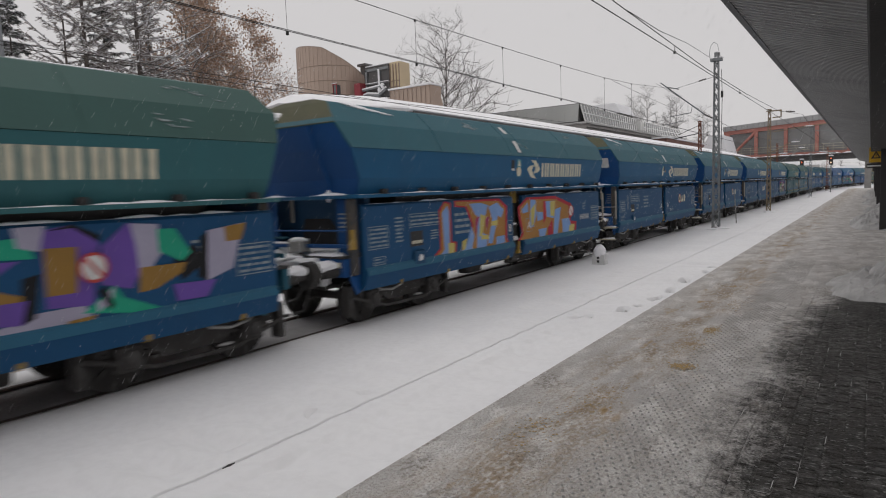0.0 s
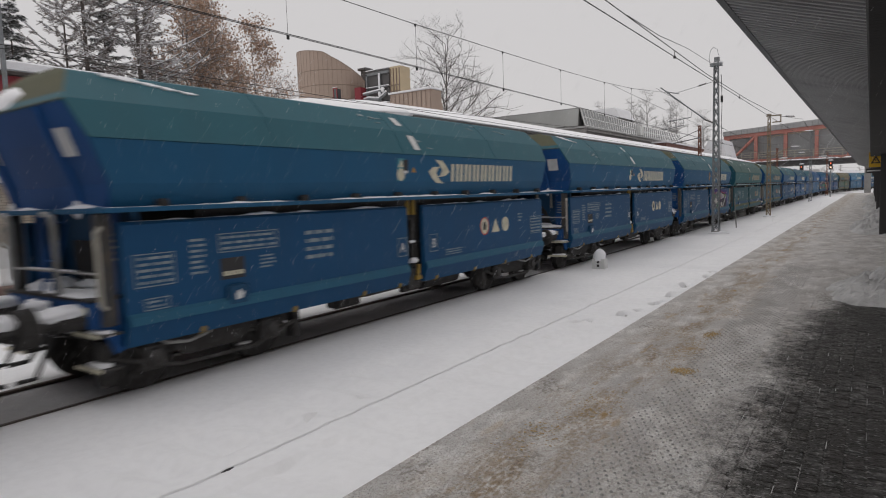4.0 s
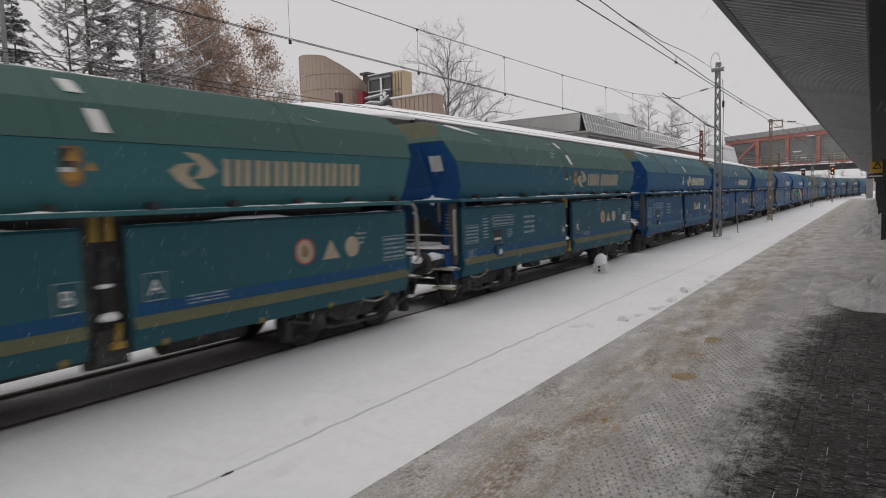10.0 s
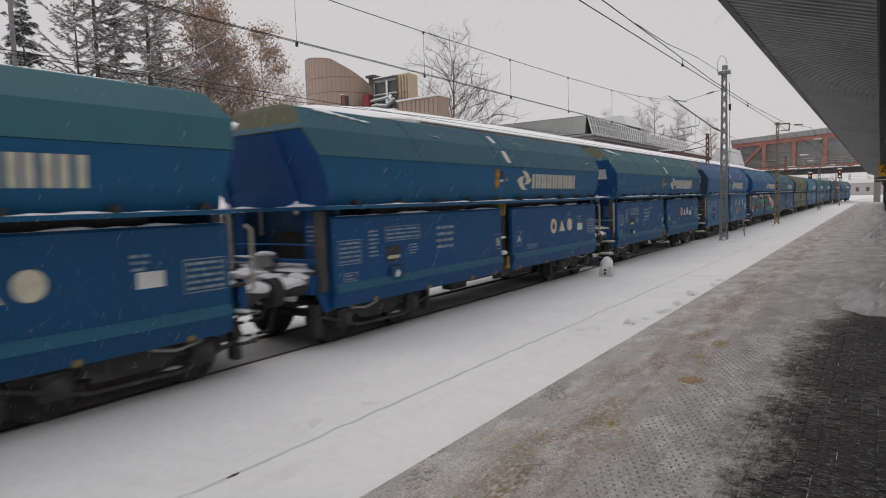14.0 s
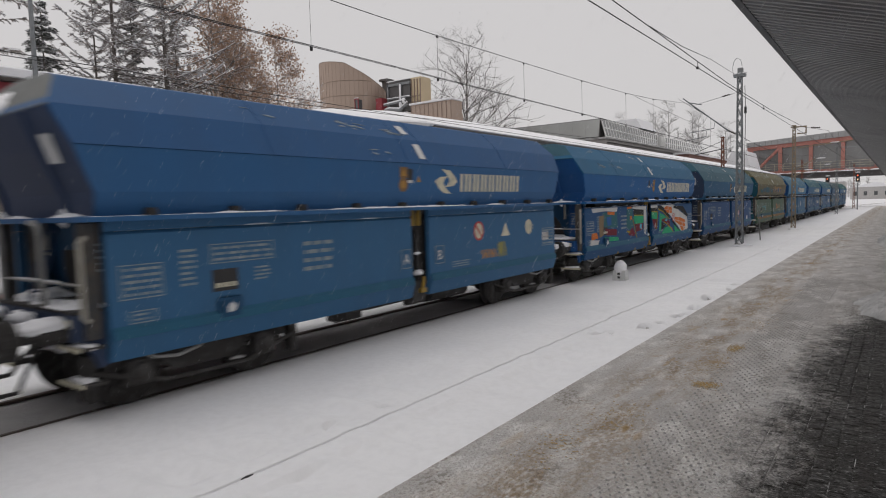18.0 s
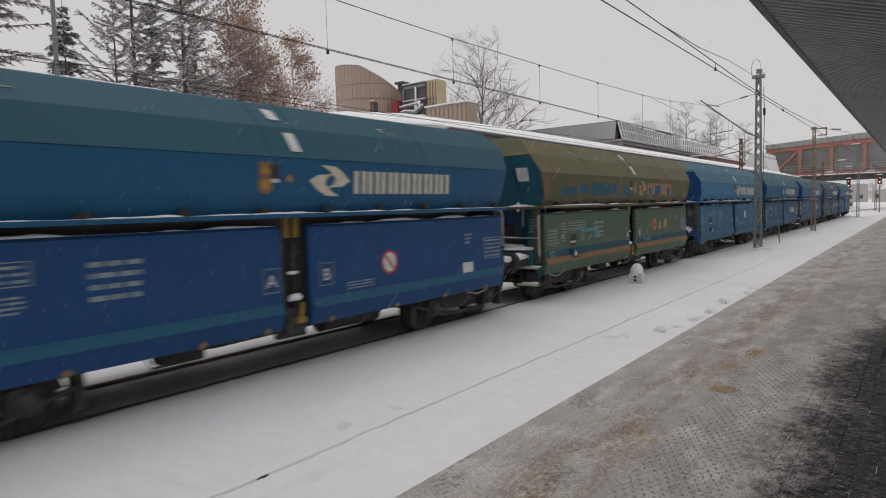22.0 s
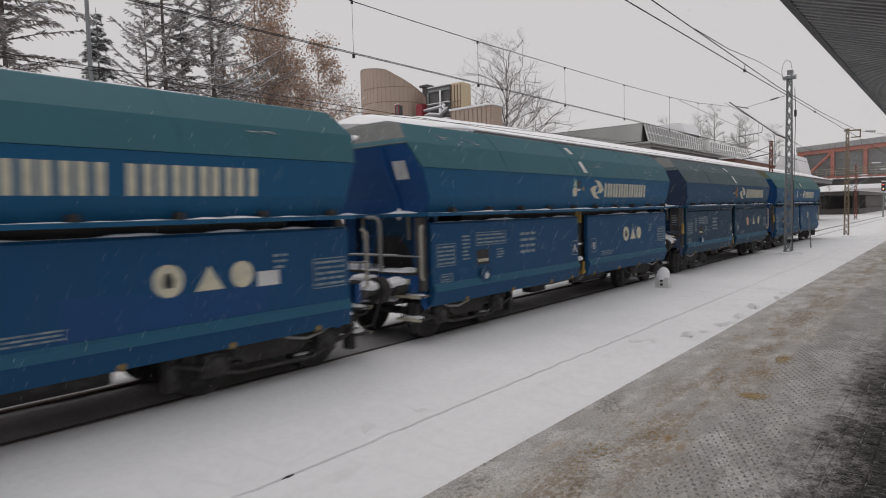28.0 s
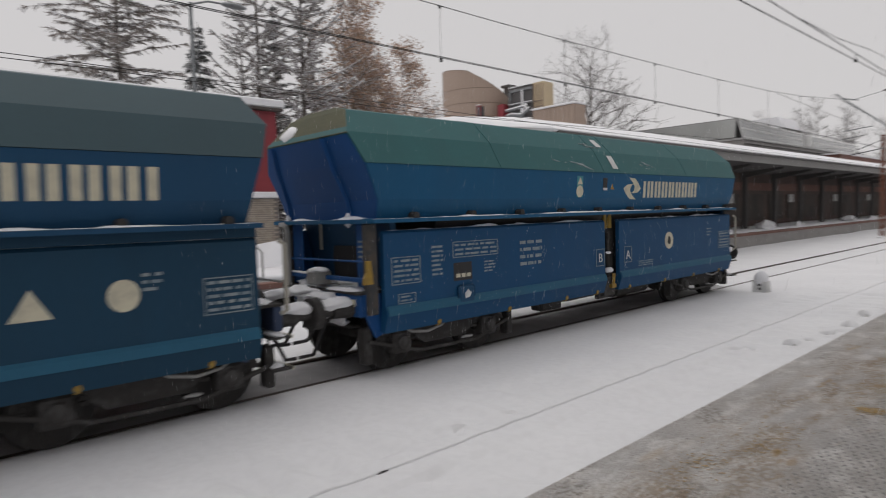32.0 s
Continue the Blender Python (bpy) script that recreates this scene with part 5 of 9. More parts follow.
def broad_tree(name, label, x, y, height, seed, leaves=0, leaf_size=0.2, z=0.0, levels=3, width=0.5, thick=1.0, bark=None):
    rnd = random.Random(seed)
    t = thing(name, label, "tree", "trees behind the line", at=(x, y, z))
    wood, tips, snow = Mesh(), [], Mesh()
    p, r = Vector((0, 0, 0)), height * 0.013 * thick
    d = Vector((0, 0, 1))
    steps = 12
    trunk = Mesh()
    for s in range(steps):
        q = p + Vector((rnd.gauss(0, 0.06), rnd.gauss(0, 0.06), height / steps * 0.92))
        trunk.limb(p, q, r * (1 - s / (steps + 1)), r * (1 - (s + 1) / (steps + 1)), 7)
        p = q
        if s >= 2:
            for _ in range(3):
                a = rnd.uniform(0, 2 * math.pi)
                side = Vector((math.cos(a), math.sin(a), rnd.uniform(0.5, 1.1))).normalized()
                grow(wood, tips, rnd, p, side, height * width * 0.5 * (1 - 0.055 * s) * rnd.uniform(0.6, 1.0), r * 0.42 * (1 - s / (steps + 2)), 1, levels, 0.62, 0.5, snow)
    trunk.put("trunk", bark or BARK, t)
    wood.put("branchwork", bark or BARK, t)
    if snow.v:
        snow.put("branch_snow", SNOW_CLEAN, t, "snow along the branches")
    if leaves:
        crown = Mesh()
        for _ in range(leaves):
            q, dd = rnd.choice(tips)
            crown.leaf(q + Vector((rnd.gauss(0, 0.24), rnd.gauss(0, 0.24), rnd.gauss(0, 0.24))), rnd.uniform(0.6, 1.3) * leaf_size, rnd)
        crown.put("crown", DRY_LEAF, t, "withered brown leaves")
    return t


def conifer(name, label, x, y, height, base, seed, needles=1.0, droop=0.25, snowy=0.6, twig=NEEDLES, z=0.0, bare=0.12, whorl=(4, 5, 6), gap=0.022):
    rnd = random.Random(seed)
    t = thing(name, label, "tree", "trees behind the line", at=(x, y, z))
    trunk, limbs, crown, snow = Mesh(), Mesh(), Mesh(), Mesh()
    trunk.limb(Vector((0, 0, 0)), Vector((0, 0, height)), height * 0.0095, 0.012, 8)
    zc = height * bare
    while zc < height * 0.985:
        f = 1 - zc / height
        reach = base * (f ** 0.8) * rnd.uniform(0.75, 1.1)
        for k in range(rnd.choice(whorl)):
            a = rnd.uniform(0, 2 * math.pi)
            length = reach * rnd.uniform(0.65, 1.1)
            p = Vector((0, 0, zc + rnd.uniform(-0.1, 0.1)))
            d = Vector((math.cos(a), math.sin(a), rnd.uniform(0.0, 0.3)))
            n = 6
            for s in range(n):
                q = p + d.normalized() * (length / n)
                limbs.limb(p, q, 0.035 * f * (1 - s / n) + 0.008, 0.035 * f * (1 - (s + 1) / n) + 0.006, 3)
                if rnd.random() < snowy:
                    snow.flake(p + Vector((0, 0, 0.03)), q - p, rnd.uniform(0.03, 0.09), rnd.uniform(0.02, 0.06))
                for _ in range(int(6 * needles)):
                    b = rnd.uniform(0, 1)
                    side = Vector((-d.y, d.x, 0)) * rnd.choice((-1, 1))
                    tw = (d.normalized() * 0.5 + side * rnd.uniform(0.4, 0.9) + Vector((0, 0, rnd.uniform(-0.7, 0.1)))).normalized()
                    ln = rnd.uniform(0.12, 0.34) * (0.6 + f)
                    w0 = p.lerp(q, b)
                    crown.limb(w0, w0 + tw * ln, 0.017 * needles ** 0.5, 0.008, 3)
                    if rnd.random() < snowy * 0.6:
                        snow.flake(w0, tw * ln, 0.04, 0.03)
                p = q
                d.z -= droop / n * rnd.uniform(0.6, 1.4)
        zc += height * gap * rnd.uniform(0.8, 1.3)
    trunk.put("trunk", BARK, t)
    limbs.put("branchwork", BARK, t)
    crown.put("crown", twig, t)
    snow.put("branch_snow", SNOW_CLEAN, t, "snow on the branches")
    return t


def build_trees():
    conifer("larch_tree", "tall dark larch with snow on its long rising branches", -30.0, 17.6, 20.0, 5.8, 1, 1.5, -0.45, 0.9, LARCH_TWIG, bare=0.16, whorl=(3, 4, 5), gap=0.024)
    conifer("larch_tree", "slim bare larch with thin snowy twigs", -32.5, 16.3, 20.0, 6.4, 2, 1.4, -0.5, 0.8, LARCH_TWIG, bare=0.16, whorl=(3, 4), gap=0.025)
    conifer("pine_tree", "dark evergreen with clumps of snow", -35.0, 18.6, 15.6, 3.0, 3, 2.0, 0.3, 0.7, NEEDLES)
    conifer("spruce_tree", "small spruce loaded with snow", -34.0, 13.6, 13.2, 3.0, 4, 2.4, 0.45, 0.8, NEEDLES)
    conifer("larch_tree", "wide old larch with drooping twiggy branches", -27.5, 7.7, 16.5, 6.6, 5, 2.2, 0.3, 0.45, LARCH_TWIG, bare=0.3)
    broad_tree("beech_tree", "tall broadleaf tree keeping its withered brown leaves", -31.5, 21.4, 17.6, 11, 9000, 0.13, width=0.48, thick=0.7, bark=GREY_BARK)
    broad_tree("beech_tree", "brown-leaved tree with a pointed crown", -33.5, 27.6, 14.2, 12, 6000, 0.13, width=0.46, thick=0.7, bark=GREY_BARK)
    broad_tree("beech_tree", "smaller tree with sparse brown leaves", -33.0, 24.6, 12.2, 13, 9000, 0.12, width=0.62, thick=0.7, bark=GREY_BARK)
    broad_tree("beech_tree", "tree with a full crown of withered brown leaves", -32.8, 22.9, 14.0, 16, 8000, 0.12, width=0.52, thick=0.7, bark=GREY_BARK)
    broad_tree("bare_tree", "leafless shrub-like tree with fine grey twigs", -36.0, 31.5, 11.5, 14, 1200, 0.11, width=0.7, thick=0.6, bark=GREY_BARK)
    broad_tree("bare_tree", "tall leafless tree with a round crown of fine branches", -45.5, 68.0, 23.5, 15, 0, width=0.84, thick=1.0)
    # snowfall haze is painted into this pale bark
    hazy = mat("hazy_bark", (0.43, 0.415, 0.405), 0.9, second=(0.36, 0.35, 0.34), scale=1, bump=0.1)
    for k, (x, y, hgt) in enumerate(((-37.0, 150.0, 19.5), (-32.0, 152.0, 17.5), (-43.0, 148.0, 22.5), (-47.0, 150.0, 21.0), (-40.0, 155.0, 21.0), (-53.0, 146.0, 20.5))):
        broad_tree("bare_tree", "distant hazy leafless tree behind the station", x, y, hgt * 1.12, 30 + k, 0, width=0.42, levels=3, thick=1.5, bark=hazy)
    conifer("larch_tree", "bare larch with light upswept twigs", -36.0, 17.0, 15.5, 6.0, 22, 1.2, -0.55, 0.7, LARCH_TWIG, bare=0.12, whorl=(3, 4), gap=0.028)
    conifer("larch_tree", "bare young larch behind the fence", -33.0, 20.0, 13.5, 3.4, 21, 1.3, -0.1, 0.8, LARCH_TWIG, bare=0.1, whorl=(3, 4), gap=0.026)


def build_far_yard():
    """Low roofs and walls seen under the bridge beyond the far platform."""
    dim = mat("hazy_dark_front", (0.10, 0.093, 0.09), 0.85, second=(0.15, 0.135, 0.13), scale=0.2, bump=0.1)
    for x, y, w, d in ((-19.0, 140.0, 8.0, 60.0), (-31.0, 150.0, 12.0, 60.0)):
        b = thing("platform_shed", "low dark platform shed with snow on its roof", "shed", "far sheds", at=(x, y, 0))
        bm = bmesh.new()
        box(bm, -w / 2, w / 2, 0, d, 3.6, 4.3)
        part("roof", bm, dim, b)
        bm = bmesh.new()
        box(bm, -w / 2 - 0.1, w / 2 + 0.1, -0.1, d, 4.31, 4.40, 0.02)
        part("roof_snow", bm, SNOW_CLEAN, b)
        bm = bmesh.new()
        box(bm, -w / 2, w / 2, 0.2, d, -0.3, 0.9)
        part("base", bm, dim, b)
        for i in range(11):
            for s in (-1, 1):
                bm = bmesh.new()
                box(bm, s * w * 0.4 - 0.2, s * w * 0.4 + 0.2, i * 5.5 + 0.3, i * 5.5 + 0.7, 0.9, 3.6)
                part("post", bm, dim, b)
        bm = bmesh.new()
        box(bm, -w / 2 + 0.6, w / 2 - 0.6, 18, d - 1, 0.9, 3.5)
        part("kiosk", bm, dim, b)


def build_distance():
    """Low snowy buildings and woods where the line curves away."""
    rnd = random.Random(4)
    # far walls are paled, with haze put into their colour
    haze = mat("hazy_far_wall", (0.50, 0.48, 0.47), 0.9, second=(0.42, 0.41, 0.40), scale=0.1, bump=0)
    for x, y, w, h in ((-8, 320, 18, 5), (16, 300, 14, 6), (40, 280, 16, 7), (-30, 340, 20, 8), (62, 260, 14, 6)):
        b = thing("far_building", "pale distant building with a snowy roof", "building", "far buildings", at=(x, y, 0))
        bm = bmesh.new()
        box(bm, -w / 2, w / 2, -5, 5, -0.3, h)
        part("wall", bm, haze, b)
        bm = bmesh.new()
        prism(bm, [(-w / 2 - 0.5, h), (w / 2 + 0.5, h), (0, h + 2)], -5.5, 5.5)
        part("roof", bm, SNOW_CLEAN, b)
        for k in range(5):
            bm = bmesh.new()
            xx = -w / 2 + (k + 0.5) * w / 5
            box(bm, xx - 0.6, xx + 0.6, -5.06, -4.9, 1.5, 3.2)
            part("window", bm, DARK_GLASS, b)
    wood = Mesh()
    for i in range(420):
        a = rnd.uniform(-0.9, 0.55)
        dist = rnd.uniform(380, 520)
        p = Vector((math.sin(a) * dist, math.cos(a) * dist, 0))
        hgt = rnd.uniform(7, 13)
        wood.limb(p, p + Vector((0, 0, hgt)), 0.25, 0.05, 4)
        for _ in range(26):
            z = rnd.uniform(0.15, 1) * hgt
            q = p + Vector((0, 0, z))
            s = Vector((rnd.gauss(0, 1), rnd.gauss(0, 1), rnd.uniform(0.2, 0.9))).normalized()
            wood.limb(q, q + s * (hgt * 0.3 * (1.1 - z / hgt) + 0.8), 0.16, 0.05, 3)
    # pale twigs have the distance haze mixed into their colour
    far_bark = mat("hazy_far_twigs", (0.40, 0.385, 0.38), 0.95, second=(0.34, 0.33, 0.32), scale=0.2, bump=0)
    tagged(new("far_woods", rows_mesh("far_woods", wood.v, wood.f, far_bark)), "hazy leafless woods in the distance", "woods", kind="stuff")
    bm = bmesh.new()
    k = 0
    for i in range(40):
        a = -1.0 + 1.7 * i / 39
        lump(bm, math.sin(a) * 620, math.cos(a) * 620, -2, 40, 30, 12 + 7 * noise.noise(Vector((i * 0.4, 0, 0))), i, 0.2, 2)
    tagged(new("snowy_hills", mesh_of(bm, "snowy_hills", SNOW, smooth=True)), "low snow-covered rise on the horizon", "hill", kind="structure")


# ---- the goods train ----
PITCH, HALF = 13.3, 5.72
# small surges of the train about its even slowing: seconds, metres
SURGE_T = (0, 1, 2.6, 3.5, 5.5, 6, 7, 8.3, 9, 9.5, 10, 11.2, 13, 14.5, 16.6, 18.2, 20, 21.8, 23.5, 25.4, 28.9, 30.7, 32)
SURGE_Y = (-0.25, -0.29, -0.34, -0.26, 0.06, 0.11, 0.10, 0.06, 0.13, 0.06, 0.0, -0.07, -0.14, -0.17, -0.22, -0.25, -0.21, -0.02, -0.03, -0.10, -0.12, -0.13, 0.0)
WAGONS = 20


def train_front(t):
    """Where the front of the last wagon's side stands along the line at t seconds."""
    return 247.735 - 7.7466 * t + 0.005367 * t * t + float(np.interp(t, SURGE_T, SURGE_Y))


# how much light falls on the roof's slope, the hopper's side and the doors under this sky
LIT = {"roof": 0.92, "hopper": 0.56, "door": 0.68}


def paint(name, where, r, g, b, dirt=None, amount=0.35):
    """Weathered wagon paint; the colour is how it looks on that part of a wagon under the overcast sky."""
    c = tuple(min(0.7, v / LIT[where]) for v in lin(r, g, b))
    grey = sum(c) / 3
    worn = tuple(0.85 * v + 0.05 * grey for v in c)
    return mat(name, c, 0.58, second=worn, amount=0.6, scale=0.9, fine=22, bump=0.06, stretch=(1, 1.9, 0.45), grime=dirt or tuple(0.9 * v + 0.06 * grey for v in c), grime_amount=amount, spec=0.25)


PAINT = {
    "teal_roof": paint("weathered_teal_roof_paint", "roof", 40, 88, 100),
    "sea_roof": paint("weathered_sea-green_roof_paint", "roof", 46, 92, 94),
    "petrol_roof": paint("dull_petrol_roof_paint", "roof", 36, 80, 96),
    "green_roof": paint("weathered_green_roof_paint", "roof", 52, 83, 79),
    "grey_roof": paint("weathered_grey_roof_paint", "roof", 56, 76, 83),
    "olive_roof": paint("rusty_olive_roof_paint", "roof", 92, 88, 60, (0.16, 0.12, 0.075), 0.5),
    "blue_roof": paint("faded_blue_roof_paint", "roof", 36, 78, 122),
    "pale_roof": paint("pale_blue_roof_paint", "roof", 52, 98, 122),
    "bright_roof": paint("bright_blue_roof_paint", "roof", 20, 86, 122),
    "blue": paint("traffic_blue_paint", "hopper", 15, 64, 94),
    "deep_blue": paint("deep_blue_paint", "hopper", 20, 64, 92),
    "bright_blue": paint("bright_blue_paint", "hopper", 10, 66, 110),
    "pale_blue": paint("pale_weathered_blue_paint", "hopper", 38, 86, 116),
    "faded_blue": paint("faded_blue_paint", "hopper", 36, 72, 108),
    "petrol": paint("petrol_green_paint", "hopper", 23, 65, 79),
    "green": paint("dark_green_paint", "hopper", 38, 76, 80),
    "navy": paint("dark_navy_paint", "hopper", 20, 53, 78),
    "olive": paint("rusty_olive_paint", "hopper", 66, 66, 48, (0.20, 0.11, 0.06), 0.7),
    "blue_door": paint("traffic_blue_door_paint", "door", 14, 59, 92),
    "vivid_door": paint("vivid_blue_door_paint", "door", 12, 60, 99),
    "deep_door": paint("dull_blue_door_paint", "door", 22, 58, 98),
    "pale_door": paint("pale_blue_door_paint", "door", 36, 80, 110),
    "faded_door": paint("faded_blue_door_paint", "door", 44, 82, 114),
    "teal_door": paint("dull_teal_door_paint", "door", 28, 68, 76),
    "petrol_door": paint("petrol_green_door_paint", "door", 21, 63, 77),
    "navy_door": paint("dark_navy_door_paint", "door", 19, 50, 70),
    "rust_green": paint("rust-stained_green_door_paint", "door", 60, 80, 66, (0.16, 0.11, 0.07), 0.5),
    "end_blue": paint("end_wall_blue", "hopper", 16, 56, 100),
    "end_navy": paint("end_wall_navy", "hopper", 42, 52, 72),
    "edge": paint("worn_teal_edge_paint", "door", 32, 76, 98),
}
RUSTY_EDGE = mat("rusty_edge_strip", (0.24, 0.14, 0.06), 0.8, second=(0.14, 0.08, 0.04), scale=2, bump=0.2)
OLIVE_EDGE = mat("olive_edge_strip", (0.11, 0.115, 0.06), 0.75, second=(0.07, 0.08, 0.05), scale=2, bump=0.15)
SOILED_MARK = mat("soiled_tan_marking", (0.38, 0.32, 0.235), 0.7, second=(0.28, 0.23, 0.16), scale=4, bump=0.05)
WARM_MARK = mat("rust-stained_marking", (0.42, 0.24, 0.11), 0.7, second=(0.3, 0.16, 0.07), scale=4, bump=0.05)
# roof, hopper, doors, ends, and what the labels say of each wagon from the last to the first
SCHEMES = [
    ("sea_roof", "blue", "blue_door", "end_blue", "blue hopper wagon with a weathered sea-green roof, last of the train"),
    ("grey_roof", "navy", "navy_door", "end_navy", "dark navy hopper wagon with a grey roof"),
    ("teal_roof", "blue", "blue_door", "end_blue", "blue hopper wagon with a weathered teal roof"),
    ("teal_roof", "blue", "blue_door", "end_blue", "blue hopper wagon with wide lettering bars"),
    ("pale_roof", "pale_blue", "pale_door", "end_blue", "faded pale blue hopper wagon with a matching roof"),
    ("olive_roof", "olive", "rust_green", "petrol", "rusty olive and green hopper wagon with blue patches"),
    ("petrol_roof", "deep_blue", "deep_door", "end_navy", "deep blue hopper wagon with a dull petrol roof"),
    ("bright_roof", "bright_blue", "vivid_door", "end_blue", "bright blue hopper wagon with green and orange graffiti"),
    ("blue_roof", "faded_blue", "faded_door", "end_navy", "plain faded blue hopper wagon with a matt blue roof"),
    ("teal_roof", "blue", "vivid_door", "end_blue", "blue hopper wagon with a teal roof and white labels"),
    ("petrol_roof", "blue", "vivid_door", "end_blue", "vivid blue hopper wagon with a teal roof"),
    ("teal_roof", "blue", "blue_door", "end_blue", "blue hopper wagon with a rust streak on its teal roof"),
    ("green_roof", "petrol", "petrol_door", "end_blue", "petrol green hopper wagon with a green roof"),
    ("green_roof", "green", "teal_door", "petrol", "green hopper wagon with a dull green roof"),
    ("teal_roof", "blue", "blue_door", "end_blue", "blue hopper wagon with green and white graffiti on one door"),
    ("teal_roof", "blue", "blue_door", "end_blue", "blue hopper wagon with a weathered teal roof"),
    ("teal_roof", "deep_blue", "blue_door", "end_blue", "blue hopper wagon with a teal roof and cream signs"),
    ("teal_roof", "blue", "blue_door", "end_blue", "blue hopper wagon with a petrol side and teal roof"),
    ("teal_roof", "blue", "blue_door", "end_blue", "blue hopper wagon with orange and pink graffiti"),
    ("green_roof", "green", "blue_door", "petrol", "green-topped hopper wagon with purple graffiti"),
]
# runs along the doors, outline, fills, ground colours, stroke width
GRAFFITI = {
    19: (((-5.6, -0.3), (0.5, 5.2)), (0.015, 0.015, 0.02), [(0.15, 0.09, 0.36), (0.42, 0.40, 0.50), (0.03, 0.34, 0.23), (0.33, 0.19, 0.05), (0.36, 0.34, 0.44)], [(0.14, 0.09, 0.34), (0.38, 0.36, 0.46)], 0.30, (0.55, 0.5, 0.55)),
}
LIBRARY = {}


def stock(key, material, build, smooth=False):
    """One mesh for each shape and material, built once and shared."""
    k = (key, material.name)
    if k not in LIBRARY:
        bm = bmesh.new()
        build(bm)
        LIBRARY[k] = mesh_of(bm, key, material, smooth=smooth)
    return LIBRARY[k]


def fit(name, key, material, build, parent, at=None, label="", smooth=False):
    ob = new(name, stock(key, material, build, smooth))
    ob.parent = parent
    if at is not None:
        ob.location = at
    return tagged(ob, label)


def side_x(z):
    """How far out the hopper's side stands at that height."""
    return 1.385 + 0.04 * (z - 2.62) / 0.51


PROFILE = [(1.27, 2.335), (1.385, 2.62), (1.425, 3.13), (1.17, 3.58), (0.80, 3.96)]
LEAD_Y = {2.335: 5.80, 2.62: 5.84, 3.13: 6.05, 3.58: 6.17, 3.96: 5.93, 4.05: 5.86}
TAIL_Y = {2.335: 5.50, 2.62: 5.54, 3.13: 5.68, 3.58: 5.88, 3.96: 5.72, 4.05: 5.66}


def end_at(s, z):
    """Where the leading (s = -1) or trailing end stands at one of the profile's heights."""
    return -LEAD_Y[z] if s < 0 else TAIL_Y[z]


def hopper_shape(bm):
    rows = []
    for x, z in PROFILE[:3]:
        a, b = end_at(-1, z), end_at(1, z)
        rows.append([bm.verts.new(p) for p in ((x, a, z), (x, b, z), (-x, b, z), (-x, a, z))])
    for a, b in zip(rows, rows[1:]):
        for i in range(4):
            bm.faces.new((a[i], a[(i + 1) % 4], b[(i + 1) % 4], b[i]))
    for s in (-1, 1):
        a, b = end_at(s, 3.13), end_at(s, 3.58)
        pts = [(1.425, a, 3.13), (1.17, b, 3.55), (-1.17, b, 3.55), (-1.425, a, 3.13)]
        bm.faces.new([bm.verts.new(p) for p in pts])
    bm.faces.new(rows[0][::-1])
    bmesh.ops.remove_doubles(bm, verts=bm.verts, dist=0.001)
    bmesh.ops.recalc_face_normals(bm, faces=bm.faces)


def end_wall_shape(bm, s):
    o = s * 0.012
    half = [(1.26, 2.335), (1.36, 2.62), (1.40, 3.13), (1.15, 3.58)]
    pts = [(x, end_at(s, z) + o, z - (0.03 if z > 3.5 else 0)) for x, z in half]
    pts += [(-x, y, z) for x, y, z in pts[::-1]]
    out = [bm.verts.new(p) for p in pts]
    inn = [bm.verts.new((p[0], p[1] - s * 0.03, p[2])) for p in pts]
    for q in ((0, 1, 6, 7), (1, 2, 5, 6), (2, 3, 4, 5)):
        bm.faces.new([out[i] for i in q])
    for i in range(8):
        bm.faces.new((out[i], out[(i + 1) % 8], inn[(i + 1) % 8], inn[i]))
    bmesh.ops.recalc_face_normals(bm, faces=bm.faces)


def hood_end_shape(bm, s):
    """The grimy slope that closes the hood above an end wall."""
    o = s * 0.012
    top, low = end_at(s, 3.96) + o, end_at(s, 3.58) + o
    pts = [(1.19, low, 3.57), (0.80, top, 3.962), (0.42, end_at(s, 4.05) + o, 4.05)]
    pts += [(-x, y, z) for x, y, z in pts[::-1]]
    out = [bm.verts.new(p) for p in pts]
    inn = [bm.verts.new((p[0], p[1] - s * 0.03, p[2] - 0.01)) for p in pts]
    for q in ((0, 1, 4, 5), (1, 2, 3, 4)):
        bm.faces.new([out[i] for i in q])
    for i in range(6):
        bm.faces.new((out[i], out[(i + 1) % 6], inn[(i + 1) % 6], inn[i]))
    bmesh.ops.recalc_face_normals(bm, faces=bm.faces)


def roof_shape(bm):
    pts = [(1.435, 3.135, 3.13), (1.18, 3.585, 3.58), (0.80, 3.96, 3.96), (0.42, 4.05, 4.05)]
    rows = []
    for x, z, k in pts:
        a, b = end_at(-1, k) - 0.005, end_at(1, k) + 0.005
        rows.append([bm.verts.new(p) for p in ((x, a, z), (x, b, z), (-x, b, z), (-x, a, z))])
    for a, b in zip(rows, rows[1:]):
        for i in range(4):
            bm.faces.new((a[i], a[(i + 1) % 4], b[(i + 1) % 4], b[i]))
    bm.faces.new(rows[3])
    bmesh.ops.recalc_face_normals(bm, faces=bm.faces)


def seam_shape(bm):
    half = [(1.437, 3.14), (1.182, 3.59), (0.802, 3.965), (0.42, 4.054)]
    pipe(bm, [(x, 0, z) for x, z in half] + [(-x, 0, z) for x, z in half[::-1]], 0.004, 4)


def door_shape(y0, y1):
    def build(bm):
        pts = [(1.26, 0.66), (1.345, 0.92), (1.335, 1.0), (1.30, 1.02), (1.295, 2.13), (1.25, 2.17), (1.21, 2.17), (1.21, 1.0), (1.16, 0.68)]
        prism(bm, pts, y0, y1)
    return build


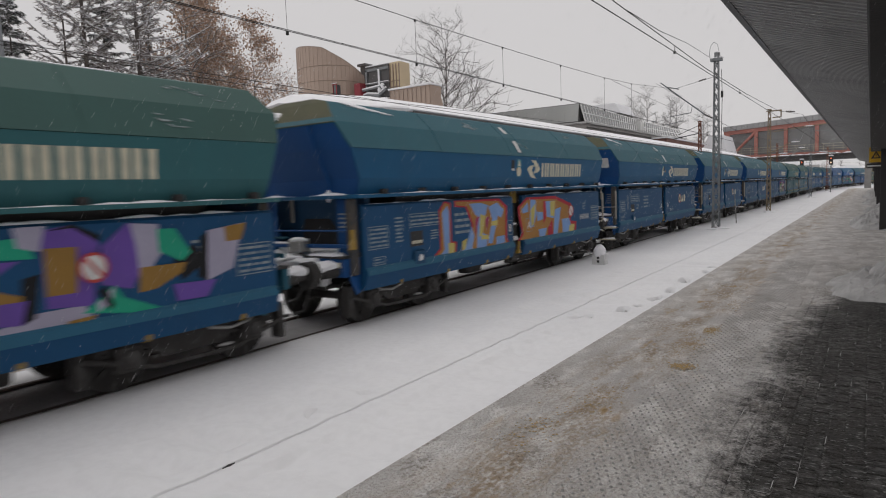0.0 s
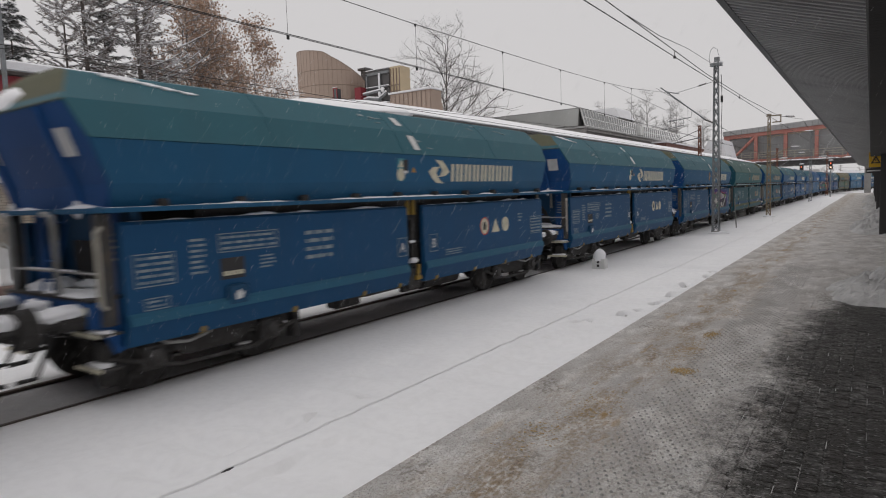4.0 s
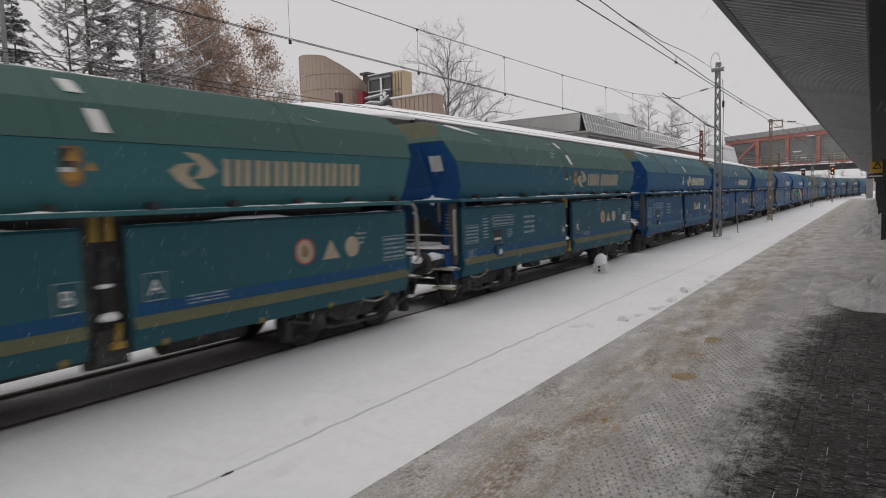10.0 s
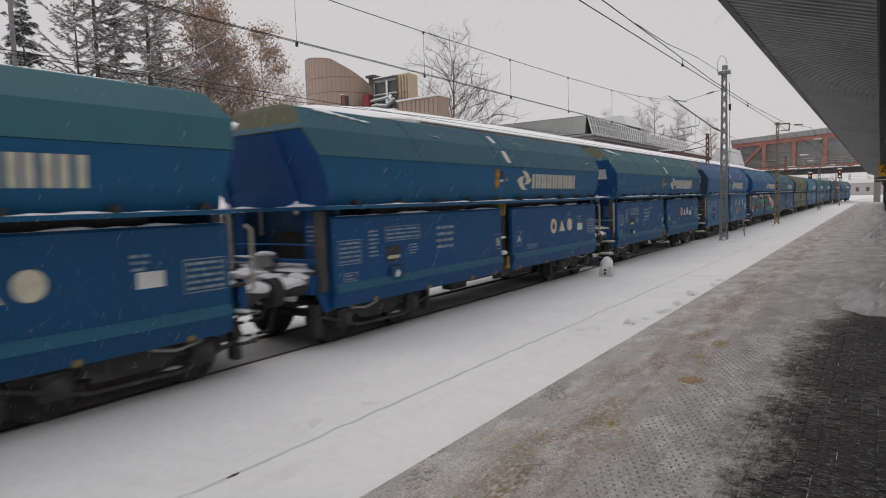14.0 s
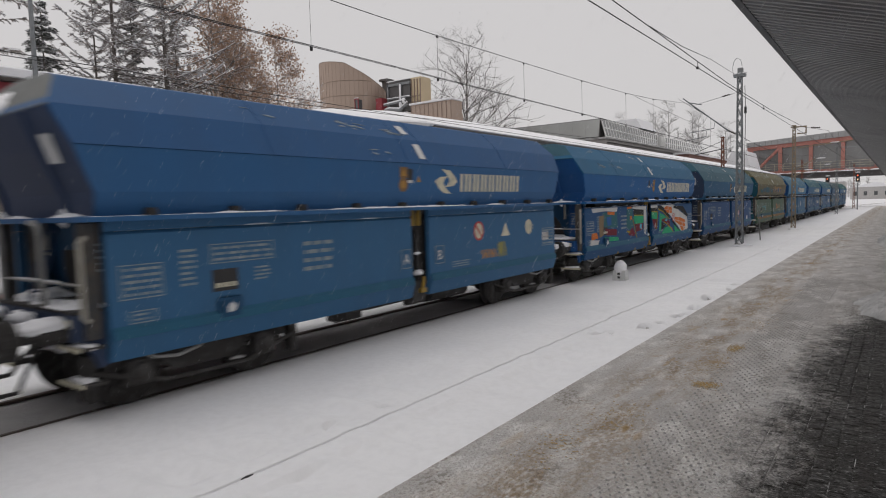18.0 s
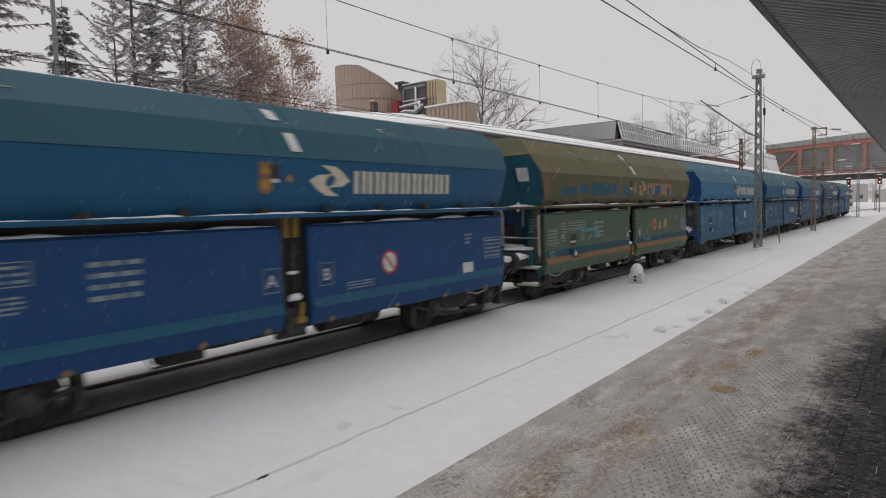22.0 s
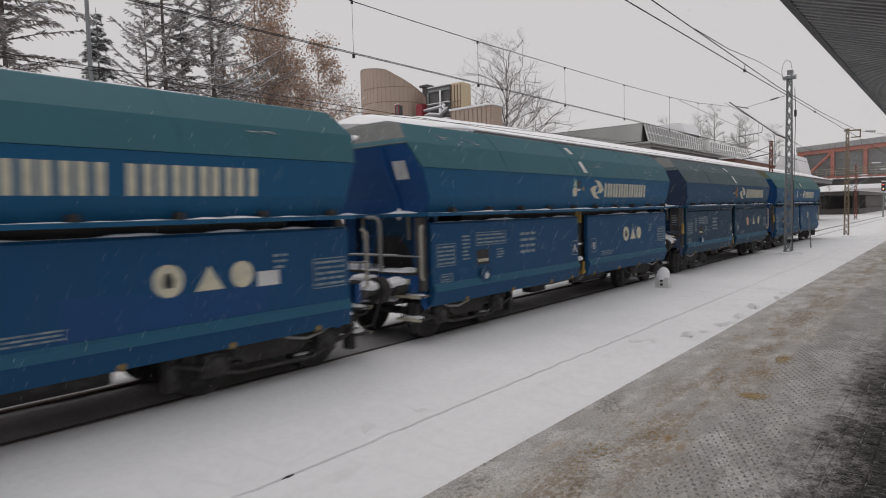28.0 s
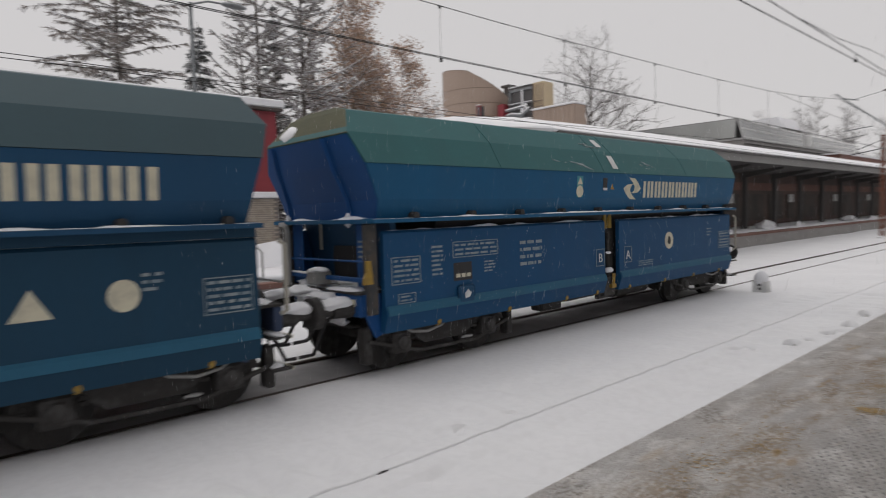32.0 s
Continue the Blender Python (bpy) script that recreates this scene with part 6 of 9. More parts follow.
def strip_shape(y0, y1):
    return lambda bm: prism(bm, [(1.30, 1.06), (1.345, 1.02), (1.362, 0.92), (1.30, 0.92)], y0 + 0.02, y1 - 0.02)


def shape_on_side(bm, pts, z_to_x, lift=0.004, turn=1):
    """A thin plate with a (y, z) outline lying on the wagon's side."""
    a = [bm.verts.new((z_to_x(z) + lift, y * 0.953, z)) for y, z in pts]
    b = [bm.verts.new((z_to_x(z) + lift - 0.004, y * 0.953, z)) for y, z in pts]
    k = len(pts)
    try:
        bm.faces.new(a)
    except ValueError:
        return
    for i in range(k):
        bm.faces.new((a[i], b[i], b[(i + 1) % k], a[(i + 1) % k]))


def rect(bm, y0, y1, z0, z1, zx, lift=0.004):
    shape_on_side(bm, [(y0, z0), (y1, z0), (y1, z1), (y0, z1)], zx, lift)


def ring_rect(bm, y0, y1, z0, z1, w, zx, lift=0.004):
    rect(bm, y0, y1, z0, z0 + w, zx, lift)
    rect(bm, y0, y1, z1 - w, z1, zx, lift)
    rect(bm, y0, y0 + w, z0 + w, z1 - w, zx, lift)
    rect(bm, y1 - w, y1, z0 + w, z1 - w, zx, lift)


def disc(bm, y, z, r, zx, lift=0.004, n=20):
    shape_on_side(bm, [(y + r * math.cos(2 * math.pi * i / n), z + r * math.sin(2 * math.pi * i / n)) for i in range(n)], zx, lift)


# along each wagon: lettering from and to, emblem from and to, the signs on the door, the label beside the hatch
MARKS = {
    0: (1.06, 3.54, 0.29, 1.0, (2.36,), -1.2), 1: (1.55, 4.49, 0.52, 1.46, (2.2, 3.23, 4.08), 0.09), 2: (1.04, 3.76, 0.24, 1.02, (2.61, 3.09, 3.5), -0.55),
    3: (1.1, 4.0, 0.2, 1.0, (2.78, 3.31, 3.77), -0.5), 4: (1.05, 4.02, 0.10, 0.95, (2.36,), -0.09), 5: (1.12, 3.52, 0.18, 1.04, (2.04, 2.59, 3.17), 0.05),
    6: (1.14, 3.66, 0.24, 1.08, (2.03,), -0.52), 7: (1.73, 4.82, 0.66, 1.61, (2.81,), 0.15), 8: (1.21, 3.63, 0.37, 1.15, (2.02, 3.14, 4.24), -0.55),
    9: (1.29, 3.99, 0.47, 1.27, (2.57, 3.1, 3.56), -0.57), 10: (1.18, 3.86, 0.39, 1.15, (2.61, 3.15, 3.67), -0.54), 11: (1.12, 3.82, 0.25, 1.05, (2.23, 2.73, 3.18), -0.48),
    12: (1.24, 3.94, 0.39, 1.15, (2.74, 3.27, 3.79), 0.27), 13: (1.58, 4.29, 0.80, 1.53, (3.07, 3.64, 4.14), -0.31), 14: (1.49, 4.26, 0.59, 1.4, (2.68,), -0.47),
    15: (1.08, 3.78, 0.30, 1.04, (2.72, 3.21, 3.62), -0.51), 16: (1.15, 3.83, 0.36, 1.12, (2.62, 3.13, 3.6), -0.5), 17: (1.18, 3.85, 0.39, 1.16, (2.66, 3.12, 3.55), -0.51),
    18: (1.21, 3.92, 0.38, 1.15, (3.28,), -0.05), 19: (1.15, 3.83, 0.36, 1.12, (3.0,), -0.5),
}
DOOR_X = lambda z: 1.2985
HOP_X = lambda z: side_x(z)


def emblem_shape(w):
    """A plain two-leaf shape, each leaf bent round the other."""
    def build(bm):
        z0, h = 2.585, 0.47
        leaf = ((0.28, 1.0), (0.62, 0.97), (0.82, 0.78), (1.0, 0.5), (0.8, 0.32), (0.45, 0.28), (0.58, 0.40), (0.64, 0.58), (0.5, 0.8))
        for turn in (False, True):
            shape_on_side(bm, [((1 - u if turn else u) * w - w / 2, z0 + (1 - v if turn else v) * h) for u, v in leaf], HOP_X)
    return build


def letter_block_shape(w, h):
    """Two plain upright bars, of a letter's size."""
    def build(bm):
        for a in (-0.5, 0.14):
            rect(bm, a * w, (a + 0.36) * w, 2.625, 2.625 + h, HOP_X)
    return build


def lettering(parent, y0, y1, gap_at=None, ink=None):
    """Plain bars of the lettering's size, a pair for each letter."""
    w = (y1 - y0) / (8.5 if gap_at else 8.0)
    y = y0
    for i in range(8):
        if gap_at == i:
            y += 0.5 * w
        fit("lettering_bar", "lettering_bar_%.3f" % w, ink or CREAM, letter_block_shape(w * 0.88, 0.36), parent, (0, y + w / 2, 0))
        y += w


def data_block(y0, y1, z0, z1, lines, seed, frame=False):
    """Unreadable stencilled lines as bars."""
    def build(bm):
        rnd = random.Random(seed)
        h = (z1 - z0) / lines
        for i in range(lines):
            z = z1 - (i + 0.75) * h
            y = y0 + 0.03
            while y < y1 - 0.05:
                w = min(rnd.uniform(0.05, 0.22), y1 - 0.02 - y)
                rect(bm, y, y + w, z, z + h * 0.45, DOOR_X)
                y += w + rnd.uniform(0.025, 0.06)
        if frame:
            ring_rect(bm, y0 - 0.02, y1 + 0.02, z0 - 0.02, z1 + 0.02, 0.012, DOOR_X)
    return build


FONT_MESH = {}


def letter_mesh(ch, material):
    """A capital letter as a thin mesh standing on the wagon's side."""
    if ch not in FONT_MESH:
        cu = bpy.data.curves.new("letter", "FONT")
        cu.body, cu.size, cu.extrude, cu.align_x = ch, 0.26, 0.002, "CENTER"
        ob = new("letter", cu)
        dg = bpy.context.evaluated_depsgraph_get()
        me = bpy.data.meshes.new_from_object(ob.evaluated_get(dg))
        bpy.data.objects.remove(ob)
        me.transform(Matrix(((0, 0, 1, 0), (1, 0, 0, 0), (0, 1, 0, 0), (0, 0, 0, 1))))
        me.materials.clear()
        me.materials.append(material)
        FONT_MESH[ch] = me
    return FONT_MESH[ch]


def wheelset_shape(bm):
    tube(bm, (-1.05, 0, 0), (1.05, 0, 0), 0.08, None, 8)
    for s in (-1, 1):
        tube(bm, (s * 0.66, 0, 0), (s * 0.70, 0, 0), 0.485, None, 24)
        tube(bm, (s * 0.70, 0, 0), (s * 0.80, 0, 0), 0.46, None, 24)
        tube(bm, (s * 0.80, 0, 0), (s * 0.83, 0, 0), 0.16, 0.13, 12)
        for k in range(4):
            a = k * math.pi / 2
            tube(bm, (s * 0.80, 0.29 * math.cos(a), 0.29 * math.sin(a)), (s * 0.815, 0.29 * math.cos(a), 0.29 * math.sin(a)), 0.05, None, 6)


def side_frame_shape(bm):
    prof = [(-1.35, 0.50), (-1.30, 0.66), (-0.95, 0.74), (-0.35, 0.66), (0.35, 0.66), (0.95, 0.74), (1.30, 0.66), (1.35, 0.50), (1.05, 0.50), (0.70, 0.56), (0.42, 0.36), (-0.42, 0.36), (-0.70, 0.56), (-1.05, 0.50)]
    a = [bm.verts.new((0.94, y, z)) for y, z in prof]
    b = [bm.verts.new((1.06, y, z)) for y, z in prof]
    bm.faces.new(a[::-1])
    bm.faces.new(b)
    for i in range(len(prof)):
        j = (i + 1) % len(prof)
        bm.faces.new((a[i], a[j], b[j], b[i]))
    bmesh.ops.recalc_face_normals(bm, faces=bm.faces)


def axle_box_shape(bm):
    box(bm, 0.93, 1.16, -0.17, 0.17, -0.17, 0.17, 0.03)
    tube(bm, (1.16, 0, 0), (1.20, 0, 0), 0.12, 0.10, 10)


def build_bogie(parent, y, wheelsets):
    b = new("bogie")
    b.parent, b.location = parent, (0, y, 0)
    for s in (1, -1):
        ob = fit("side_frame", "side_frame", RUNNING_GEAR, side_frame_shape, b)
        ob.location.x = 0 if s > 0 else -2.0
        for dy in (-0.925, 0.925):
            ax = fit("axle_box", "axle_box", RUNNING_GEAR, axle_box_shape, b, (0, dy, 0.46))
            if s < 0:
                ax.rotation_euler = (0, 0, math.pi)
            for ds in (-0.27, 0.27):
                fit("spring", "spring", RUNNING_GEAR, lambda bm: [tube(bm, (0, 0, k * 0.06), (0, 0, 0.045 + k * 0.06), 0.078, 0.066, 8) for k in range(4)], b, (s * 1.02, dy + ds, 0.46))
    fit("bolster", "bolster", RUNNING_GEAR, lambda bm: box(bm, -1.05, 1.05, -0.3, 0.3, 0.5, 0.78, 0.03), b)
    fit("brake_rigging", "brake_rigging", RUNNING_GEAR, lambda bm: (pipe(bm, [(1.12, -1.5, 0.55), (1.14, -0.6, 0.28), (1.14, 0.6, 0.26), (1.12, 1.45, 0.5)], 0.03), box(bm, 0.9, 1.1, -1.55, -1.42, 0.2, 0.75, 0.02), box(bm, 0.9, 1.1, 1.42, 1.55, 0.2, 0.75, 0.02), pipe(bm, [(0.75, -0.4, 0.55), (0.75, 0.4, 0.55)], 0.05)), b)
    for i, (dy, z) in enumerate(((-1.1, 0.73), (0.1, 0.67), (1.0, 0.75), (0.5, 0.31))):
        fit("frost", "bogie_frost_%d" % i, TRACK_SNOW, lambda bm: lump(bm, 1.04, dy, z, 0.06, 0.13, 0.022, i), b, smooth=True)
    for dy in (-0.925, 0.925):
        w = fit("wheelset", "wheelset", RUNNING_GEAR, wheelset_shape, b, (0, dy, 0.46))
        wheelsets.append(w)
    return b


# wagons whose railed deck leads; the others lead with their plain end
LEAD_DECK = (2, 5, 6, 7, 8, 9, 12, 15, 16, 17, 19)


END_GRIME = mat("grimy_end_frame_paint", (0.062, 0.060, 0.060), 0.75, second=(0.10, 0.085, 0.068), amount=0.8, scale=3.5, fine=25, bump=0.12, grime=(0.03, 0.04, 0.055), grime_amount=0.5, spec=0.25)


def end_gear(parent, s, n):
    """Headstock, buffers, coupling and snow at one end (s = -1 front, 1 rear), with a railed deck and steps or with the plain brake end."""
    deck = (n in LEAD_DECK) == (s < 0)
    key = ("front" if s < 0 else "rear") + ("_deck" if deck else "_plain")
    g = 5.35 if s < 0 else 5.05
    panel = (5.62 if deck else 5.80) if s < 0 else 5.42
    y = lambda v: s * v
    blue = PAINT[SCHEMES[n][3]]
    put = lambda name, shape, material, build, label="", smooth=False, at=None, under=None: fit(name, shape + "_" + key, material, build, under or parent, at, label, smooth)
    put("headstock", "headstock", blue, lambda bm: box(bm, -1.12, 1.12, y(5.9), y(6.03), 0.92, 1.25, 0.02))
    put("end_deck", "end_deck", RUNNING_GEAR, lambda bm: box(bm, -1.12, 1.12, y(5.2), y(6.04), 1.25, 1.285))
    put("deck_snow", "deck_snow", SNOW_CLEAN, lambda bm: snow_strip(bm, -1.1, 1.1, y(6.04), y(5.55), 1.283, 0.06, 3, across=True, cover=0.3), "snow lying on the end deck", True)
    for side in (1, -1):
        put("end_post", "end_post_%d" % side, END_GRIME, lambda bm: box(bm, side * 1.10, side * 1.235, y(5.78 if s < 0 else 5.44), y(5.95 if s < 0 else 5.61), 0.95, 2.28, 0.015))
        put("corner_panel", "corner_panel_%d" % side, END_GRIME if n in (1, 4, 8) else blue, lambda bm: box(bm, side * 0.78, side * 1.10, y(panel), y(panel + 0.03), 1.286, 2.28, 0.01))
        put("gusset", "gusset_%d" % side, blue, lambda bm: prism_y(bm, [(y(g + 0.45), 0.60), (y(g + 0.63), 0.98), (y(g + 0.63), 1.25), (y(g + 0.1), 1.25), (y(g), 0.75)], side * 1.12, side * 1.16))
        if deck:
            put("grab_bar", "grab_bar_%d" % side, TAN_BAR, lambda bm: pipe(bm, [(side * 1.26, y(5.93), 1.17), (side * 1.29, y(6.0), 1.22), (side * 1.29, y(6.0), 2.06), (side * 1.26, y(5.93), 2.12)], 0.03), "pale grab bar")
            for k, z in enumerate((0.47, 0.88)):
                st = put("end_step", "end_step_%d%d" % (side, k), RUNNING_GEAR, lambda bm: box(bm, side * 0.70, side * 1.29, y(5.78), y(6.05), z - 0.03, z))
                put("step_edge", "step_edge_%d%d" % (side, k), CREAM, lambda bm: box(bm, side * 0.70, side * 1.295, y(6.051), y(6.065), z - 0.04, z + 0.005), "pale painted step edge", under=st)
                put("step_snow", "step_snow_%d%d" % (side, k), SNOW_CLEAN, lambda bm: lump(bm, side * 1.02, y(5.92), z, 0.25, 0.10, 0.045, k, 0.5, 2), smooth=True, under=st)
            put("step_hanger", "step_hanger_%d" % side, RUNNING_GEAR, lambda bm: pipe(bm, [(side * 0.76, y(5.9), 1.2), (side * 0.76, y(5.98), 0.9), (side * 0.78, y(5.98), 0.46)], 0.018))
        buf = put("buffer", "buffer", RUNNING_GEAR, lambda bm: (tube(bm, (0, y(6.03), 0), (0, y(6.34), 0), 0.13, 0.115, 12), tube(bm, (0, y(6.34), 0), (0, y(6.56), 0), 0.075, None, 10)), at=(side * 0.87, 0, 1.04))
        put("buffer_head", "buffer_head", RUNNING_GEAR, lambda bm: tube(bm, (0, y(6.56), 0), (0, y(6.635), 0), 0.23, 0.22, 18), under=buf)
        put("snow", "buffer_snow", SNOW_CLEAN, lambda bm: lump(bm, 0, y(6.3), 0.10, 0.15, 0.32, 0.10, 2, 0.4, 3), smooth=True, under=buf)
    put("coupling", "coupling", RUNNING_GEAR, lambda bm: (pipe(bm, [(0, y(6.05), 1.0), (0, y(6.3), 0.94), (0.03, y(6.5), 0.78), (0, y(6.62), 0.84)], 0.05), tube(bm, (-0.16, y(6.34), 0.92), (0.16, y(6.34), 0.92), 0.045)))
    for k, (x, dip) in enumerate(((0.42, 0.36), (-0.42, 0.42), (0.25, 0.55))):
        put("brake_hose", "brake_hose_%d" % k, BLACK, lambda bm: pipe(bm, [(x, y(6.03), 0.92), (x + 0.02, y(6.2), 0.78), (x + 0.02, y(6.4), dip), (x - 0.04, y(6.6), dip - 0.02)], 0.028))
    # sloping inner wall with a black plate painting an arched opening's dark, and the ribs of the end wall
    # navy instead of the end colour paints the recess in shade
    put("inner_wall", "inner_wall", PAINT["navy"], lambda bm: prism_y(bm, [(s * 5.53, 2.28), (s * 5.30, 1.2), (s * 5.2, 1.2), (s * 5.43, 2.28)], -1.2, 1.2))
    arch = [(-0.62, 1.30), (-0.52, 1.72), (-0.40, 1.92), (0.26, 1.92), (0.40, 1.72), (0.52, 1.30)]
    put("opening", "opening", BLACK, lambda bm: face_plate(bm, [(x, y(5.312 + 0.224 * (z - 1.2)), z) for x, z in arch], y(0.012)), "black arched plate painted as an opening in the sloping end wall")
    if s > 0:
        put("frost", "wall_frost", FROST, lambda bm: face_plate(bm, [(x, y(5.312 + 0.224 * (z - 1.2)), z) for x, z in ((-1.0, 1.35), (-0.8, 1.5), (-0.85, 1.9), (-0.75, 2.2), (-0.95, 2.25), (-1.05, 1.8))], y(0.010)))
    tagged(put("stencil", "end_stencil", FAINT_MARK, lambda bm: [box(bm, 0.84, 1.0 + 0.03 * (k % 3), y(panel + 0.032), y(panel + 0.035), 2.0 - 0.075 * k, 2.03 - 0.075 * k) for k in range(5)]), kind="stuff")
    for x in (0.58, -1.03):
        put("end_rib", "end_rib_%g" % x, blue, lambda bm: end_rib_shape(bm, x, s))
        put("snow", "rib_snow_%g" % x, SNOW_CLEAN, lambda bm: lump(bm, x * 1.12, end_at(s, 2.335) + s * 0.07, 2.335, 0.05, 0.05, 0.13, 2, 0.4, 2), smooth=True)
    for k, x in enumerate((0.62, -0.62)):
        put("strut", "end_strut_%d" % k, TAN_BAR, lambda bm: box(bm, x - 0.03, x + 0.03, y(5.56), y(5.60), 1.85, 2.28, 0.008))
    if deck:
        for k, x in enumerate((-0.95, 0.28)):
            put("handrail", "handrail_%d" % k, GREY_TUBE, lambda bm: pipe(bm, [(x, y(6.0), 1.28), (x, y(6.0), 2.14), (x - 0.04, y(6.0), 2.24), (x - 0.13, y(6.0), 2.285), (x - 0.36, y(5.96), 2.29)], 0.038, 8), "bent grey handrail")
        put("brake_pipe", "cross_pipe", GREY_TUBE, lambda bm: pipe(bm, [(-1.1, y(5.98), 1.58), (1.24, y(5.98), 1.58)], 0.016))
        put("snow", "pipe_snow", SNOW_CLEAN, lambda bm: lump(bm, 0.1, y(5.98), 1.6, 0.7, 0.02, 0.012, 5, 0.4, 2), smooth=True)
        put("ladder", "ladder", blue, lambda bm: (tube(bm, (-0.42, y(5.9), 1.28), (-0.42, y(5.62), 2.33), 0.02), tube(bm, (-0.12, y(5.9), 1.28), (-0.12, y(5.62), 2.33), 0.02), [tube(bm, (-0.42, y(5.86 - 0.07 * k), 1.42 + 0.25 * k), (-0.12, y(5.86 - 0.07 * k), 1.42 + 0.25 * k), 0.014) for k in range(4)]))
    else:
        put("handrail", "far_handrail", GREY_TUBE, lambda bm: pipe(bm, [(-0.95, y(6.0), 1.24), (-0.95, y(6.0), 2.14), (-0.99, y(6.0), 2.24), (-1.08, y(6.0), 2.285), (-1.24, y(5.96), 2.29)], 0.042, 8), "bent grey handrail")
        put("rail", "upper_rail", blue, lambda bm: tube(bm, (-1.2, y(5.93), 1.72), (1.2, y(5.93), 1.73), 0.016, None, 8))
        put("rail", "lower_rail", blue, lambda bm: box(bm, -1.15, 1.15, y(5.9), y(5.95), 1.42, 1.49, 0.01))
        put("snow", "rail_snow", SNOW_CLEAN, lambda bm: lump(bm, -0.55, y(5.925), 1.495, 0.45, 0.03, 0.025, 5, 0.5, 3), smooth=True)
        put("brake_box", "end_box", GREY_TUBE, lambda bm: box(bm, -0.22, 0.10, y(5.84), y(6.10), 1.34, 1.55, 0.02))
        put("snow", "box_snow", SNOW_CLEAN, lambda bm: lump(bm, -0.06, y(5.97), 1.56, 0.19, 0.15, 0.05, 6, 0.3, 3), smooth=True)
        if n in (0, 1, 18):
            put("lever", "brake_lever", YELLOW, lambda bm: prism_y(bm, [(y(5.90), 1.41), (y(6.06), 1.41), (y(6.05), 1.50), (y(6.0), 1.58), (y(6.0), 1.75), (y(5.93), 1.75)], 1.238, 1.29), "worn yellow brake lever")
    put("data_plate", "data_plate", CREAM, lambda bm: box(bm, 0.9, 1.02, y(6.032), y(6.038), 1.08, 1.18))
    put("brake_reservoir", "reservoir", PALE_TANK, lambda bm: tube(bm, (-0.95, y(5.55), 1.0), (0.35, y(5.55), 1.0), 0.17, None, 12), "pale air reservoir crusted with snow")
    put("truss", "end_truss", RUNNING_GEAR, lambda bm: (pipe(bm, [(1.0, y(5.3), 0.62), (0.6, y(5.8), 0.72), (-0.9, y(5.95), 0.75)], 0.03), pipe(bm, [(1.1, y(5.7), 0.85), (0.2, y(5.6), 0.62), (-1.0, y(5.6), 0.6)], 0.025)))
    heaps = [(-0.5, 5.80, 1.13, 0.42, 0.12, 0.12), (0.15, 5.72, 1.16, 0.3, 0.12, 0.09), (0.35, 5.9, 0.78, 0.28, 0.07, 0.05), (-0.35, 6.08, 1.02, 0.2, 0.12, 0.1), (0.05, 5.45, 1.33, 0.5, 0.1, 0.06), (0.5, 6.12, 0.98, 0.12, 0.14, 0.07), (-0.7, 5.65, 0.66, 0.35, 0.1, 0.07), (-0.65, 5.6, 1.30, 0.42, 0.3, 0.10), (0.75, 5.72, 1.29, 0.26, 0.2, 0.06), (0.0, 6.15, 1.12, 0.35, 0.10, 0.10)]
    if not deck:
        heaps += [(0.25, 6.1, 1.16, 0.42, 0.16, 0.09), (-0.35, 6.1, 1.2, 0.45, 0.15, 0.10), (0.85, 6.06, 1.21, 0.22, 0.12, 0.06), (0.55, 6.07, 0.86, 0.2, 0.05, 0.06)]
    for k, (x, yy, z, rx, ry, rz) in enumerate(heaps):
        if (n + k) % 6:
            put("snow", "end_snow_%d" % k, SNOW_CLEAN, lambda bm: lump(bm, x, y(yy), z, rx, ry, rz, k + 11, 0.6, 3), "snow caught in the end frame", True)


def face_plate(bm, pts, thick):
    """A thin plate on a sloping wall, given by its corners."""
    a = [bm.verts.new(p) for p in pts]
    b = [bm.verts.new((p[0], p[1] - thick, p[2])) for p in pts]
    k = len(pts)
    bm.faces.new(a)
    for i in range(k):
        bm.faces.new((a[i], b[i], b[(i + 1) % k], a[(i + 1) % k]))
    bmesh.ops.recalc_face_normals(bm, faces=bm.faces)


def end_rib_shape(bm, x, s):
    """A channel rib up the end wall, splayed a little at the foot."""
    lines = []
    for z, xx in ((2.395, x * 1.12), (2.62, x * 1.08), (3.13, x), (3.53, x * 0.93)):
        yy = end_at(s, 3.58 if z > 3.5 else 2.335 if z < 2.5 else z) + s * 0.008
        lines.append([bm.verts.new(p) for p in ((xx - 0.055, yy, z), (xx - 0.035, yy + s * 0.06, z), (xx + 0.035, yy + s * 0.06, z), (xx + 0.055, yy, z))])
    for a, b in zip(lines, lines[1:]):
        for i in range(3):
            bm.faces.new((a[i], a[i + 1], b[i + 1], b[i]))
    bm.faces.new(lines[0])
    bm.faces.new(lines[-1])
    bmesh.ops.recalc_face_normals(bm, faces=bm.faces)


TAN_BAR = mat("pale_weathered_bar", (0.36, 0.34, 0.29), 0.6, second=(0.22, 0.2, 0.17), scale=6, bump=0.1)
PALE_TANK = mat("snow-crusted_tank", (0.42, 0.42, 0.42), 0.8, second=(0.12, 0.115, 0.11), amount=0.9, scale=3, fine=18, bump=0.4)


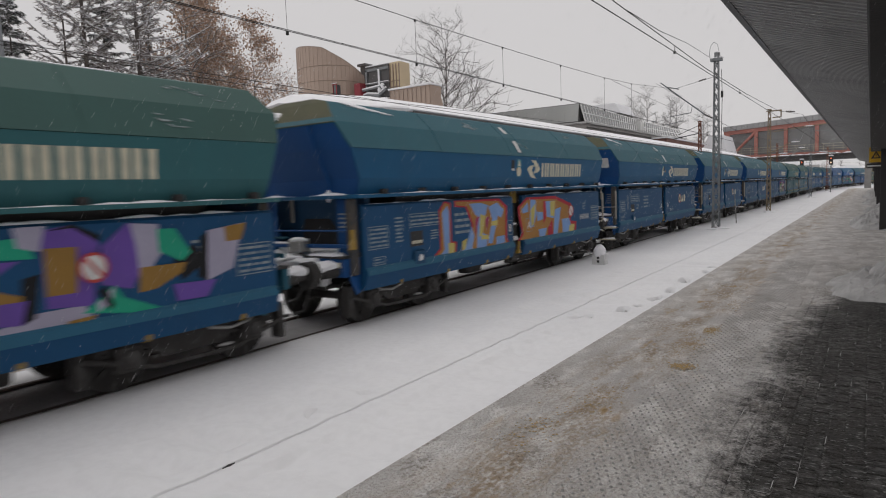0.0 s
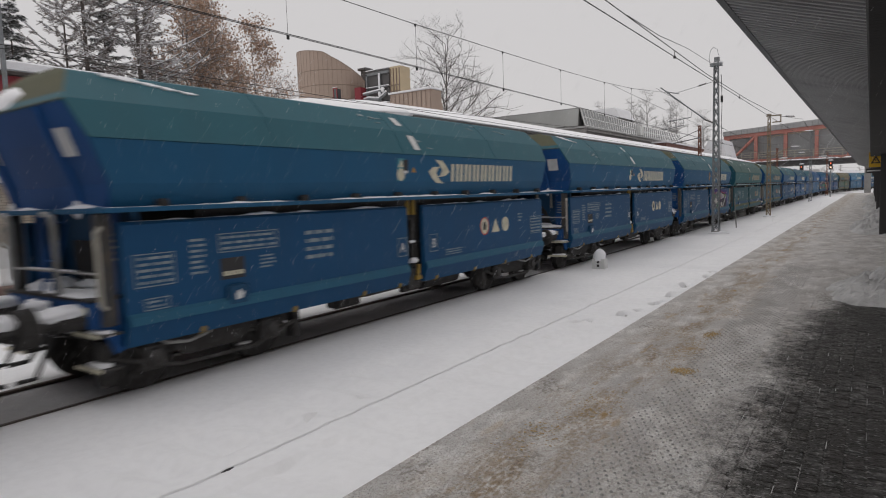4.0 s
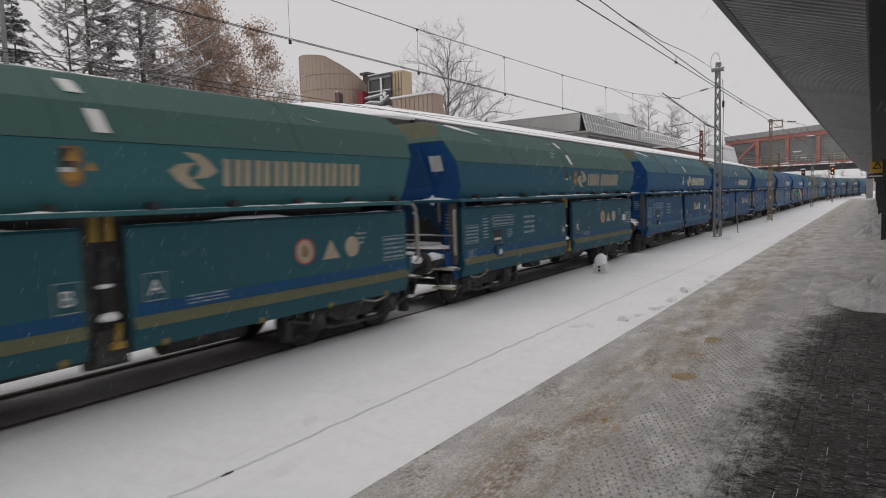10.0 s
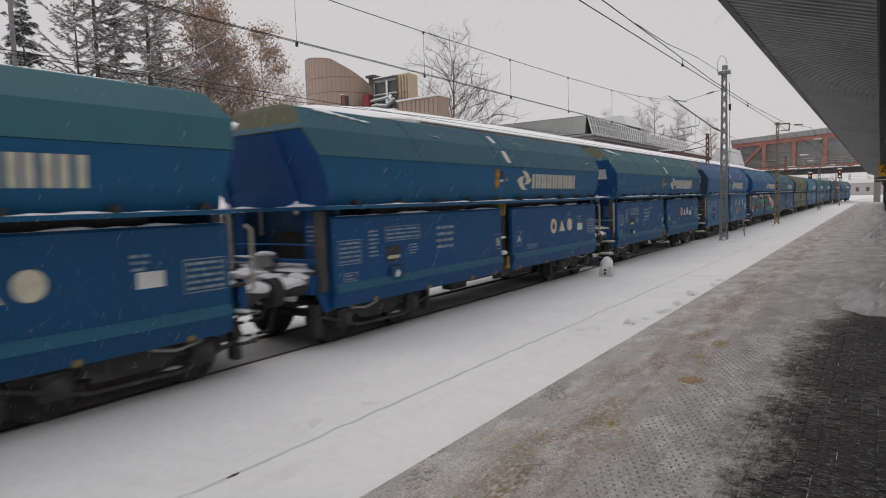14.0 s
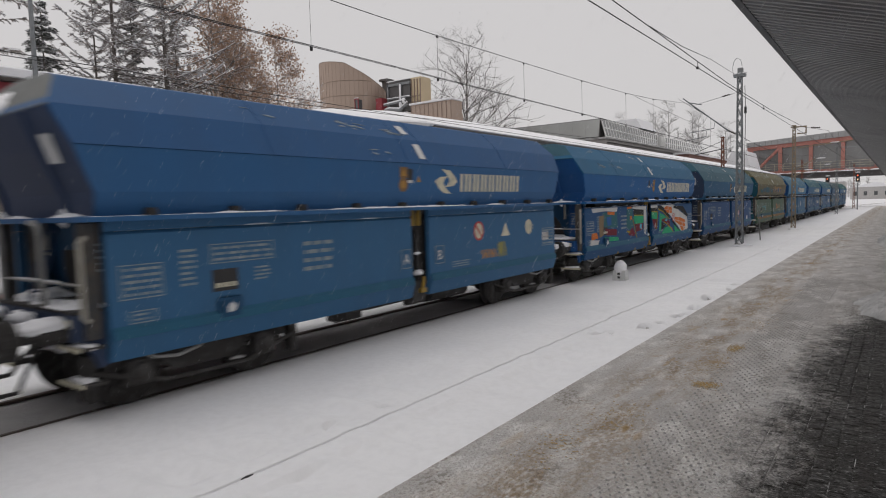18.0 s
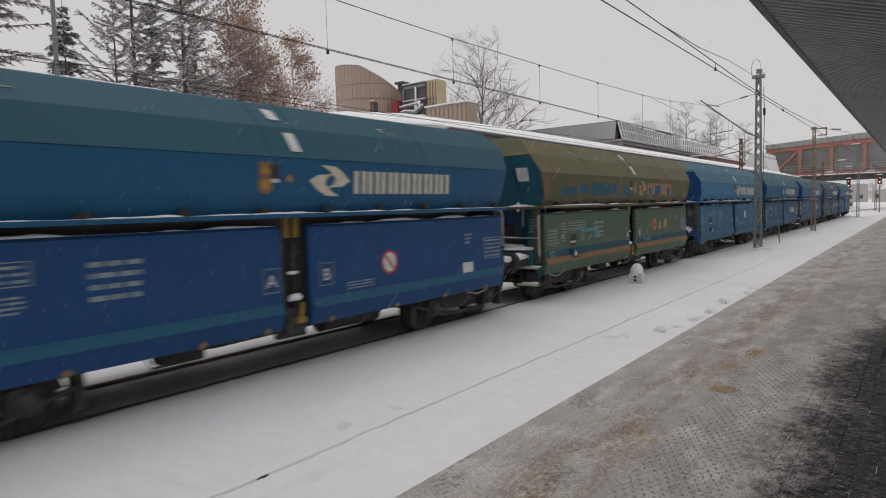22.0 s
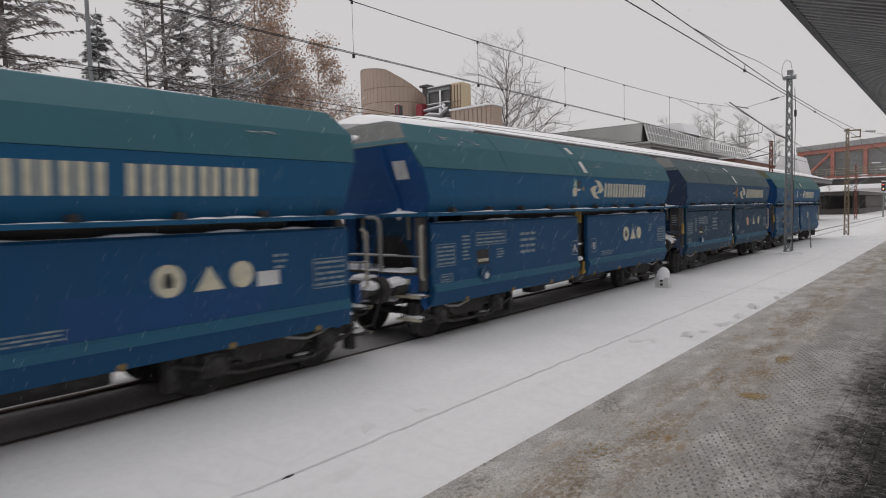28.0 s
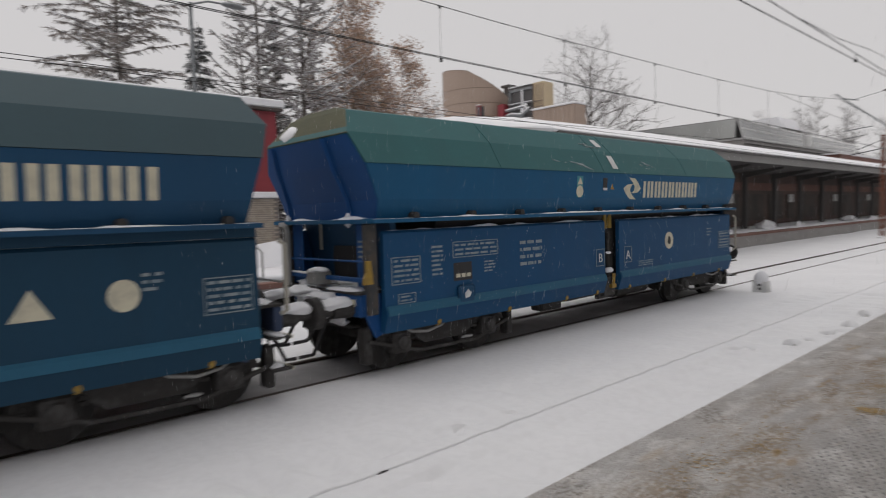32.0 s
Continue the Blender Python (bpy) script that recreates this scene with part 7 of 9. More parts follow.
def snow_strip(bm, x0, x1, y0, y1, z, tall, seed, across=False, cover=0.0, step=0.12):
    """One ribbon of snow along a ledge, uneven in height and width, thinning to nothing in places."""
    length = (x1 - x0) if across else (y1 - y0)
    k = max(4, int(abs(length) / step))
    rows = []
    for i in range(k + 1):
        u = i / k
        h = max(0.0, noise.noise(Vector((u * abs(length) * 1.3, seed * 9.7, 0))) + 0.55 * noise.noise(Vector((u * abs(length) * 4.1, seed * 3.1, 5))) + 0.12 + cover)
        h = min(1.0, h * 1.7) * min(1.0, 6 * u, 6 * (1 - u))
        w = 0.5 * (0.25 + 0.75 * min(1, h * 1.6)) * abs((y1 - y0) if across else (x1 - x0))
        line = []
        for v, up in ((-1, -0.003), (-0.6, 0.75), (0.1, 1.0), (0.7, 0.7), (1, -0.003)):
            zz = z + (tall * h * up if up > 0 else up)
            if across:
                line.append(bm.verts.new((x0 + length * u, (y0 + y1) / 2 + v * w, zz)))
            else:
                line.append(bm.verts.new(((x0 + x1) / 2 + v * w, y0 + length * u, zz)))
        rows.append(line)
    for a, b in zip(rows, rows[1:]):
        for j in range(4):
            bm.faces.new((a[j], a[j + 1], b[j + 1], b[j]))
    bmesh.ops.recalc_face_normals(bm, faces=bm.faces)


def prism_y(bm, outline, x0, x1):
    """Extrudes a (y, z) outline along x."""
    a = [bm.verts.new((x0, y, z)) for y, z in outline]
    b = [bm.verts.new((x1, y, z)) for y, z in outline]
    k = len(outline)
    bm.faces.new(a)
    bm.faces.new(b[::-1])
    for i in range(k):
        bm.faces.new((a[i], b[i], b[(i + 1) % k], a[(i + 1) % k]))
    bmesh.ops.recalc_face_normals(bm, faces=bm.faces)
    return bm


def ledge_snow_shape(seed):
    return lambda bm: snow_strip(bm, 1.325, 1.462, -5.95, 5.6, 2.346, 0.028, seed + 1, cover=0.06)


def gap_snow_shape(seed, y0, y1):
    return lambda bm: snow_strip(bm, 1.21, 1.30, y0, y1, 2.172, 0.045, seed + 31, cover=-0.05)


def slope_patch(bm, y, u, lw, hw, rnd, lean=0.0, low=True, deep=0.006):
    """A ragged scrap of snow lying on one of the roof's slopes."""
    (xa, za), (xb, zb) = ((1.435, 3.135), (1.18, 3.585)) if low else ((1.18, 3.585), (0.80, 3.96))
    d = Vector((xb - xa, 0, zb - za)).normalized()
    nrm = Vector((d.z, 0, -d.x))
    mid = Vector((xa + (xb - xa) * u, y, za + (zb - za) * u))
    pts = []
    for k in range(11):
        a = 2 * math.pi * k / 11
        rr = rnd.uniform(0.35, 1.25)
        along = math.cos(a) * lw * rr
        pts.append(mid + Vector((0, along, 0)) + d * (math.sin(a) * hw * rr + lean * along))
    top = [bm.verts.new(p + nrm * (0.005 + deep)) for p in pts]
    bottom = [bm.verts.new(p - nrm * 0.006) for p in pts]
    bm.faces.new(top)
    for k in range(11):
        bm.faces.new((top[k], bottom[k], bottom[(k + 1) % 11], top[(k + 1) % 11]))


def roof_snow_shape(seed):
    """A drift of thin snow caught on the roof, broken into scraps."""
    def build(bm):
        rnd = random.Random(seed)
        y, low, u = rnd.uniform(-5.2, 5.0), rnd.random() < 0.3, rnd.uniform(0.25, 0.8)
        size = rnd.uniform(0.15, 0.55)
        for k in range(rnd.randint(3, 8)):
            f = rnd.uniform(-1, 1)
            slope_patch(bm, y + f * size, min(0.93, max(0.07, u - 0.35 * f * size + rnd.gauss(0, 0.09))), rnd.uniform(0.02, 0.16) * (0.6 + size), rnd.uniform(0.005, 0.016), rnd, rnd.uniform(-0.35, 0.05), low)
    return build


def edge_snow_shape(bm, seed):
    """A wedge of snow along the top edge behind the leading end."""
    rnd = random.Random(seed)
    for k in range(5):
        slope_patch(bm, -5.35 + 0.22 * k, 0.93 - 0.07 * k, 0.26 - 0.03 * k, 0.05 - 0.008 * k, rnd, -0.12, False, 0.014)


# snow on the leading hood end: half its width and where it lies across
HOOD_SNOW = {0: (0.22, -0.63), 1: (0.66, -0.50), 2: (0.28, -0.45), 4: (0.40, -0.60), 5: (0.52, -0.6), 8: (0.5, -0.6), 10: (0.2, -0.7), 11: (0.40, -0.35), 12: (0.48, -0.6), 13: (0.32, -0.45), 14: (0.30, -0.5), 16: (0.52, -0.6), 18: (0.36, -0.55)}


def hood_snow_shape(bm, x, half, seed):
    """Snow lodged on the slope of the hood end, with a ragged rim."""
    mid = Vector((x, -6.055, 3.74))
    up = Vector((0, 0.24, 0.38)).normalized()
    out = Vector((0, -up.z, up.y))
    made = bmesh.ops.create_icosphere(bm, subdivisions=3, radius=1)["verts"]
    for v in made:
        k = 1 + 0.45 * noise.noise(v.co * 1.6 + Vector((seed * 7.1, 3.3, 0))) + 0.2 * noise.noise(v.co * 4 + Vector((seed, 0, 0)))
        v.co = mid + Vector((v.co.x * half * k, 0, 0)) + up * (v.co.y * (0.22 if half > 0.45 else 0.16) * k) + out * (v.co.z * 0.06)


HOOD_GRIME = {
    "olive": mat("grimy_olive_hood_end", (0.115, 0.115, 0.075), 0.8, second=(0.075, 0.085, 0.065), scale=2.5, fine=18, bump=0.15, grime=(0.16, 0.14, 0.10), spec=0.2),
    "pale": mat("frosted_grey_hood_end", (0.19, 0.195, 0.19), 0.85, second=(0.10, 0.115, 0.12), scale=2.5, fine=18, bump=0.15, grime=(0.30, 0.30, 0.30), spec=0.2),
    "blue": mat("dull_blue_hood_end", (0.045, 0.11, 0.15), 0.8, second=(0.035, 0.075, 0.10), scale=2.5, fine=18, bump=0.15, spec=0.2),
}
FROST = mat("thin_frosty_snow", (0.42, 0.45, 0.46), 0.9, second=(0.22, 0.28, 0.30), amount=0.9, scale=9, fine=50, bump=0.2, spec=0.2)


DAUB = {"purple": (0.06, 0.04, 0.16), "dusk": (0.05, 0.03, 0.07), "cream": (0.46, 0.45, 0.41), "green": (0.03, 0.22, 0.04), "tan": (0.22, 0.155, 0.09), "black": (0.013, 0.013, 0.015),
        "red": (0.40, 0.03, 0.05), "amber": (0.36, 0.18, 0.05), "sky": (0.20, 0.33, 0.60), "pink": (0.32, 0.05, 0.12), "lemon": (0.52, 0.44, 0.14), "teal": (0.03, 0.13, 0.15), "orange": (0.60, 0.16, 0.03),
        "maroon": (0.16, 0.015, 0.03), "white": (0.55, 0.55, 0.54), "mint": (0.02, 0.36, 0.17), "cyan": (0.10, 0.40, 0.55), "yellow": (0.36, 0.26, 0.02), "blue": (0.02, 0.11, 0.33),
        "lilac": (0.36, 0.34, 0.44), "violet": (0.14, 0.075, 0.33), "ochre": (0.28, 0.16, 0.04), "green2": (0.02, 0.32, 0.20)}
SPRAY = {}


def daub(parent, layer, colour, *corners):
    """One sprayed patch, given by its corners along and up the door."""
    if colour not in SPRAY:
        c = DAUB[colour]
        SPRAY[colour] = mat("spray_paint", c, 0.65, second=tuple(v * 0.75 + 0.008 for v in c), scale=2.5, fine=15, bump=0.03, spec=0.2)
    bm = bmesh.new()
    shape_on_side(bm, corners, DOOR_X, 0.005 + 0.00055 * layer)
    part("spray_shape", bm, SPRAY[colour], parent)


def graffiti_angular(w):
    """Flat spray-painted shapes on the doors."""
    daub(w, 0, "purple", (0.57, 2.12), (2.41, 2.14), (5.36, 2), (5.33, 1.4), (4.99, 1.05), (2.03, 1.05), (0.54, 1.17))
    daub(w, 1, "dusk", (0.57, 1.59), (1.98, 1.56), (4.75, 1.49), (4.99, 1.05), (2.02, 1.05), (0.5, 1.11))
    daub(w, 2, "cream", (1.49, 1.79), (2.01, 1.98), (2.27, 1.93), (2.07, 1.46), (1.95, 1.15), (1.74, 1.05), (1.25, 1.05), (1.62, 1.12), (1.68, 1.34))
    daub(w, 3, "green", (0.92, 1.87), (1.63, 1.84), (1.45, 1.51), (1.16, 1.45))
    daub(w, 4, "green", (2.01, 1.3), (2.36, 1.43), (2.38, 1.05), (1.97, 1.05))
    daub(w, 5, "green", (2.27, 1.91), (2.6, 1.94), (2.59, 1.71), (2.3, 1.67))
    daub(w, 6, "tan", (1.58, 1.81), (1.95, 1.82), (1.89, 1.63), (1.52, 1.63))
    daub(w, 7, "tan", (2.52, 1.45), (2.95, 1.45), (2.92, 1.05), (2.45, 1.22))
    daub(w, 8, "cream", (1.74, 1.58), (2.36, 1.43), (2.56, 1.35), (1.77, 1.33))
    daub(w, 9, "cream", (1.12, 1.51), (1.51, 1.51), (1.37, 1.31), (1.15, 1.27))
    daub(w, 10, "cream", (3.14, 1.92), (3.49, 1.9), (3.5, 1.54), (3.23, 1.54))
    daub(w, 11, "tan", (4.04, 1.82), (4.56, 1.81), (4.42, 1.62), (3.96, 1.62))
    daub(w, 12, "cream", (3.67, 1.84), (4.04, 1.83), (4.28, 1.63), (3.77, 1.56))
    daub(w, 13, "green", (4.6, 1.8), (4.95, 1.78), (4.48, 1.54))
    daub(w, 14, "black", (3.71, 1.54), (4.35, 1.57), (3.87, 1.26), (3.63, 1.32))
    daub(w, 15, "cream", (4.95, 1.77), (5.09, 1.76), (3.92, 1.05), (3.68, 1.08))
    daub(w, 16, "black", (4.13, 1.21), (4.75, 1.49), (5.02, 1.31), (4.45, 1.09))
    daub(w, 17, "cream", (3.22, 1.35), (3.69, 1.35), (3.68, 1.13), (3.21, 1.16))
    daub(w, 18, "tan", (3.38, 1.12), (3.93, 1.09), (3.91, 1.05), (3.42, 1.05))
    daub(w, 19, "cream", (2.65, 1.05), (3.32, 1.13), (3.19, 1.05), (2.85, 1.05))
    daub(w, 20, "green", (4.1, 1.05), (4.72, 1.05), (4.64, 1.05), (4.1, 1.05))
    daub(w, 21, "tan", (1.17, 1.05), (1.45, 1.05), (1.33, 1.05), (1.16, 1.05))
    daub(w, 22, "cream", (1.47, 1.05), (1.94, 1.05), (1.88, 1.05), (1.42, 1.05))
    daub(w, 23, "black", (0.68, 2.02), (0.99, 1.88), (1.95, 1.88), (1.95, 1.84), (0.98, 1.83))
    daub(w, 24, "red", (0.68, 2.07), (1.2, 1.92), (1.96, 1.95), (1.95, 1.9), (1.19, 1.89))
    daub(w, 25, "red", (3.1, 2.06), (3.73, 1.93), (4.57, 1.88), (4.57, 1.84), (3.73, 1.89))
    daub(w, 26, "black", (3.09, 2.01), (3.73, 1.88), (4.56, 1.82), (4.56, 1.79), (3.73, 1.84))


def graffiti_outlined(w):
    """Flat spray-painted shapes on the doors."""
    daub(w, 0, "red", (-3.59, 1.96), (-3.37, 2.14), (-3.13, 2.1), (-3.12, 1.29), (-2.93, 1.27), (-2.96, 1.05), (-3.8, 1.05), (-3.77, 1.08), (-3.58, 1.18))
    daub(w, 1, "amber", (-3.55, 1.92), (-3.36, 2.11), (-3.18, 2.06), (-3.18, 1.24), (-2.99, 1.22), (-3.01, 1.05), (-3.74, 1.05), (-3.73, 1.05), (-3.54, 1.16))
    daub(w, 2, "sky", (-3.47, 1.91), (-3.28, 2.04), (-3.2, 1.92), (-3.22, 1.05), (-3.56, 1.05), (-3.42, 1.15))
    daub(w, 3, "red", (-2.98, 2.14), (-2.07, 2.13), (-0.96, 2.13), (-0.56, 1.93), (-0.6, 1.17), (-0.51, 1.05), (-2.96, 1.05), (-2.79, 1.05), (-2.4, 1.25), (-2.28, 1.6), (-2.52, 1.98), (-2.98, 2.01))
    daub(w, 4, "amber", (-2.93, 2.12), (-2.08, 2.09), (-0.99, 2.07), (-0.66, 1.89), (-0.7, 1.18), (-0.6, 1.05), (-2.86, 1.05), (-2.73, 1.05), (-2.33, 1.22), (-2.2, 1.59), (-2.46, 2), (-2.92, 2.04))
    daub(w, 5, "sky", (-2.35, 2.05), (-1.9, 2.06), (-1.51, 1.99), (-1.68, 1.72), (-2.1, 1.79))
    daub(w, 6, "sky", (-1.49, 1.95), (-1.08, 2.04), (-0.74, 1.85), (-0.87, 1.67), (-1.05, 1.73), (-1.35, 1.09), (-1.56, 1.12), (-1.33, 1.67))
    daub(w, 7, "sky", (-2.3, 1.56), (-2.18, 1.34), (-2.3, 1.05), (-2.79, 1.05), (-2.51, 1.19))
    daub(w, 8, "sky", (-2.01, 1.8), (-1.7, 1.79), (-1.79, 1.37), (-1.56, 1.3), (-1.64, 1.05), (-2.08, 1.05))
    daub(w, 9, "sky", (-1.15, 1.24), (-0.73, 1.24), (-0.72, 1.07), (-1.16, 1.05))
    daub(w, 10, "pink", (-2.11, 1.72), (-1.92, 1.76), (-2.14, 1.34))
    daub(w, 11, "pink", (-1.68, 1.7), (-1.47, 1.73), (-1.61, 1.41))
    daub(w, 12, "lemon", (-1.89, 1.81), (-1.63, 1.74), (-1.84, 1.29), (-1.96, 1.31))
    daub(w, 13, "lemon", (-1.86, 1.33), (-1.51, 1.3), (-1.51, 1.21), (-1.87, 1.23))
    daub(w, 14, "lemon", (-1.39, 1.61), (-1.05, 1.63), (-1.1, 1.5), (-1.39, 1.51))
    daub(w, 15, "lemon", (-3.28, 1.27), (-3.03, 1.25), (-3.05, 1.05), (-3.27, 1.05))
    daub(w, 16, "lemon", (-2.71, 1.25), (-2.49, 1.31), (-2.6, 1.08), (-2.73, 1.06))
    daub(w, 17, "red", (-2.17, 1.05), (-1.79, 1.05), (-1.91, 1.05), (-2.24, 1.05))
    daub(w, 18, "red", (0.02, 1.88), (0.51, 2.11), (2.34, 2.1), (3.49, 1.86), (3.47, 1.35), (3.91, 1.31), (3.87, 1.05), (0.05, 1.05), (-0.01, 1.05), (0.21, 1.21), (0.03, 1.71))
    daub(w, 19, "amber", (0.1, 1.86), (0.54, 2.05), (2.29, 2.02), (3.33, 1.79), (3.31, 1.29), (3.76, 1.24), (3.74, 1.05), (0.14, 1.05), (0.08, 1.05), (0.31, 1.19), (0.13, 1.73))
    daub(w, 20, "sky", (0.22, 1.82), (0.57, 1.97), (0.6, 1.74), (0.26, 1.71))
    daub(w, 21, "sky", (0.73, 2.05), (1.05, 2.03), (1.1, 1.65), (0.9, 1.34), (0.67, 1.31))
    daub(w, 22, "sky", (1.11, 1.72), (1.52, 1.69), (1.5, 1.5), (1.15, 1.47))
    daub(w, 23, "sky", (1.69, 1.97), (2.26, 1.97), (2.22, 1.49), (1.75, 1.56))
    daub(w, 24, "sky", (2.32, 1.73), (2.73, 1.78), (2.47, 1.05), (2.17, 1.05))
    daub(w, 25, "sky", (1.21, 1.25), (1.74, 1.26), (1.62, 1.05), (1.27, 1.05))
    daub(w, 26, "sky", (2.79, 1.44), (3.34, 1.44), (3.54, 1.05), (2.86, 1.05))
    daub(w, 27, "red", (1.54, 1.98), (1.68, 1.98), (1.7, 1.52), (1.53, 1.39))
    daub(w, 28, "red", (1.82, 1.25), (2.11, 1.46), (2.15, 1.05), (1.79, 1.05))
    daub(w, 29, "lemon", (0.74, 1.79), (1.03, 1.93), (0.91, 1.4), (0.75, 1.35))
    daub(w, 30, "lemon", (1.98, 1.96), (2.3, 1.96), (2.26, 1.55), (1.99, 1.57))
    daub(w, 31, "lemon", (2.17, 1.05), (2.58, 1.05), (2.47, 1.05), (2.07, 1.05))
    daub(w, 32, "lemon", (3.33, 1.22), (3.72, 1.25), (3.65, 1.05), (3.31, 1.05))


def graffiti_brickwork(w):
    """Flat spray-painted shapes on the doors."""
    daub(w, 0, "white", (-5.5, 2.14), (-3.3, 2.14), (-3.4, 2.0), (-4.4, 2.04), (-5.4, 2.01))
    daub(w, 1, "teal", (-4.6, 2.0), (-3.4, 1.98), (-3.3, 1.5), (-4.5, 1.55))
    daub(w, 2, "tan", (-4.9, 1.9), (-4.5, 1.92), (-4.6, 1.3), (-4.9, 1.25))
    daub(w, 3, "orange", (-4.2, 2.02), (-3.6, 2.0), (-3.6, 1.9), (-4.2, 1.93))
    daub(w, 4, "orange", (-5.5, 1.4), (-5.1, 1.42), (-5.0, 1.25), (-5.5, 1.2))
    daub(w, 5, "maroon", (-4.4, 1.5), (-3.4, 1.45), (-3.4, 1.25), (-4.3, 1.3))
    daub(w, 6, "mint", (-4.5, 1.25), (-3.3, 1.2), (-3.2, 1.08), (-4.5, 1.1))
    daub(w, 7, "white", (-5.6, 1.22), (-4.9, 1.18), (-5.0, 1.06), (-5.6, 1.06))
    daub(w, 8, "blue", (-4.3, 1.85), (-3.9, 1.86), (-3.9, 1.6), (-4.2, 1.58))
    daub(w, 0, "teal", (-2.42, 2.04), (-1.88, 2.08), (-1.83, 1.47), (-2.14, 1.37), (-2.46, 1.45))
    daub(w, 1, "orange", (-2.42, 2.14), (-1.95, 2.14), (-1.95, 2.07), (-2.42, 2.07))
    daub(w, 2, "orange", (-2.14, 1.83), (-1.93, 1.83), (-1.94, 1.71), (-2.15, 1.71))
    daub(w, 3, "maroon", (-2.25, 1.3), (-1.89, 1.44), (-1.64, 1.25), (-1.65, 1.13), (-2.29, 1.2))
    daub(w, 4, "white", (-1.85, 2.14), (-0.44, 2.14), (-0.37, 1.73), (-0.45, 1.12), (-0.64, 1.19), (-0.69, 1.97), (-1.92, 2.08))
    daub(w, 5, "black", (-1.81, 2.05), (-0.66, 2.01), (-0.71, 1.82), (-1.75, 1.84))
    daub(w, 6, "mint", (-1.72, 1.85), (-0.72, 1.82), (-0.76, 1.54), (-1.62, 1.54), (-1.76, 1.72))
    daub(w, 7, "maroon", (-1.62, 1.54), (-0.76, 1.56), (-0.78, 1.33), (-1.52, 1.27))
    daub(w, 8, "cyan", (-1.11, 1.54), (-0.92, 1.52), (-0.93, 1.36), (-1.12, 1.37))
    daub(w, 9, "mint", (-1.42, 1.05), (-0.46, 1.05), (-0.42, 1.05), (-1.38, 1.05))
    daub(w, 10, "yellow", (-1.73, 1.86), (-0.72, 1.83), (-0.72, 1.8), (-1.73, 1.83))
    daub(w, 11, "yellow", (-1.88, 1.71), (-1.83, 1.7), (-1.65, 1.41), (-1.42, 1.05), (-1.48, 1.05), (-1.72, 1.42))
    daub(w, 12, "yellow", (-2.47, 1.36), (-2.14, 1.33), (-2.18, 1.26), (-2.47, 1.31))
    daub(w, 13, "white", (0.12, 2.14), (0.89, 2.14), (0.89, 2.04), (0.12, 2.05))
    daub(w, 14, "black", (0.13, 2.05), (0.89, 2.05), (0.88, 1.91), (0.16, 1.92))
    daub(w, 15, "mint", (0.19, 1.91), (0.93, 1.89), (0.82, 1.63), (0.2, 1.67))
    daub(w, 16, "white", (1.27, 2.14), (2.97, 2.14), (3.77, 1.9), (5.07, 1.59), (5.21, 1.11), (4.66, 1.05), (4.12, 1.05), (3.18, 1.47), (1.82, 2.02))
    daub(w, 17, "black", (0.91, 2.13), (1.41, 2.11), (2.44, 1.76), (2.43, 1.61), (1, 2.03))
    daub(w, 18, "black", (3.03, 2.08), (4.42, 2.05), (5.24, 1.66), (5.07, 1.59), (3.97, 1.91), (3.03, 1.99))
    daub(w, 19, "orange", (1.75, 2.02), (2.07, 2.1), (2.79, 2.03), (2.77, 1.8), (2.19, 1.83))
    daub(w, 20, "orange", (3.1, 1.64), (3.96, 1.61), (4.72, 1.48), (4.75, 1.21), (4.57, 1.05), (4.22, 1.05), (3.94, 1.28), (3.27, 1.46))
    daub(w, 21, "blue", (1.04, 1.95), (1.4, 1.8), (1.18, 1.22), (0.99, 1.2))
    daub(w, 22, "mint", (1.18, 1.85), (1.68, 1.76), (2.27, 1.6), (1.45, 1.61), (1.29, 1.16), (1.11, 1.19))
    daub(w, 23, "mint", (1.78, 1.26), (2.4, 1.31), (2.9, 1.05), (2.89, 1.05), (1.41, 1.05))
    daub(w, 24, "mint", (3, 1.43), (3.47, 1.26), (4.04, 1.05), (3.25, 1.05))
    daub(w, 25, "mint", (0.1, 1.05), (0.64, 1.05), (0.5, 1.05), (0.09, 1.05))
    daub(w, 26, "maroon", (1.37, 1.59), (1.95, 1.65), (2.5, 1.47), (2.5, 1.3), (1.44, 1.54))
    daub(w, 27, "maroon", (0.81, 1.05), (1.7, 1.05), (1.62, 1.05), (0.74, 1.05))
    daub(w, 28, "maroon", (0.26, 1.65), (0.82, 1.63), (0.8, 1.27), (0.52, 1.3))
    daub(w, 29, "black", (1.37, 1.52), (1.95, 1.35), (1.35, 1.2))
    daub(w, 30, "black", (2.62, 1.61), (3, 1.47), (3.88, 1.08), (3.9, 1.05), (3.08, 1.34))
    daub(w, 31, "yellow", (0.94, 2.03), (1.6, 1.9), (2.43, 1.6), (2.43, 1.56), (1.6, 1.86), (0.93, 1.99))
    daub(w, 32, "yellow", (0.19, 1.93), (0.94, 1.92), (0.8, 1.28), (0.75, 1.29), (0.88, 1.88), (0.19, 1.9))
    daub(w, 33, "yellow", (1.37, 1.56), (1.94, 1.46), (2.73, 1.23), (2.98, 1.05), (2.91, 1.05), (2.66, 1.19), (1.93, 1.42))
    daub(w, 34, "cyan", (1.87, 1.61), (2.1, 1.59), (2.09, 1.51), (1.87, 1.53))
    daub(w, 35, "cyan", (0.87, 1.05), (1.23, 1.05), (1.19, 1.05), (0.87, 1.05))
    daub(w, 36, "white", (1.82, 1.96), (2.76, 1.92), (2.76, 1.91), (1.82, 1.95))
    daub(w, 37, "white", (3.14, 1.55), (4.72, 1.36), (4.72, 1.34), (3.14, 1.53))
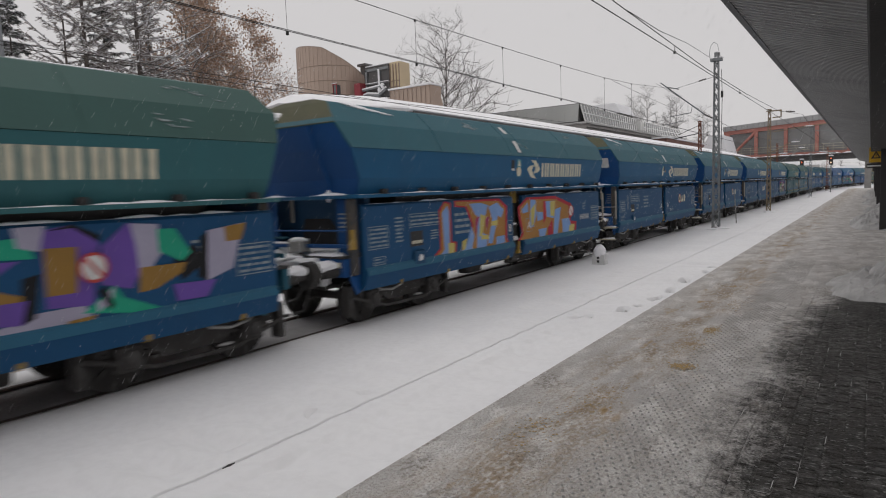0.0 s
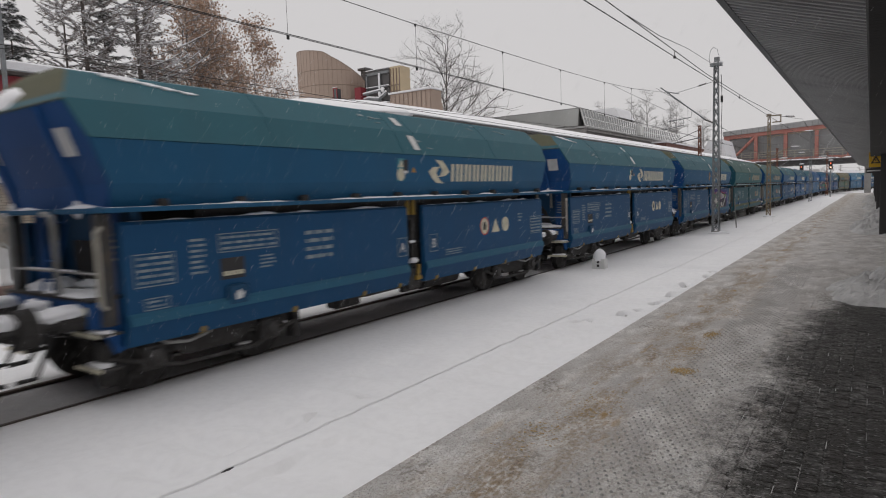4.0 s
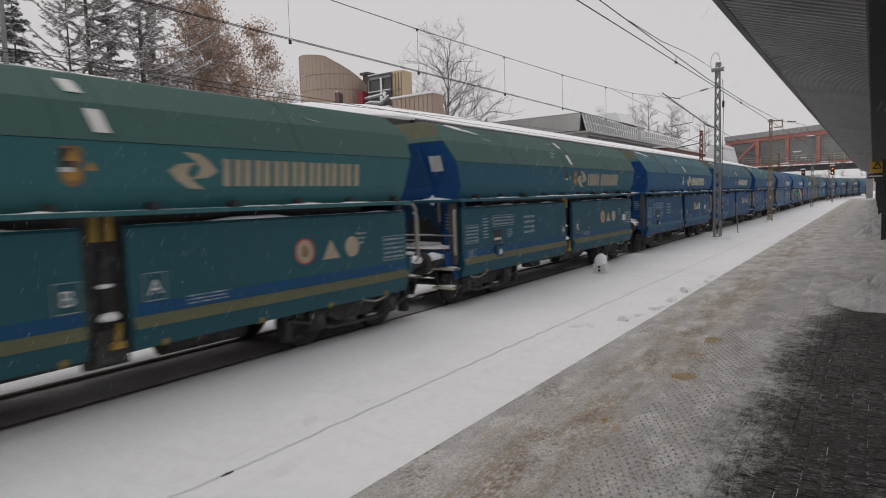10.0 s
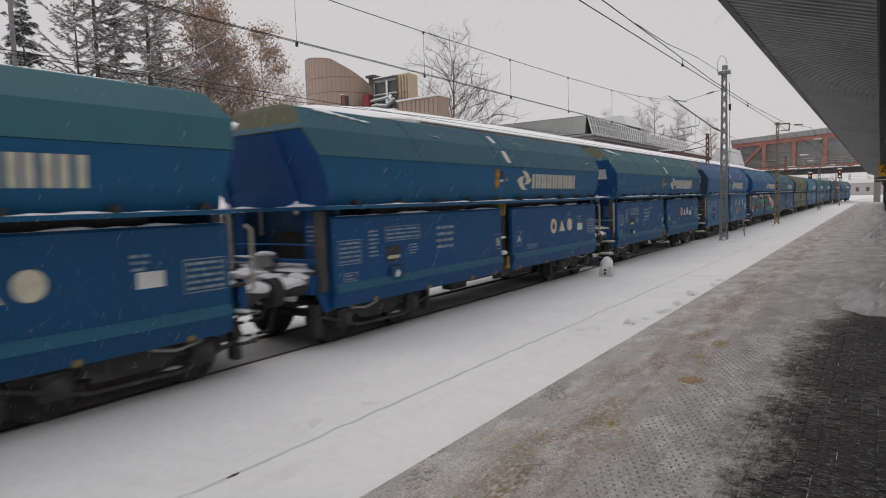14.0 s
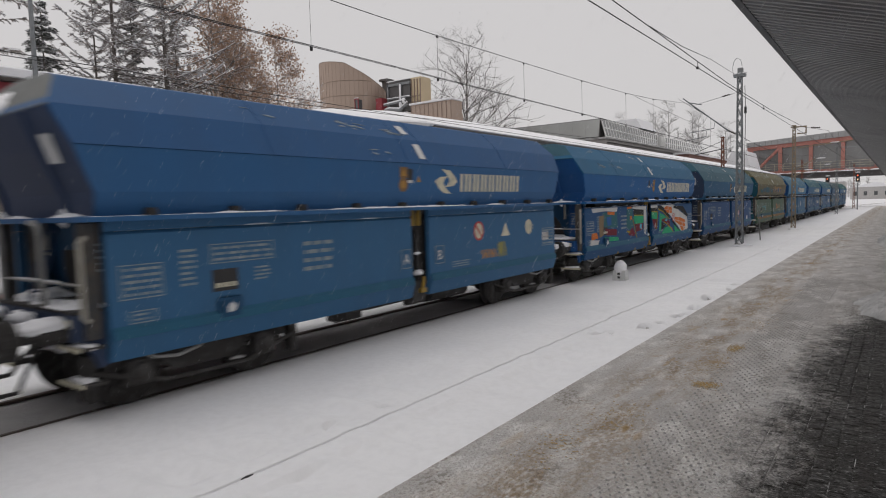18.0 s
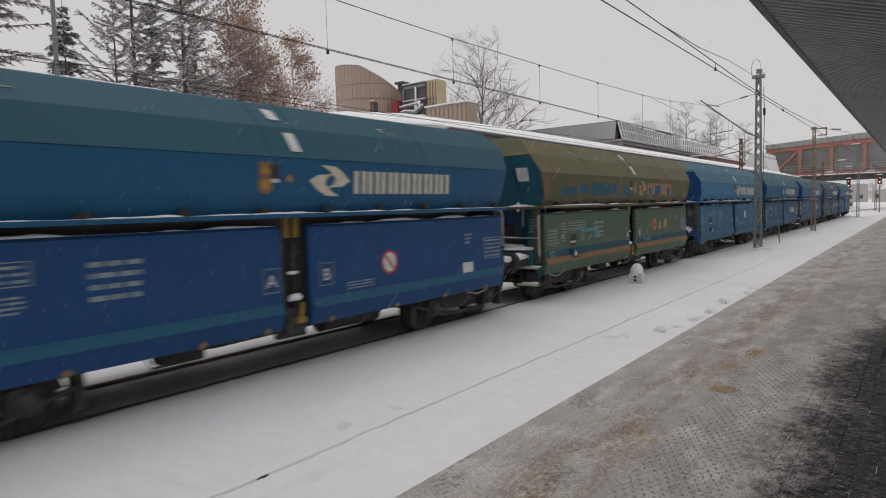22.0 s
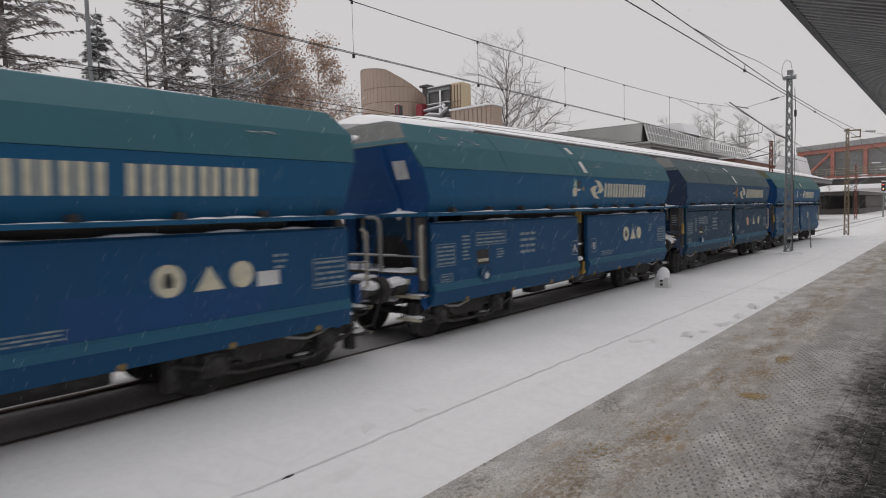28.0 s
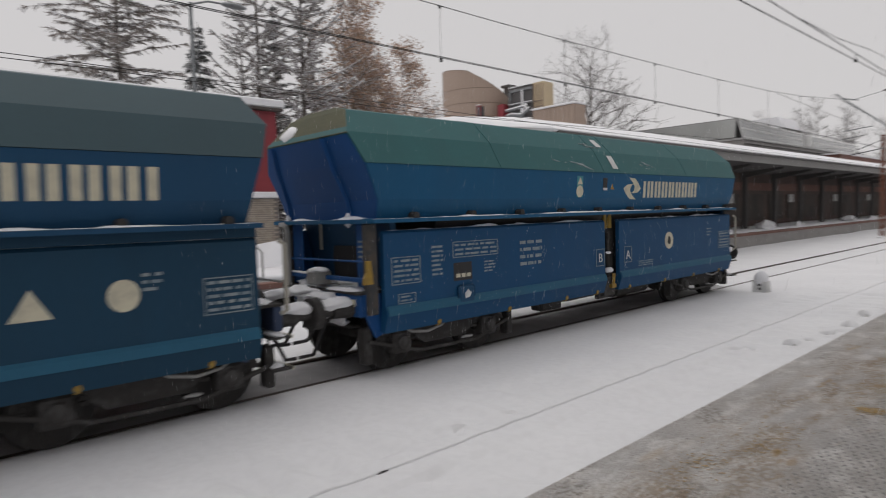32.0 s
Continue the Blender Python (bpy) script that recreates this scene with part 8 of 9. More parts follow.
    daub(w, 38, "white", (3.84, 1.3), (4.74, 1.19), (4.73, 1.17), (3.84, 1.28))
    daub(w, 39, "white", (4.08, 1.05), (4.67, 1.05), (4.08, 1.05))
    daub(w, 40, "white", (2.24, 2.08), (2.27, 2.08), (2.26, 1.94), (2.23, 1.94))
    daub(w, 41, "white", (2.43, 1.92), (2.46, 1.92), (2.45, 1.83), (2.43, 1.83))
    daub(w, 42, "white", (3.66, 1.62), (3.69, 1.61), (3.68, 1.48), (3.65, 1.49))
    daub(w, 43, "white", (4.25, 1.39), (4.29, 1.39), (4.28, 1.25), (4.25, 1.25))
    daub(w, 44, "white", (4.44, 1.21), (4.47, 1.2), (4.46, 1.05), (4.43, 1.05))


def graffiti_violet(w):
    """Flat spray-painted shapes on the doors."""
    daub(w, 0, "lilac", (1.86, 1.05), (2.52, 1.22), (3.02, 1.23), (3.13, 1.05), (2.32, 1.05), (1.85, 1.05))
    daub(w, 1, "black", (2.39, 1.6), (2.58, 1.64), (2.49, 1.17), (2.33, 1.11))
    daub(w, 2, "violet", (2.62, 2.09), (2.96, 2.14), (3.24, 1.91), (3.12, 1.21), (2.61, 1.25))
    daub(w, 3, "black", (2.67, 2.08), (2.96, 2.14), (3.26, 2), (3.24, 1.92), (2.96, 2.1))
    daub(w, 4, "ochre", (2.63, 1.9), (2.99, 1.89), (2.95, 1.38), (2.62, 1.38))
    daub(w, 5, "green2", (1.96, 2), (2.44, 2.04), (2.54, 1.8), (1.94, 1.83))
    daub(w, 6, "violet", (1.94, 1.8), (2.37, 1.79), (2.15, 1.66), (1.92, 1.58))
    daub(w, 7, "ochre", (1.92, 1.58), (2.38, 1.42), (2.32, 1.21), (1.9, 1.37))
    daub(w, 8, "violet", (1.9, 1.37), (2.42, 1.37), (2.35, 1.12), (1.88, 1.17))
    daub(w, 9, "lilac", (2.34, 2.14), (2.66, 2.14), (2.59, 1.87), (2.37, 1.93))
    daub(w, 10, "violet", (3.26, 1.86), (3.6, 2.12), (4, 2.05), (4.03, 1.73), (3.72, 1.52), (3.6, 1.33), (3.23, 1.43))
    daub(w, 11, "lilac", (3.63, 2.11), (4, 2.08), (4.03, 1.73), (3.71, 1.37), (3.69, 1.83))
    daub(w, 12, "black", (4.19, 1.61), (4.52, 1.8), (4.63, 1.52), (4.29, 1.34))
    daub(w, 13, "green2", (3.98, 2.02), (4.23, 2.01), (4.45, 1.69), (4.31, 1.59), (3.99, 1.74))
    daub(w, 14, "ochre", (3.72, 1.57), (4.37, 1.57), (4.3, 1.45), (3.93, 1.29), (3.69, 1.27))
    daub(w, 15, "green2", (3, 1.14), (3.38, 1.41), (3.48, 1.25), (3.96, 1.05), (3.55, 1.05))
    daub(w, 16, "lilac", (3.16, 1.22), (3.38, 1.4), (3.34, 1.23), (3.16, 1.12))
    daub(w, 17, "lilac", (3.76, 1.05), (4.14, 1.05), (4.25, 1.05), (3.76, 1.05))
    daub(w, 18, "black", (4.61, 1.88), (4.75, 1.95), (4.67, 1.29), (4.53, 1.36))
    daub(w, 19, "lilac", (4.72, 1.95), (5.32, 2.02), (5.1, 1.41), (4.67, 1.29))
    daub(w, 20, "violet", (4.15, 1.31), (4.81, 1.29), (4.65, 1.08), (4.2, 1.09))
    daub(w, 21, "ochre", (4.99, 1.98), (5.37, 2.02), (5.27, 1.79), (5.01, 1.78))
    daub(w, 22, "ochre", (2.82, 1.08), (3.15, 1.1), (3.08, 1.05), (2.82, 1.05))
    daub(w, 23, "black", (3.18, 1.36), (3.27, 1.41), (3.36, 1.18), (3.31, 1.12))


def ribbon(bm, pts, width, lift, taper=0.25):
    """A painted stroke along (y, z) points, lying on the door."""
    k = len(pts) - 1
    rows = []
    for i, (py, pz) in enumerate(pts):
        (ay, az), (by, bz) = pts[max(i - 1, 0)], pts[min(i + 1, k)]
        d = math.hypot(by - ay, bz - az) or 1
        ny, nz = -(bz - az) / d, (by - ay) / d
        w = width * (1 - taper * abs(2 * i / k - 1)) / 2
        rows.append([bm.verts.new((DOOR_X(0) + lift, (py + s * ny * w) * 0.953, max(1.04, min(2.15, pz + s * nz * w)))) for s in (-1, 1)])
    for a, b in zip(rows, rows[1:]):
        bm.faces.new((a[0], b[0], b[1], a[1]))


def curve_of(motif, cy, cz, ry, rz, rnd):
    """One of a few bent strokes, fitted into a cell."""
    j = lambda v: v + rnd.uniform(-0.12, 0.12)
    if motif == 0:
        q = [(j(-0.5), -1.0), (j(-0.6), 0.0), (j(-0.45), 1.0)]
    elif motif == 1:
        q = [(-0.5, 0.9), (j(0.6), 0.8), (0.75, 0.35), (j(0.3), 0.0), (-0.4, j(-0.1))]
    elif motif == 2:
        q = [(0.8, 0.7), (j(0.0), 1.0), (-0.75, 0.4), (-0.7, -0.5), (j(0.0), -1.0), (0.85, -0.7)]
    elif motif == 3:
        q = [(-0.1, j(0.0)), (j(0.35), -0.45), (0.85, -1.05)]
    elif motif == 4:
        q = [(0.7, 0.85), (-0.2, 0.95), (-0.6, 0.5), (0.0, j(0.05)), (0.6, -0.4), (0.1, -0.95), (-0.8, -0.85)]
    else:
        q = [(-0.85, -1.0), (j(-0.3), 0.2), (0.05, 1.0), (j(0.4), 0.1), (0.85, -1.0)]
    out = []
    for a, b in zip(q, q[1:]):
        out += [(cy + ry * (a[0] + (b[0] - a[0]) * t / 4), cz + rz * (a[1] + (b[1] - a[1]) * t / 4)) for t in range(4)]
    out.append((cy + ry * q[-1][0], cz + rz * q[-1][1]))
    for _ in range(2):
        out = [out[0]] + [tuple((a[i] + 2 * b[i] + c[i]) / 4 for i in (0, 1)) for a, b, c in zip(out, out[1:], out[2:])] + [out[-1]]
    return out


def graffiti_shapes(y0, y1, seed, spec, parent):
    """Swollen strokes in outlined cells over patchy grounds."""
    _, line, fills, grounds, width, glint = spec
    rnd = random.Random(seed)
    paints = {}

    def spray(c, build):
        if c not in paints:
            paints[c] = mat("spray_paint", c, 0.65, second=tuple(v * 0.72 + 0.01 for v in c), scale=2.5, fine=15, bump=0.03, spec=0.2)
        bm = bmesh.new()
        build(bm)
        part("spray_shape", bm, paints[c], parent)

    def patch(c, cy, cz, ry, rz, lift):
        ph = [rnd.uniform(0, 6.28) for _ in range(3)]
        pts = []
        for i in range(22):
            a = 2 * math.pi * i / 22
            f = 1 + 0.16 * math.sin(2 * a + ph[0]) + 0.14 * math.sin(3 * a + ph[1]) + 0.10 * math.sin(5 * a + ph[2])
            pts.append((max(y0 - 0.1, min(y1 + 0.1, cy + ry * f * math.cos(a))), max(1.04, min(2.15, cz + rz * f * math.sin(a)))))
        spray(c, lambda bm: shape_on_side(bm, pts, DOOR_X, lift))

    n = max(3, round((y1 - y0) / 0.85))
    w = (y1 - y0) / n
    for i in range(n):
        cy, cz = y0 + (i + 0.5) * w, 1.6 + rnd.uniform(-0.04, 0.04)
        lift = 0.0055 + 0.0006 * (i % 3)
        for g, c in enumerate(grounds):
            if g == 0 or rnd.random() < 0.6:
                patch(c, cy + rnd.uniform(-0.2, 0.2) * w, cz + rnd.uniform(-0.15, 0.15) * (g > 0), w * (0.72 if g == 0 else 0.45), 0.58 if g == 0 else 0.32, lift + 0.002 * g)
        strokes = [curve_of(m, cy, cz, w * 0.42, 0.40, rnd) for m in rnd.sample(range(6), 2)]
        for q in strokes:
            spray(line, lambda bm: ribbon(bm, q, width * 1.45, lift + 0.006, 0.15))
        for k, q in enumerate(strokes):
            c = fills[(i * 2 + k) % len(fills)]
            spray(c, lambda bm: ribbon(bm, q, width, lift + 0.009 + 0.0015 * k, 0.3))
            if rnd.random() < 0.7:
                c2 = fills[(i * 2 + k + 1) % len(fills)]
                cut = len(q) // 2
                spray(c2, lambda bm: ribbon(bm, q[cut:], width * 0.8, lift + 0.0125 + 0.001 * k, 0.5))
            spray(glint, lambda bm: ribbon(bm, [(a + width * 0.18, b + width * 0.2) for a, b in q[2:6]], width * 0.14, lift + 0.015, 0.6))


def scribble(parent, cy, cz, ry, rz, colour, seed, loops=4):
    """A thin scrawled tag."""
    rnd = random.Random(seed)
    pts = [(cy - ry + 2 * ry * i / 40 + 0.10 * ry * math.sin(i * loops * 0.36), cz + rz * math.sin(i * loops * 0.157 + rnd.uniform(-0.2, 0.2))) for i in range(41)]
    bm = bmesh.new()
    ribbon(bm, pts, 0.04, 0.006, 0.4)
    part("spray_shape", bm, mat("scrawl_paint", colour, 0.7, second=tuple(0.6 * v + 0.05 for v in colour), amount=0.8, scale=6, bump=0.02), parent)


def build_wagon(n):
    roof, hop, door, ends, label = SCHEMES[n]
    w = thing("hopper_wagon", label, "hopper wagon", "wagons of the goods train")
    wheels = []
    fit("hopper", "hopper", PAINT[hop], hopper_shape, w)
    for s in (-1, 1):
        fit("end_wall", "end_wall_%d" % s, PAINT[ends], lambda bm: end_wall_shape(bm, s), w)
        fit("hood_end", "hood_end_%d" % s, HOOD_GRIME["blue" if n in (6, 7) else "pale" if n in (1, 2, 4, 8) else "olive"], lambda bm: hood_end_shape(bm, s), w, label="grimy sloping hood end")
    fit("roof", "roof", PAINT[roof], roof_shape, w)
    for y in (-3.4, -0.42, 0.16, 3.0):
        fit("seam", "seam", PAINT[roof], seam_shape, w, (0, y, 0))
    for k in range(3 + n % 3):
        fit("snow_patch", "roof_snow_%d" % ((n * 7 + k) % 60), FROST, roof_snow_shape((n * 7 + k) % 60 + 40), w)
    if n not in (6, 7):
        wide, x = HOOD_SNOW.get(n, (0.2, -0.75))
        fit("snow_patch", "hood_snow_%d" % n, SNOW_CLEAN, lambda bm: hood_snow_shape(bm, x, wide, n), w, smooth=True)
    if n in (18, 17, 16, 15, 13, 12, 11, 10, 9):
        fit("snow_patch", "edge_snow_%d" % (n % 3), SNOW_CLEAN, lambda bm: edge_snow_shape(bm, n % 3), w)
    fit("chute", "chute", BLACK, lambda bm: prism(bm, [(0.5, 0.62), (1.02, 0.88), (1.12, 2.2), (1.2, 2.36), (-1.2, 2.36), (-1.12, 2.2), (-1.02, 0.88), (-0.5, 0.62)], -2.95, 2.95), w)
    fit("saddle", "saddle", BLACK, lambda bm: prism(bm, [(1.02, 0.95), (1.12, 2.2), (1.2, 2.35), (-1.2, 2.35), (-1.12, 2.2), (-1.02, 0.95)], -4.6, 4.6), w)
    fit("underframe", "underframe", RUNNING_GEAR, lambda bm: box(bm, -0.25, 0.25, -5.9, 5.9, 0.80, 1.08), w)
    for s in (1, -1):
        led = fit("ledge", "ledge_%d" % s, PAINT[hop], lambda bm: (prism(bm, [(s * 1.20, 2.285), (s * 1.455, 2.285), (s * 1.46, 2.34), (s * 1.20, 2.355)], -5.98, 5.64)), w)
    for s in (-1, 1):
        fit("end_ledge", "end_ledge_%d" % s, PAINT[hop], lambda bm: box(bm, -1.19, 1.19, 5.63 if s > 0 else -5.97, s * 5.2, 2.285, 2.345), w)
    fit("ledge_snow", "ledge_snow_%d" % (n % 4), SNOW_CLEAN, ledge_snow_shape(n % 4), w, smooth=True)
    fit("end_ledge_snow", "end_ledge_snow", SNOW_CLEAN, lambda bm: snow_strip(bm, -1.18, 1.18, -5.96, -5.6, 2.343, 0.06, 4, across=True, cover=0.25), w, smooth=True)
    for i, (a, b) in enumerate(((-5.6, -0.3), (0.4, 5.6))):
        fit("door_snow", "gap_snow_%d%d" % (n % 4, i), SNOW_CLEAN, gap_snow_shape(n % 4 + 9 + 4 * i, a, b), w, smooth=True)
    for k in range(10):
        y = -5.2 + k * 1.16
        for s in (1, -1):
            ob = fit("bracket", "bracket_%d" % s, BLACK, lambda bm: prism_y(bm, [(-0.06, 2.335), (0.055, 2.335), (0.05, 2.40), (0.02, 2.435), (-0.03, 2.435), (-0.055, 2.40)], s * 1.30, s * 1.43), w, (0, y, 0))
    gaps = ((-5.72, -0.24), (0.28, 5.62))
    for s in (1, -1):
        for i, (a, b) in enumerate(gaps):
            d = new("side_door", stock("side_door_%d" % i, PAINT[door], door_shape(a, b)))
            d.parent = w
            tagged(d, "rust-streaked discharge door" if n == 5 else "")
            e = new("door_edge", stock("door_edge_%d" % i, RUSTY_EDGE if n == 5 else OLIVE_EDGE if n in (12, 13) else PAINT["edge"], strip_shape(a, b)))
            e.parent = d
            if s < 0:
                d.matrix_local = Matrix.Rotation(math.pi, 4, "Z") @ Matrix.Translation((0, -(a + b), 0))
            if n in (1, 8):
                fit("upper_panel", "upper_panel_%d" % i, PAINT[door], lambda bm: box(bm, 1.215, 1.292, a, b, 2.172, 2.29), d)
            for y in () if n == 8 else ((-4.7, -3.1, -1.5, -0.5) if i == 0 else (0.7, 2.2, 3.6, 5.0)):
                fit("latch", "latch", YELLOW, lambda bm: (tube(bm, (1.18, 0, 0.70), (1.29, 0, 0.70), 0.04, None, 8), box(bm, 1.18, 1.26, -0.025, 0.025, 0.64, 0.78)), d, (0, y, 0), "yellow door latch")
    for s in (1, -1):
        for y in (-0.02, 0.16):
            fit("cylinder", "door_cylinder_%d" % s, YELLOW, lambda bm: (tube(bm, (s * 1.13, 0, 1.99), (s * 1.13, 0, 2.29), 0.055, None, 10)), w, (0, y, 0), "yellow door cylinder")
    fit("door_gear", "door_gear", RUNNING_GEAR, lambda bm: (box(bm, 1.05, 1.2, -0.12, 0.26, 0.55, 0.95, 0.02), tube(bm, (1.15, 0.07, 0.9), (1.15, 0.07, 1.9), 0.04), tube(bm, (1.18, -0.2, 1.46), (1.18, 0.33, 1.46), 0.015), box(bm, 1.0, 1.1, -0.2, 0.33, 0.5, 2.3)), w)
    fit("gear_lever", "gear_lever", YELLOW, lambda bm: (tube(bm, (1.24, 0.12, 0.78), (1.24, 0.16, 1.02), 0.035), box(bm, 1.2, 1.27, 0.05, 0.2, 0.72, 0.80)), w)
    fit("gear_snow", "gear_snow", SNOW_CLEAN, lambda bm: lump(bm, 1.17, 0.08, 1.10, 0.08, 0.13, 0.06, 3), w, smooth=True)
    fit("gear_snow", "gear_rod_snow", SNOW_CLEAN, lambda bm: lump(bm, 1.18, 0.05, 1.47, 0.04, 0.1, 0.03, 4), w, smooth=True)
    for y in (-4.4, 4.35):
        build_bogie(w, y, wheels)
    for s in (-1, 1):
        end_gear(w, s, n)
    for a in (-1, 1):
        fit("brake_hose", "side_hose_%d" % a, GREY_TUBE, lambda bm: pipe(bm, [(1.14, a * 5.35, 0.72), (1.16, a * 5.15, 0.60), (1.17, a * 4.85, 0.56), (1.16, a * 4.55, 0.62), (1.14, a * 4.4, 0.72)], 0.022), w)
    fit("brake_pipe", "brake_pipe", RUNNING_GEAR, lambda bm: pipe(bm, [(1.05, -2.9, 0.72), (1.05, -1.2, 0.6), (1.05, 0.0, 0.62), (1.05, 2.9, 0.7)], 0.03), w)
    fit("hanger", "pipe_hanger", RUNNING_GEAR, lambda bm: pipe(bm, [(1.1, -2.2, 0.7), (1.12, -2.1, 0.5), (1.12, -1.8, 0.5), (1.1, -1.7, 0.7)], 0.015), w)
    fit("valve_box", "valve_box", RUNNING_GEAR, lambda bm: box(bm, 0.7, 1.0, -1.9, -1.3, 0.45, 0.75, 0.03), w)
    fit("air_tank", "air_tank", RUNNING_GEAR, lambda bm: tube(bm, (0.6, 1.0, 0.55), (0.6, 2.3, 0.55), 0.19, None, 12), w)
    # markings
    text = FAINT_MARK
    tagged(fit("stencil", "stencil_a", text, data_block(-5.85, -5.33, 1.38, 1.75, 5, 1, True), w), kind="stuff")
    tagged(fit("stencil", "stencil_b", text, data_block(-5.10, -4.82, 1.42, 1.92, 7, 2), w), kind="stuff")
    tagged(fit("stencil", "stencil_c", text, data_block(-4.60, -3.57, 1.70, 1.92, 3, 3, True), w), kind="stuff")
    tagged(fit("stencil", "stencil_d", text, data_block(-3.93, -3.61, 1.39, 1.60, 4, 4), w), kind="stuff")
    tagged(fit("stencil", "stencil_e", text, data_block(-3.0, -2.32, 1.40, 1.91, 4, 5), w, label="wagon number as plain bars"), kind="stuff")
    tagged(fit("stencil", "stencil_f", text, data_block(-5.74, -5.44, 1.09, 1.2, 2, 6, True), w), kind="stuff")
    tagged(fit("stencil", "stencil_g", text, data_block(5.20, 5.80, 1.30, 1.70, 5, 7, True), w), kind="stuff")
    tagged(fit("stencil", "stencil_h", text, data_block(4.45, 4.72, 1.62, 1.86, 3, 8), w), kind="stuff")
    tagged(fit("stencil", "stencil_i", text, data_block(1.05, 1.75, 1.10, 1.24, 3, 9), w), kind="stuff")
    fit("data_panel", "data_panel", BLACK, lambda bm: rect(bm, -4.61, -4.20, 1.31, 1.60, DOOR_X, 0.005), w, label="black tally panel")
    fit("tally_bar", "tally_bar", CREAM, lambda bm: [rect(bm, -4.56 + 0.12 * k, -4.47 + 0.12 * k, 1.36, 1.42, DOOR_X, 0.009) for k in range(3)], w)
    fit("tag_box", "tag_box", PAINT["navy"], lambda bm: box(bm, 1.30, 1.36, -4.34, -3.98, 0.93, 1.23, 0.04), w, label="small dark tag box")
    fit("tag_mark", "tag_mark", WHITE_MARK, lambda bm: shape_on_side(bm, [(-4.42, 1.02), (-4.32, 1.03), (-4.28, 1.10), (-4.36, 1.16), (-4.43, 1.1)], lambda z: 1.36), w)
    for ch, y in (("B", -0.43), ("A", 0.59)):
        if n in (2, 5, 6, 8, 12, 16, 17):
            ch = "A" if ch == "B" else "B"
        fr = fit("letter_frame", "letter_frame", text, lambda bm: ring_rect(bm, -0.15, 0.15, 1.23, 1.58, 0.012, DOOR_X, 0.018), w, (0, y, 0))
        ob = new("letter", letter_mesh(ch, WHITE_MARK))
        ob.parent = fr
        ob.location = (1.318, 0, 1.31)
    cream = WARM_MARK if n == 5 else SOILED_MARK if n in (12, 13) else CREAM
    text_a, text_b, emblem_a, emblem_b, signs, label_y = MARKS[n]
    fit("emblem", "emblem_%.2f" % (emblem_b - emblem_a), cream, emblem_shape(emblem_b - emblem_a), w, (0, (emblem_a + emblem_b) / 2, 0), label="plain cream two-leaf emblem shape")
    lettering(w, text_a, text_b, 3 if n in (3, 4, 12, 14) else None, cream)
    fit("hatch", "hatch", BLACK, lambda bm: rect(bm, -0.46, -0.31, 2.78, 3.03, HOP_X, 0.006), w)
    fit("hatch_plate", "hatch_plate", WHITE_MARK, lambda bm: rect(bm, -0.46, -0.31, 2.78, 2.83, HOP_X, 0.012), w)
    fit("caution_label", "caution_label", ORANGE, lambda bm: shape_on_side(bm, [(-0.18, 2.80), (-0.05, 2.80), (-0.115, 2.91)], HOP_X), w)
    if n in (0, 2, 3, 11, 15, 16, 17, 18):
        lab = fit("label", "label_teal", TEAL_LABEL, lambda bm: (rect(bm, -0.10, 0.10, 2.87, 3.05, HOP_X), rect(bm, -0.10, 0.10, 2.64, 2.87, HOP_X)), w, (0, label_y, 0))
        fit("triangle_mark", "triangle_mark", CREAM, lambda bm: shape_on_side(bm, [(-0.08, 2.89), (0.08, 2.89), (0, 3.03)], HOP_X, 0.008), lab)
        fit("disc_mark", "disc_mark", CREAM, lambda bm: disc(bm, 0, 2.755, 0.115, HOP_X, 0.008), lab)
    else:
        lab = fit("label", "label_orange", RUSTY_EDGE, lambda bm: (rect(bm, -0.11, 0.11, 2.87, 3.06, HOP_X), disc(bm, 0, 2.75, 0.13, HOP_X)), w, (0, label_y, 0))
        fit("triangle_mark", "triangle_mark_orange", ORANGE, lambda bm: shape_on_side(bm, [(-0.08, 2.90), (0.08, 2.90), (0, 3.03)], HOP_X, 0.008), lab)
        fit("disc_mark", "disc_mark_orange", ORANGE, lambda bm: disc(bm, 0, 2.75, 0.07, HOP_X, 0.008), lab)
    for (ya, yb, u0, u1, seg) in ((-0.04, 0.15, 0.2, 0.82, 0), (-0.18, 0.01, 0.3, 0.74, 1)):
        (xa, za), (xb, zb) = ((1.437, 3.138), (1.182, 3.59)) if seg == 0 else ((1.182, 3.59), (0.802, 3.966))
        fit("roof_label", "roof_label_%d" % seg, WHITE_MARK, lambda bm: shape_on_side(bm, [(ya, za + (zb - za) * u0), (yb, za + (zb - za) * u0), (yb - 0.03, za + (zb - za) * u1), (ya - 0.03, za + (zb - za) * u1)], lambda z: xa + (xb - xa) * (z - za) / (zb - za) + 0.004, 0.006), w, label="white reflective roof label")
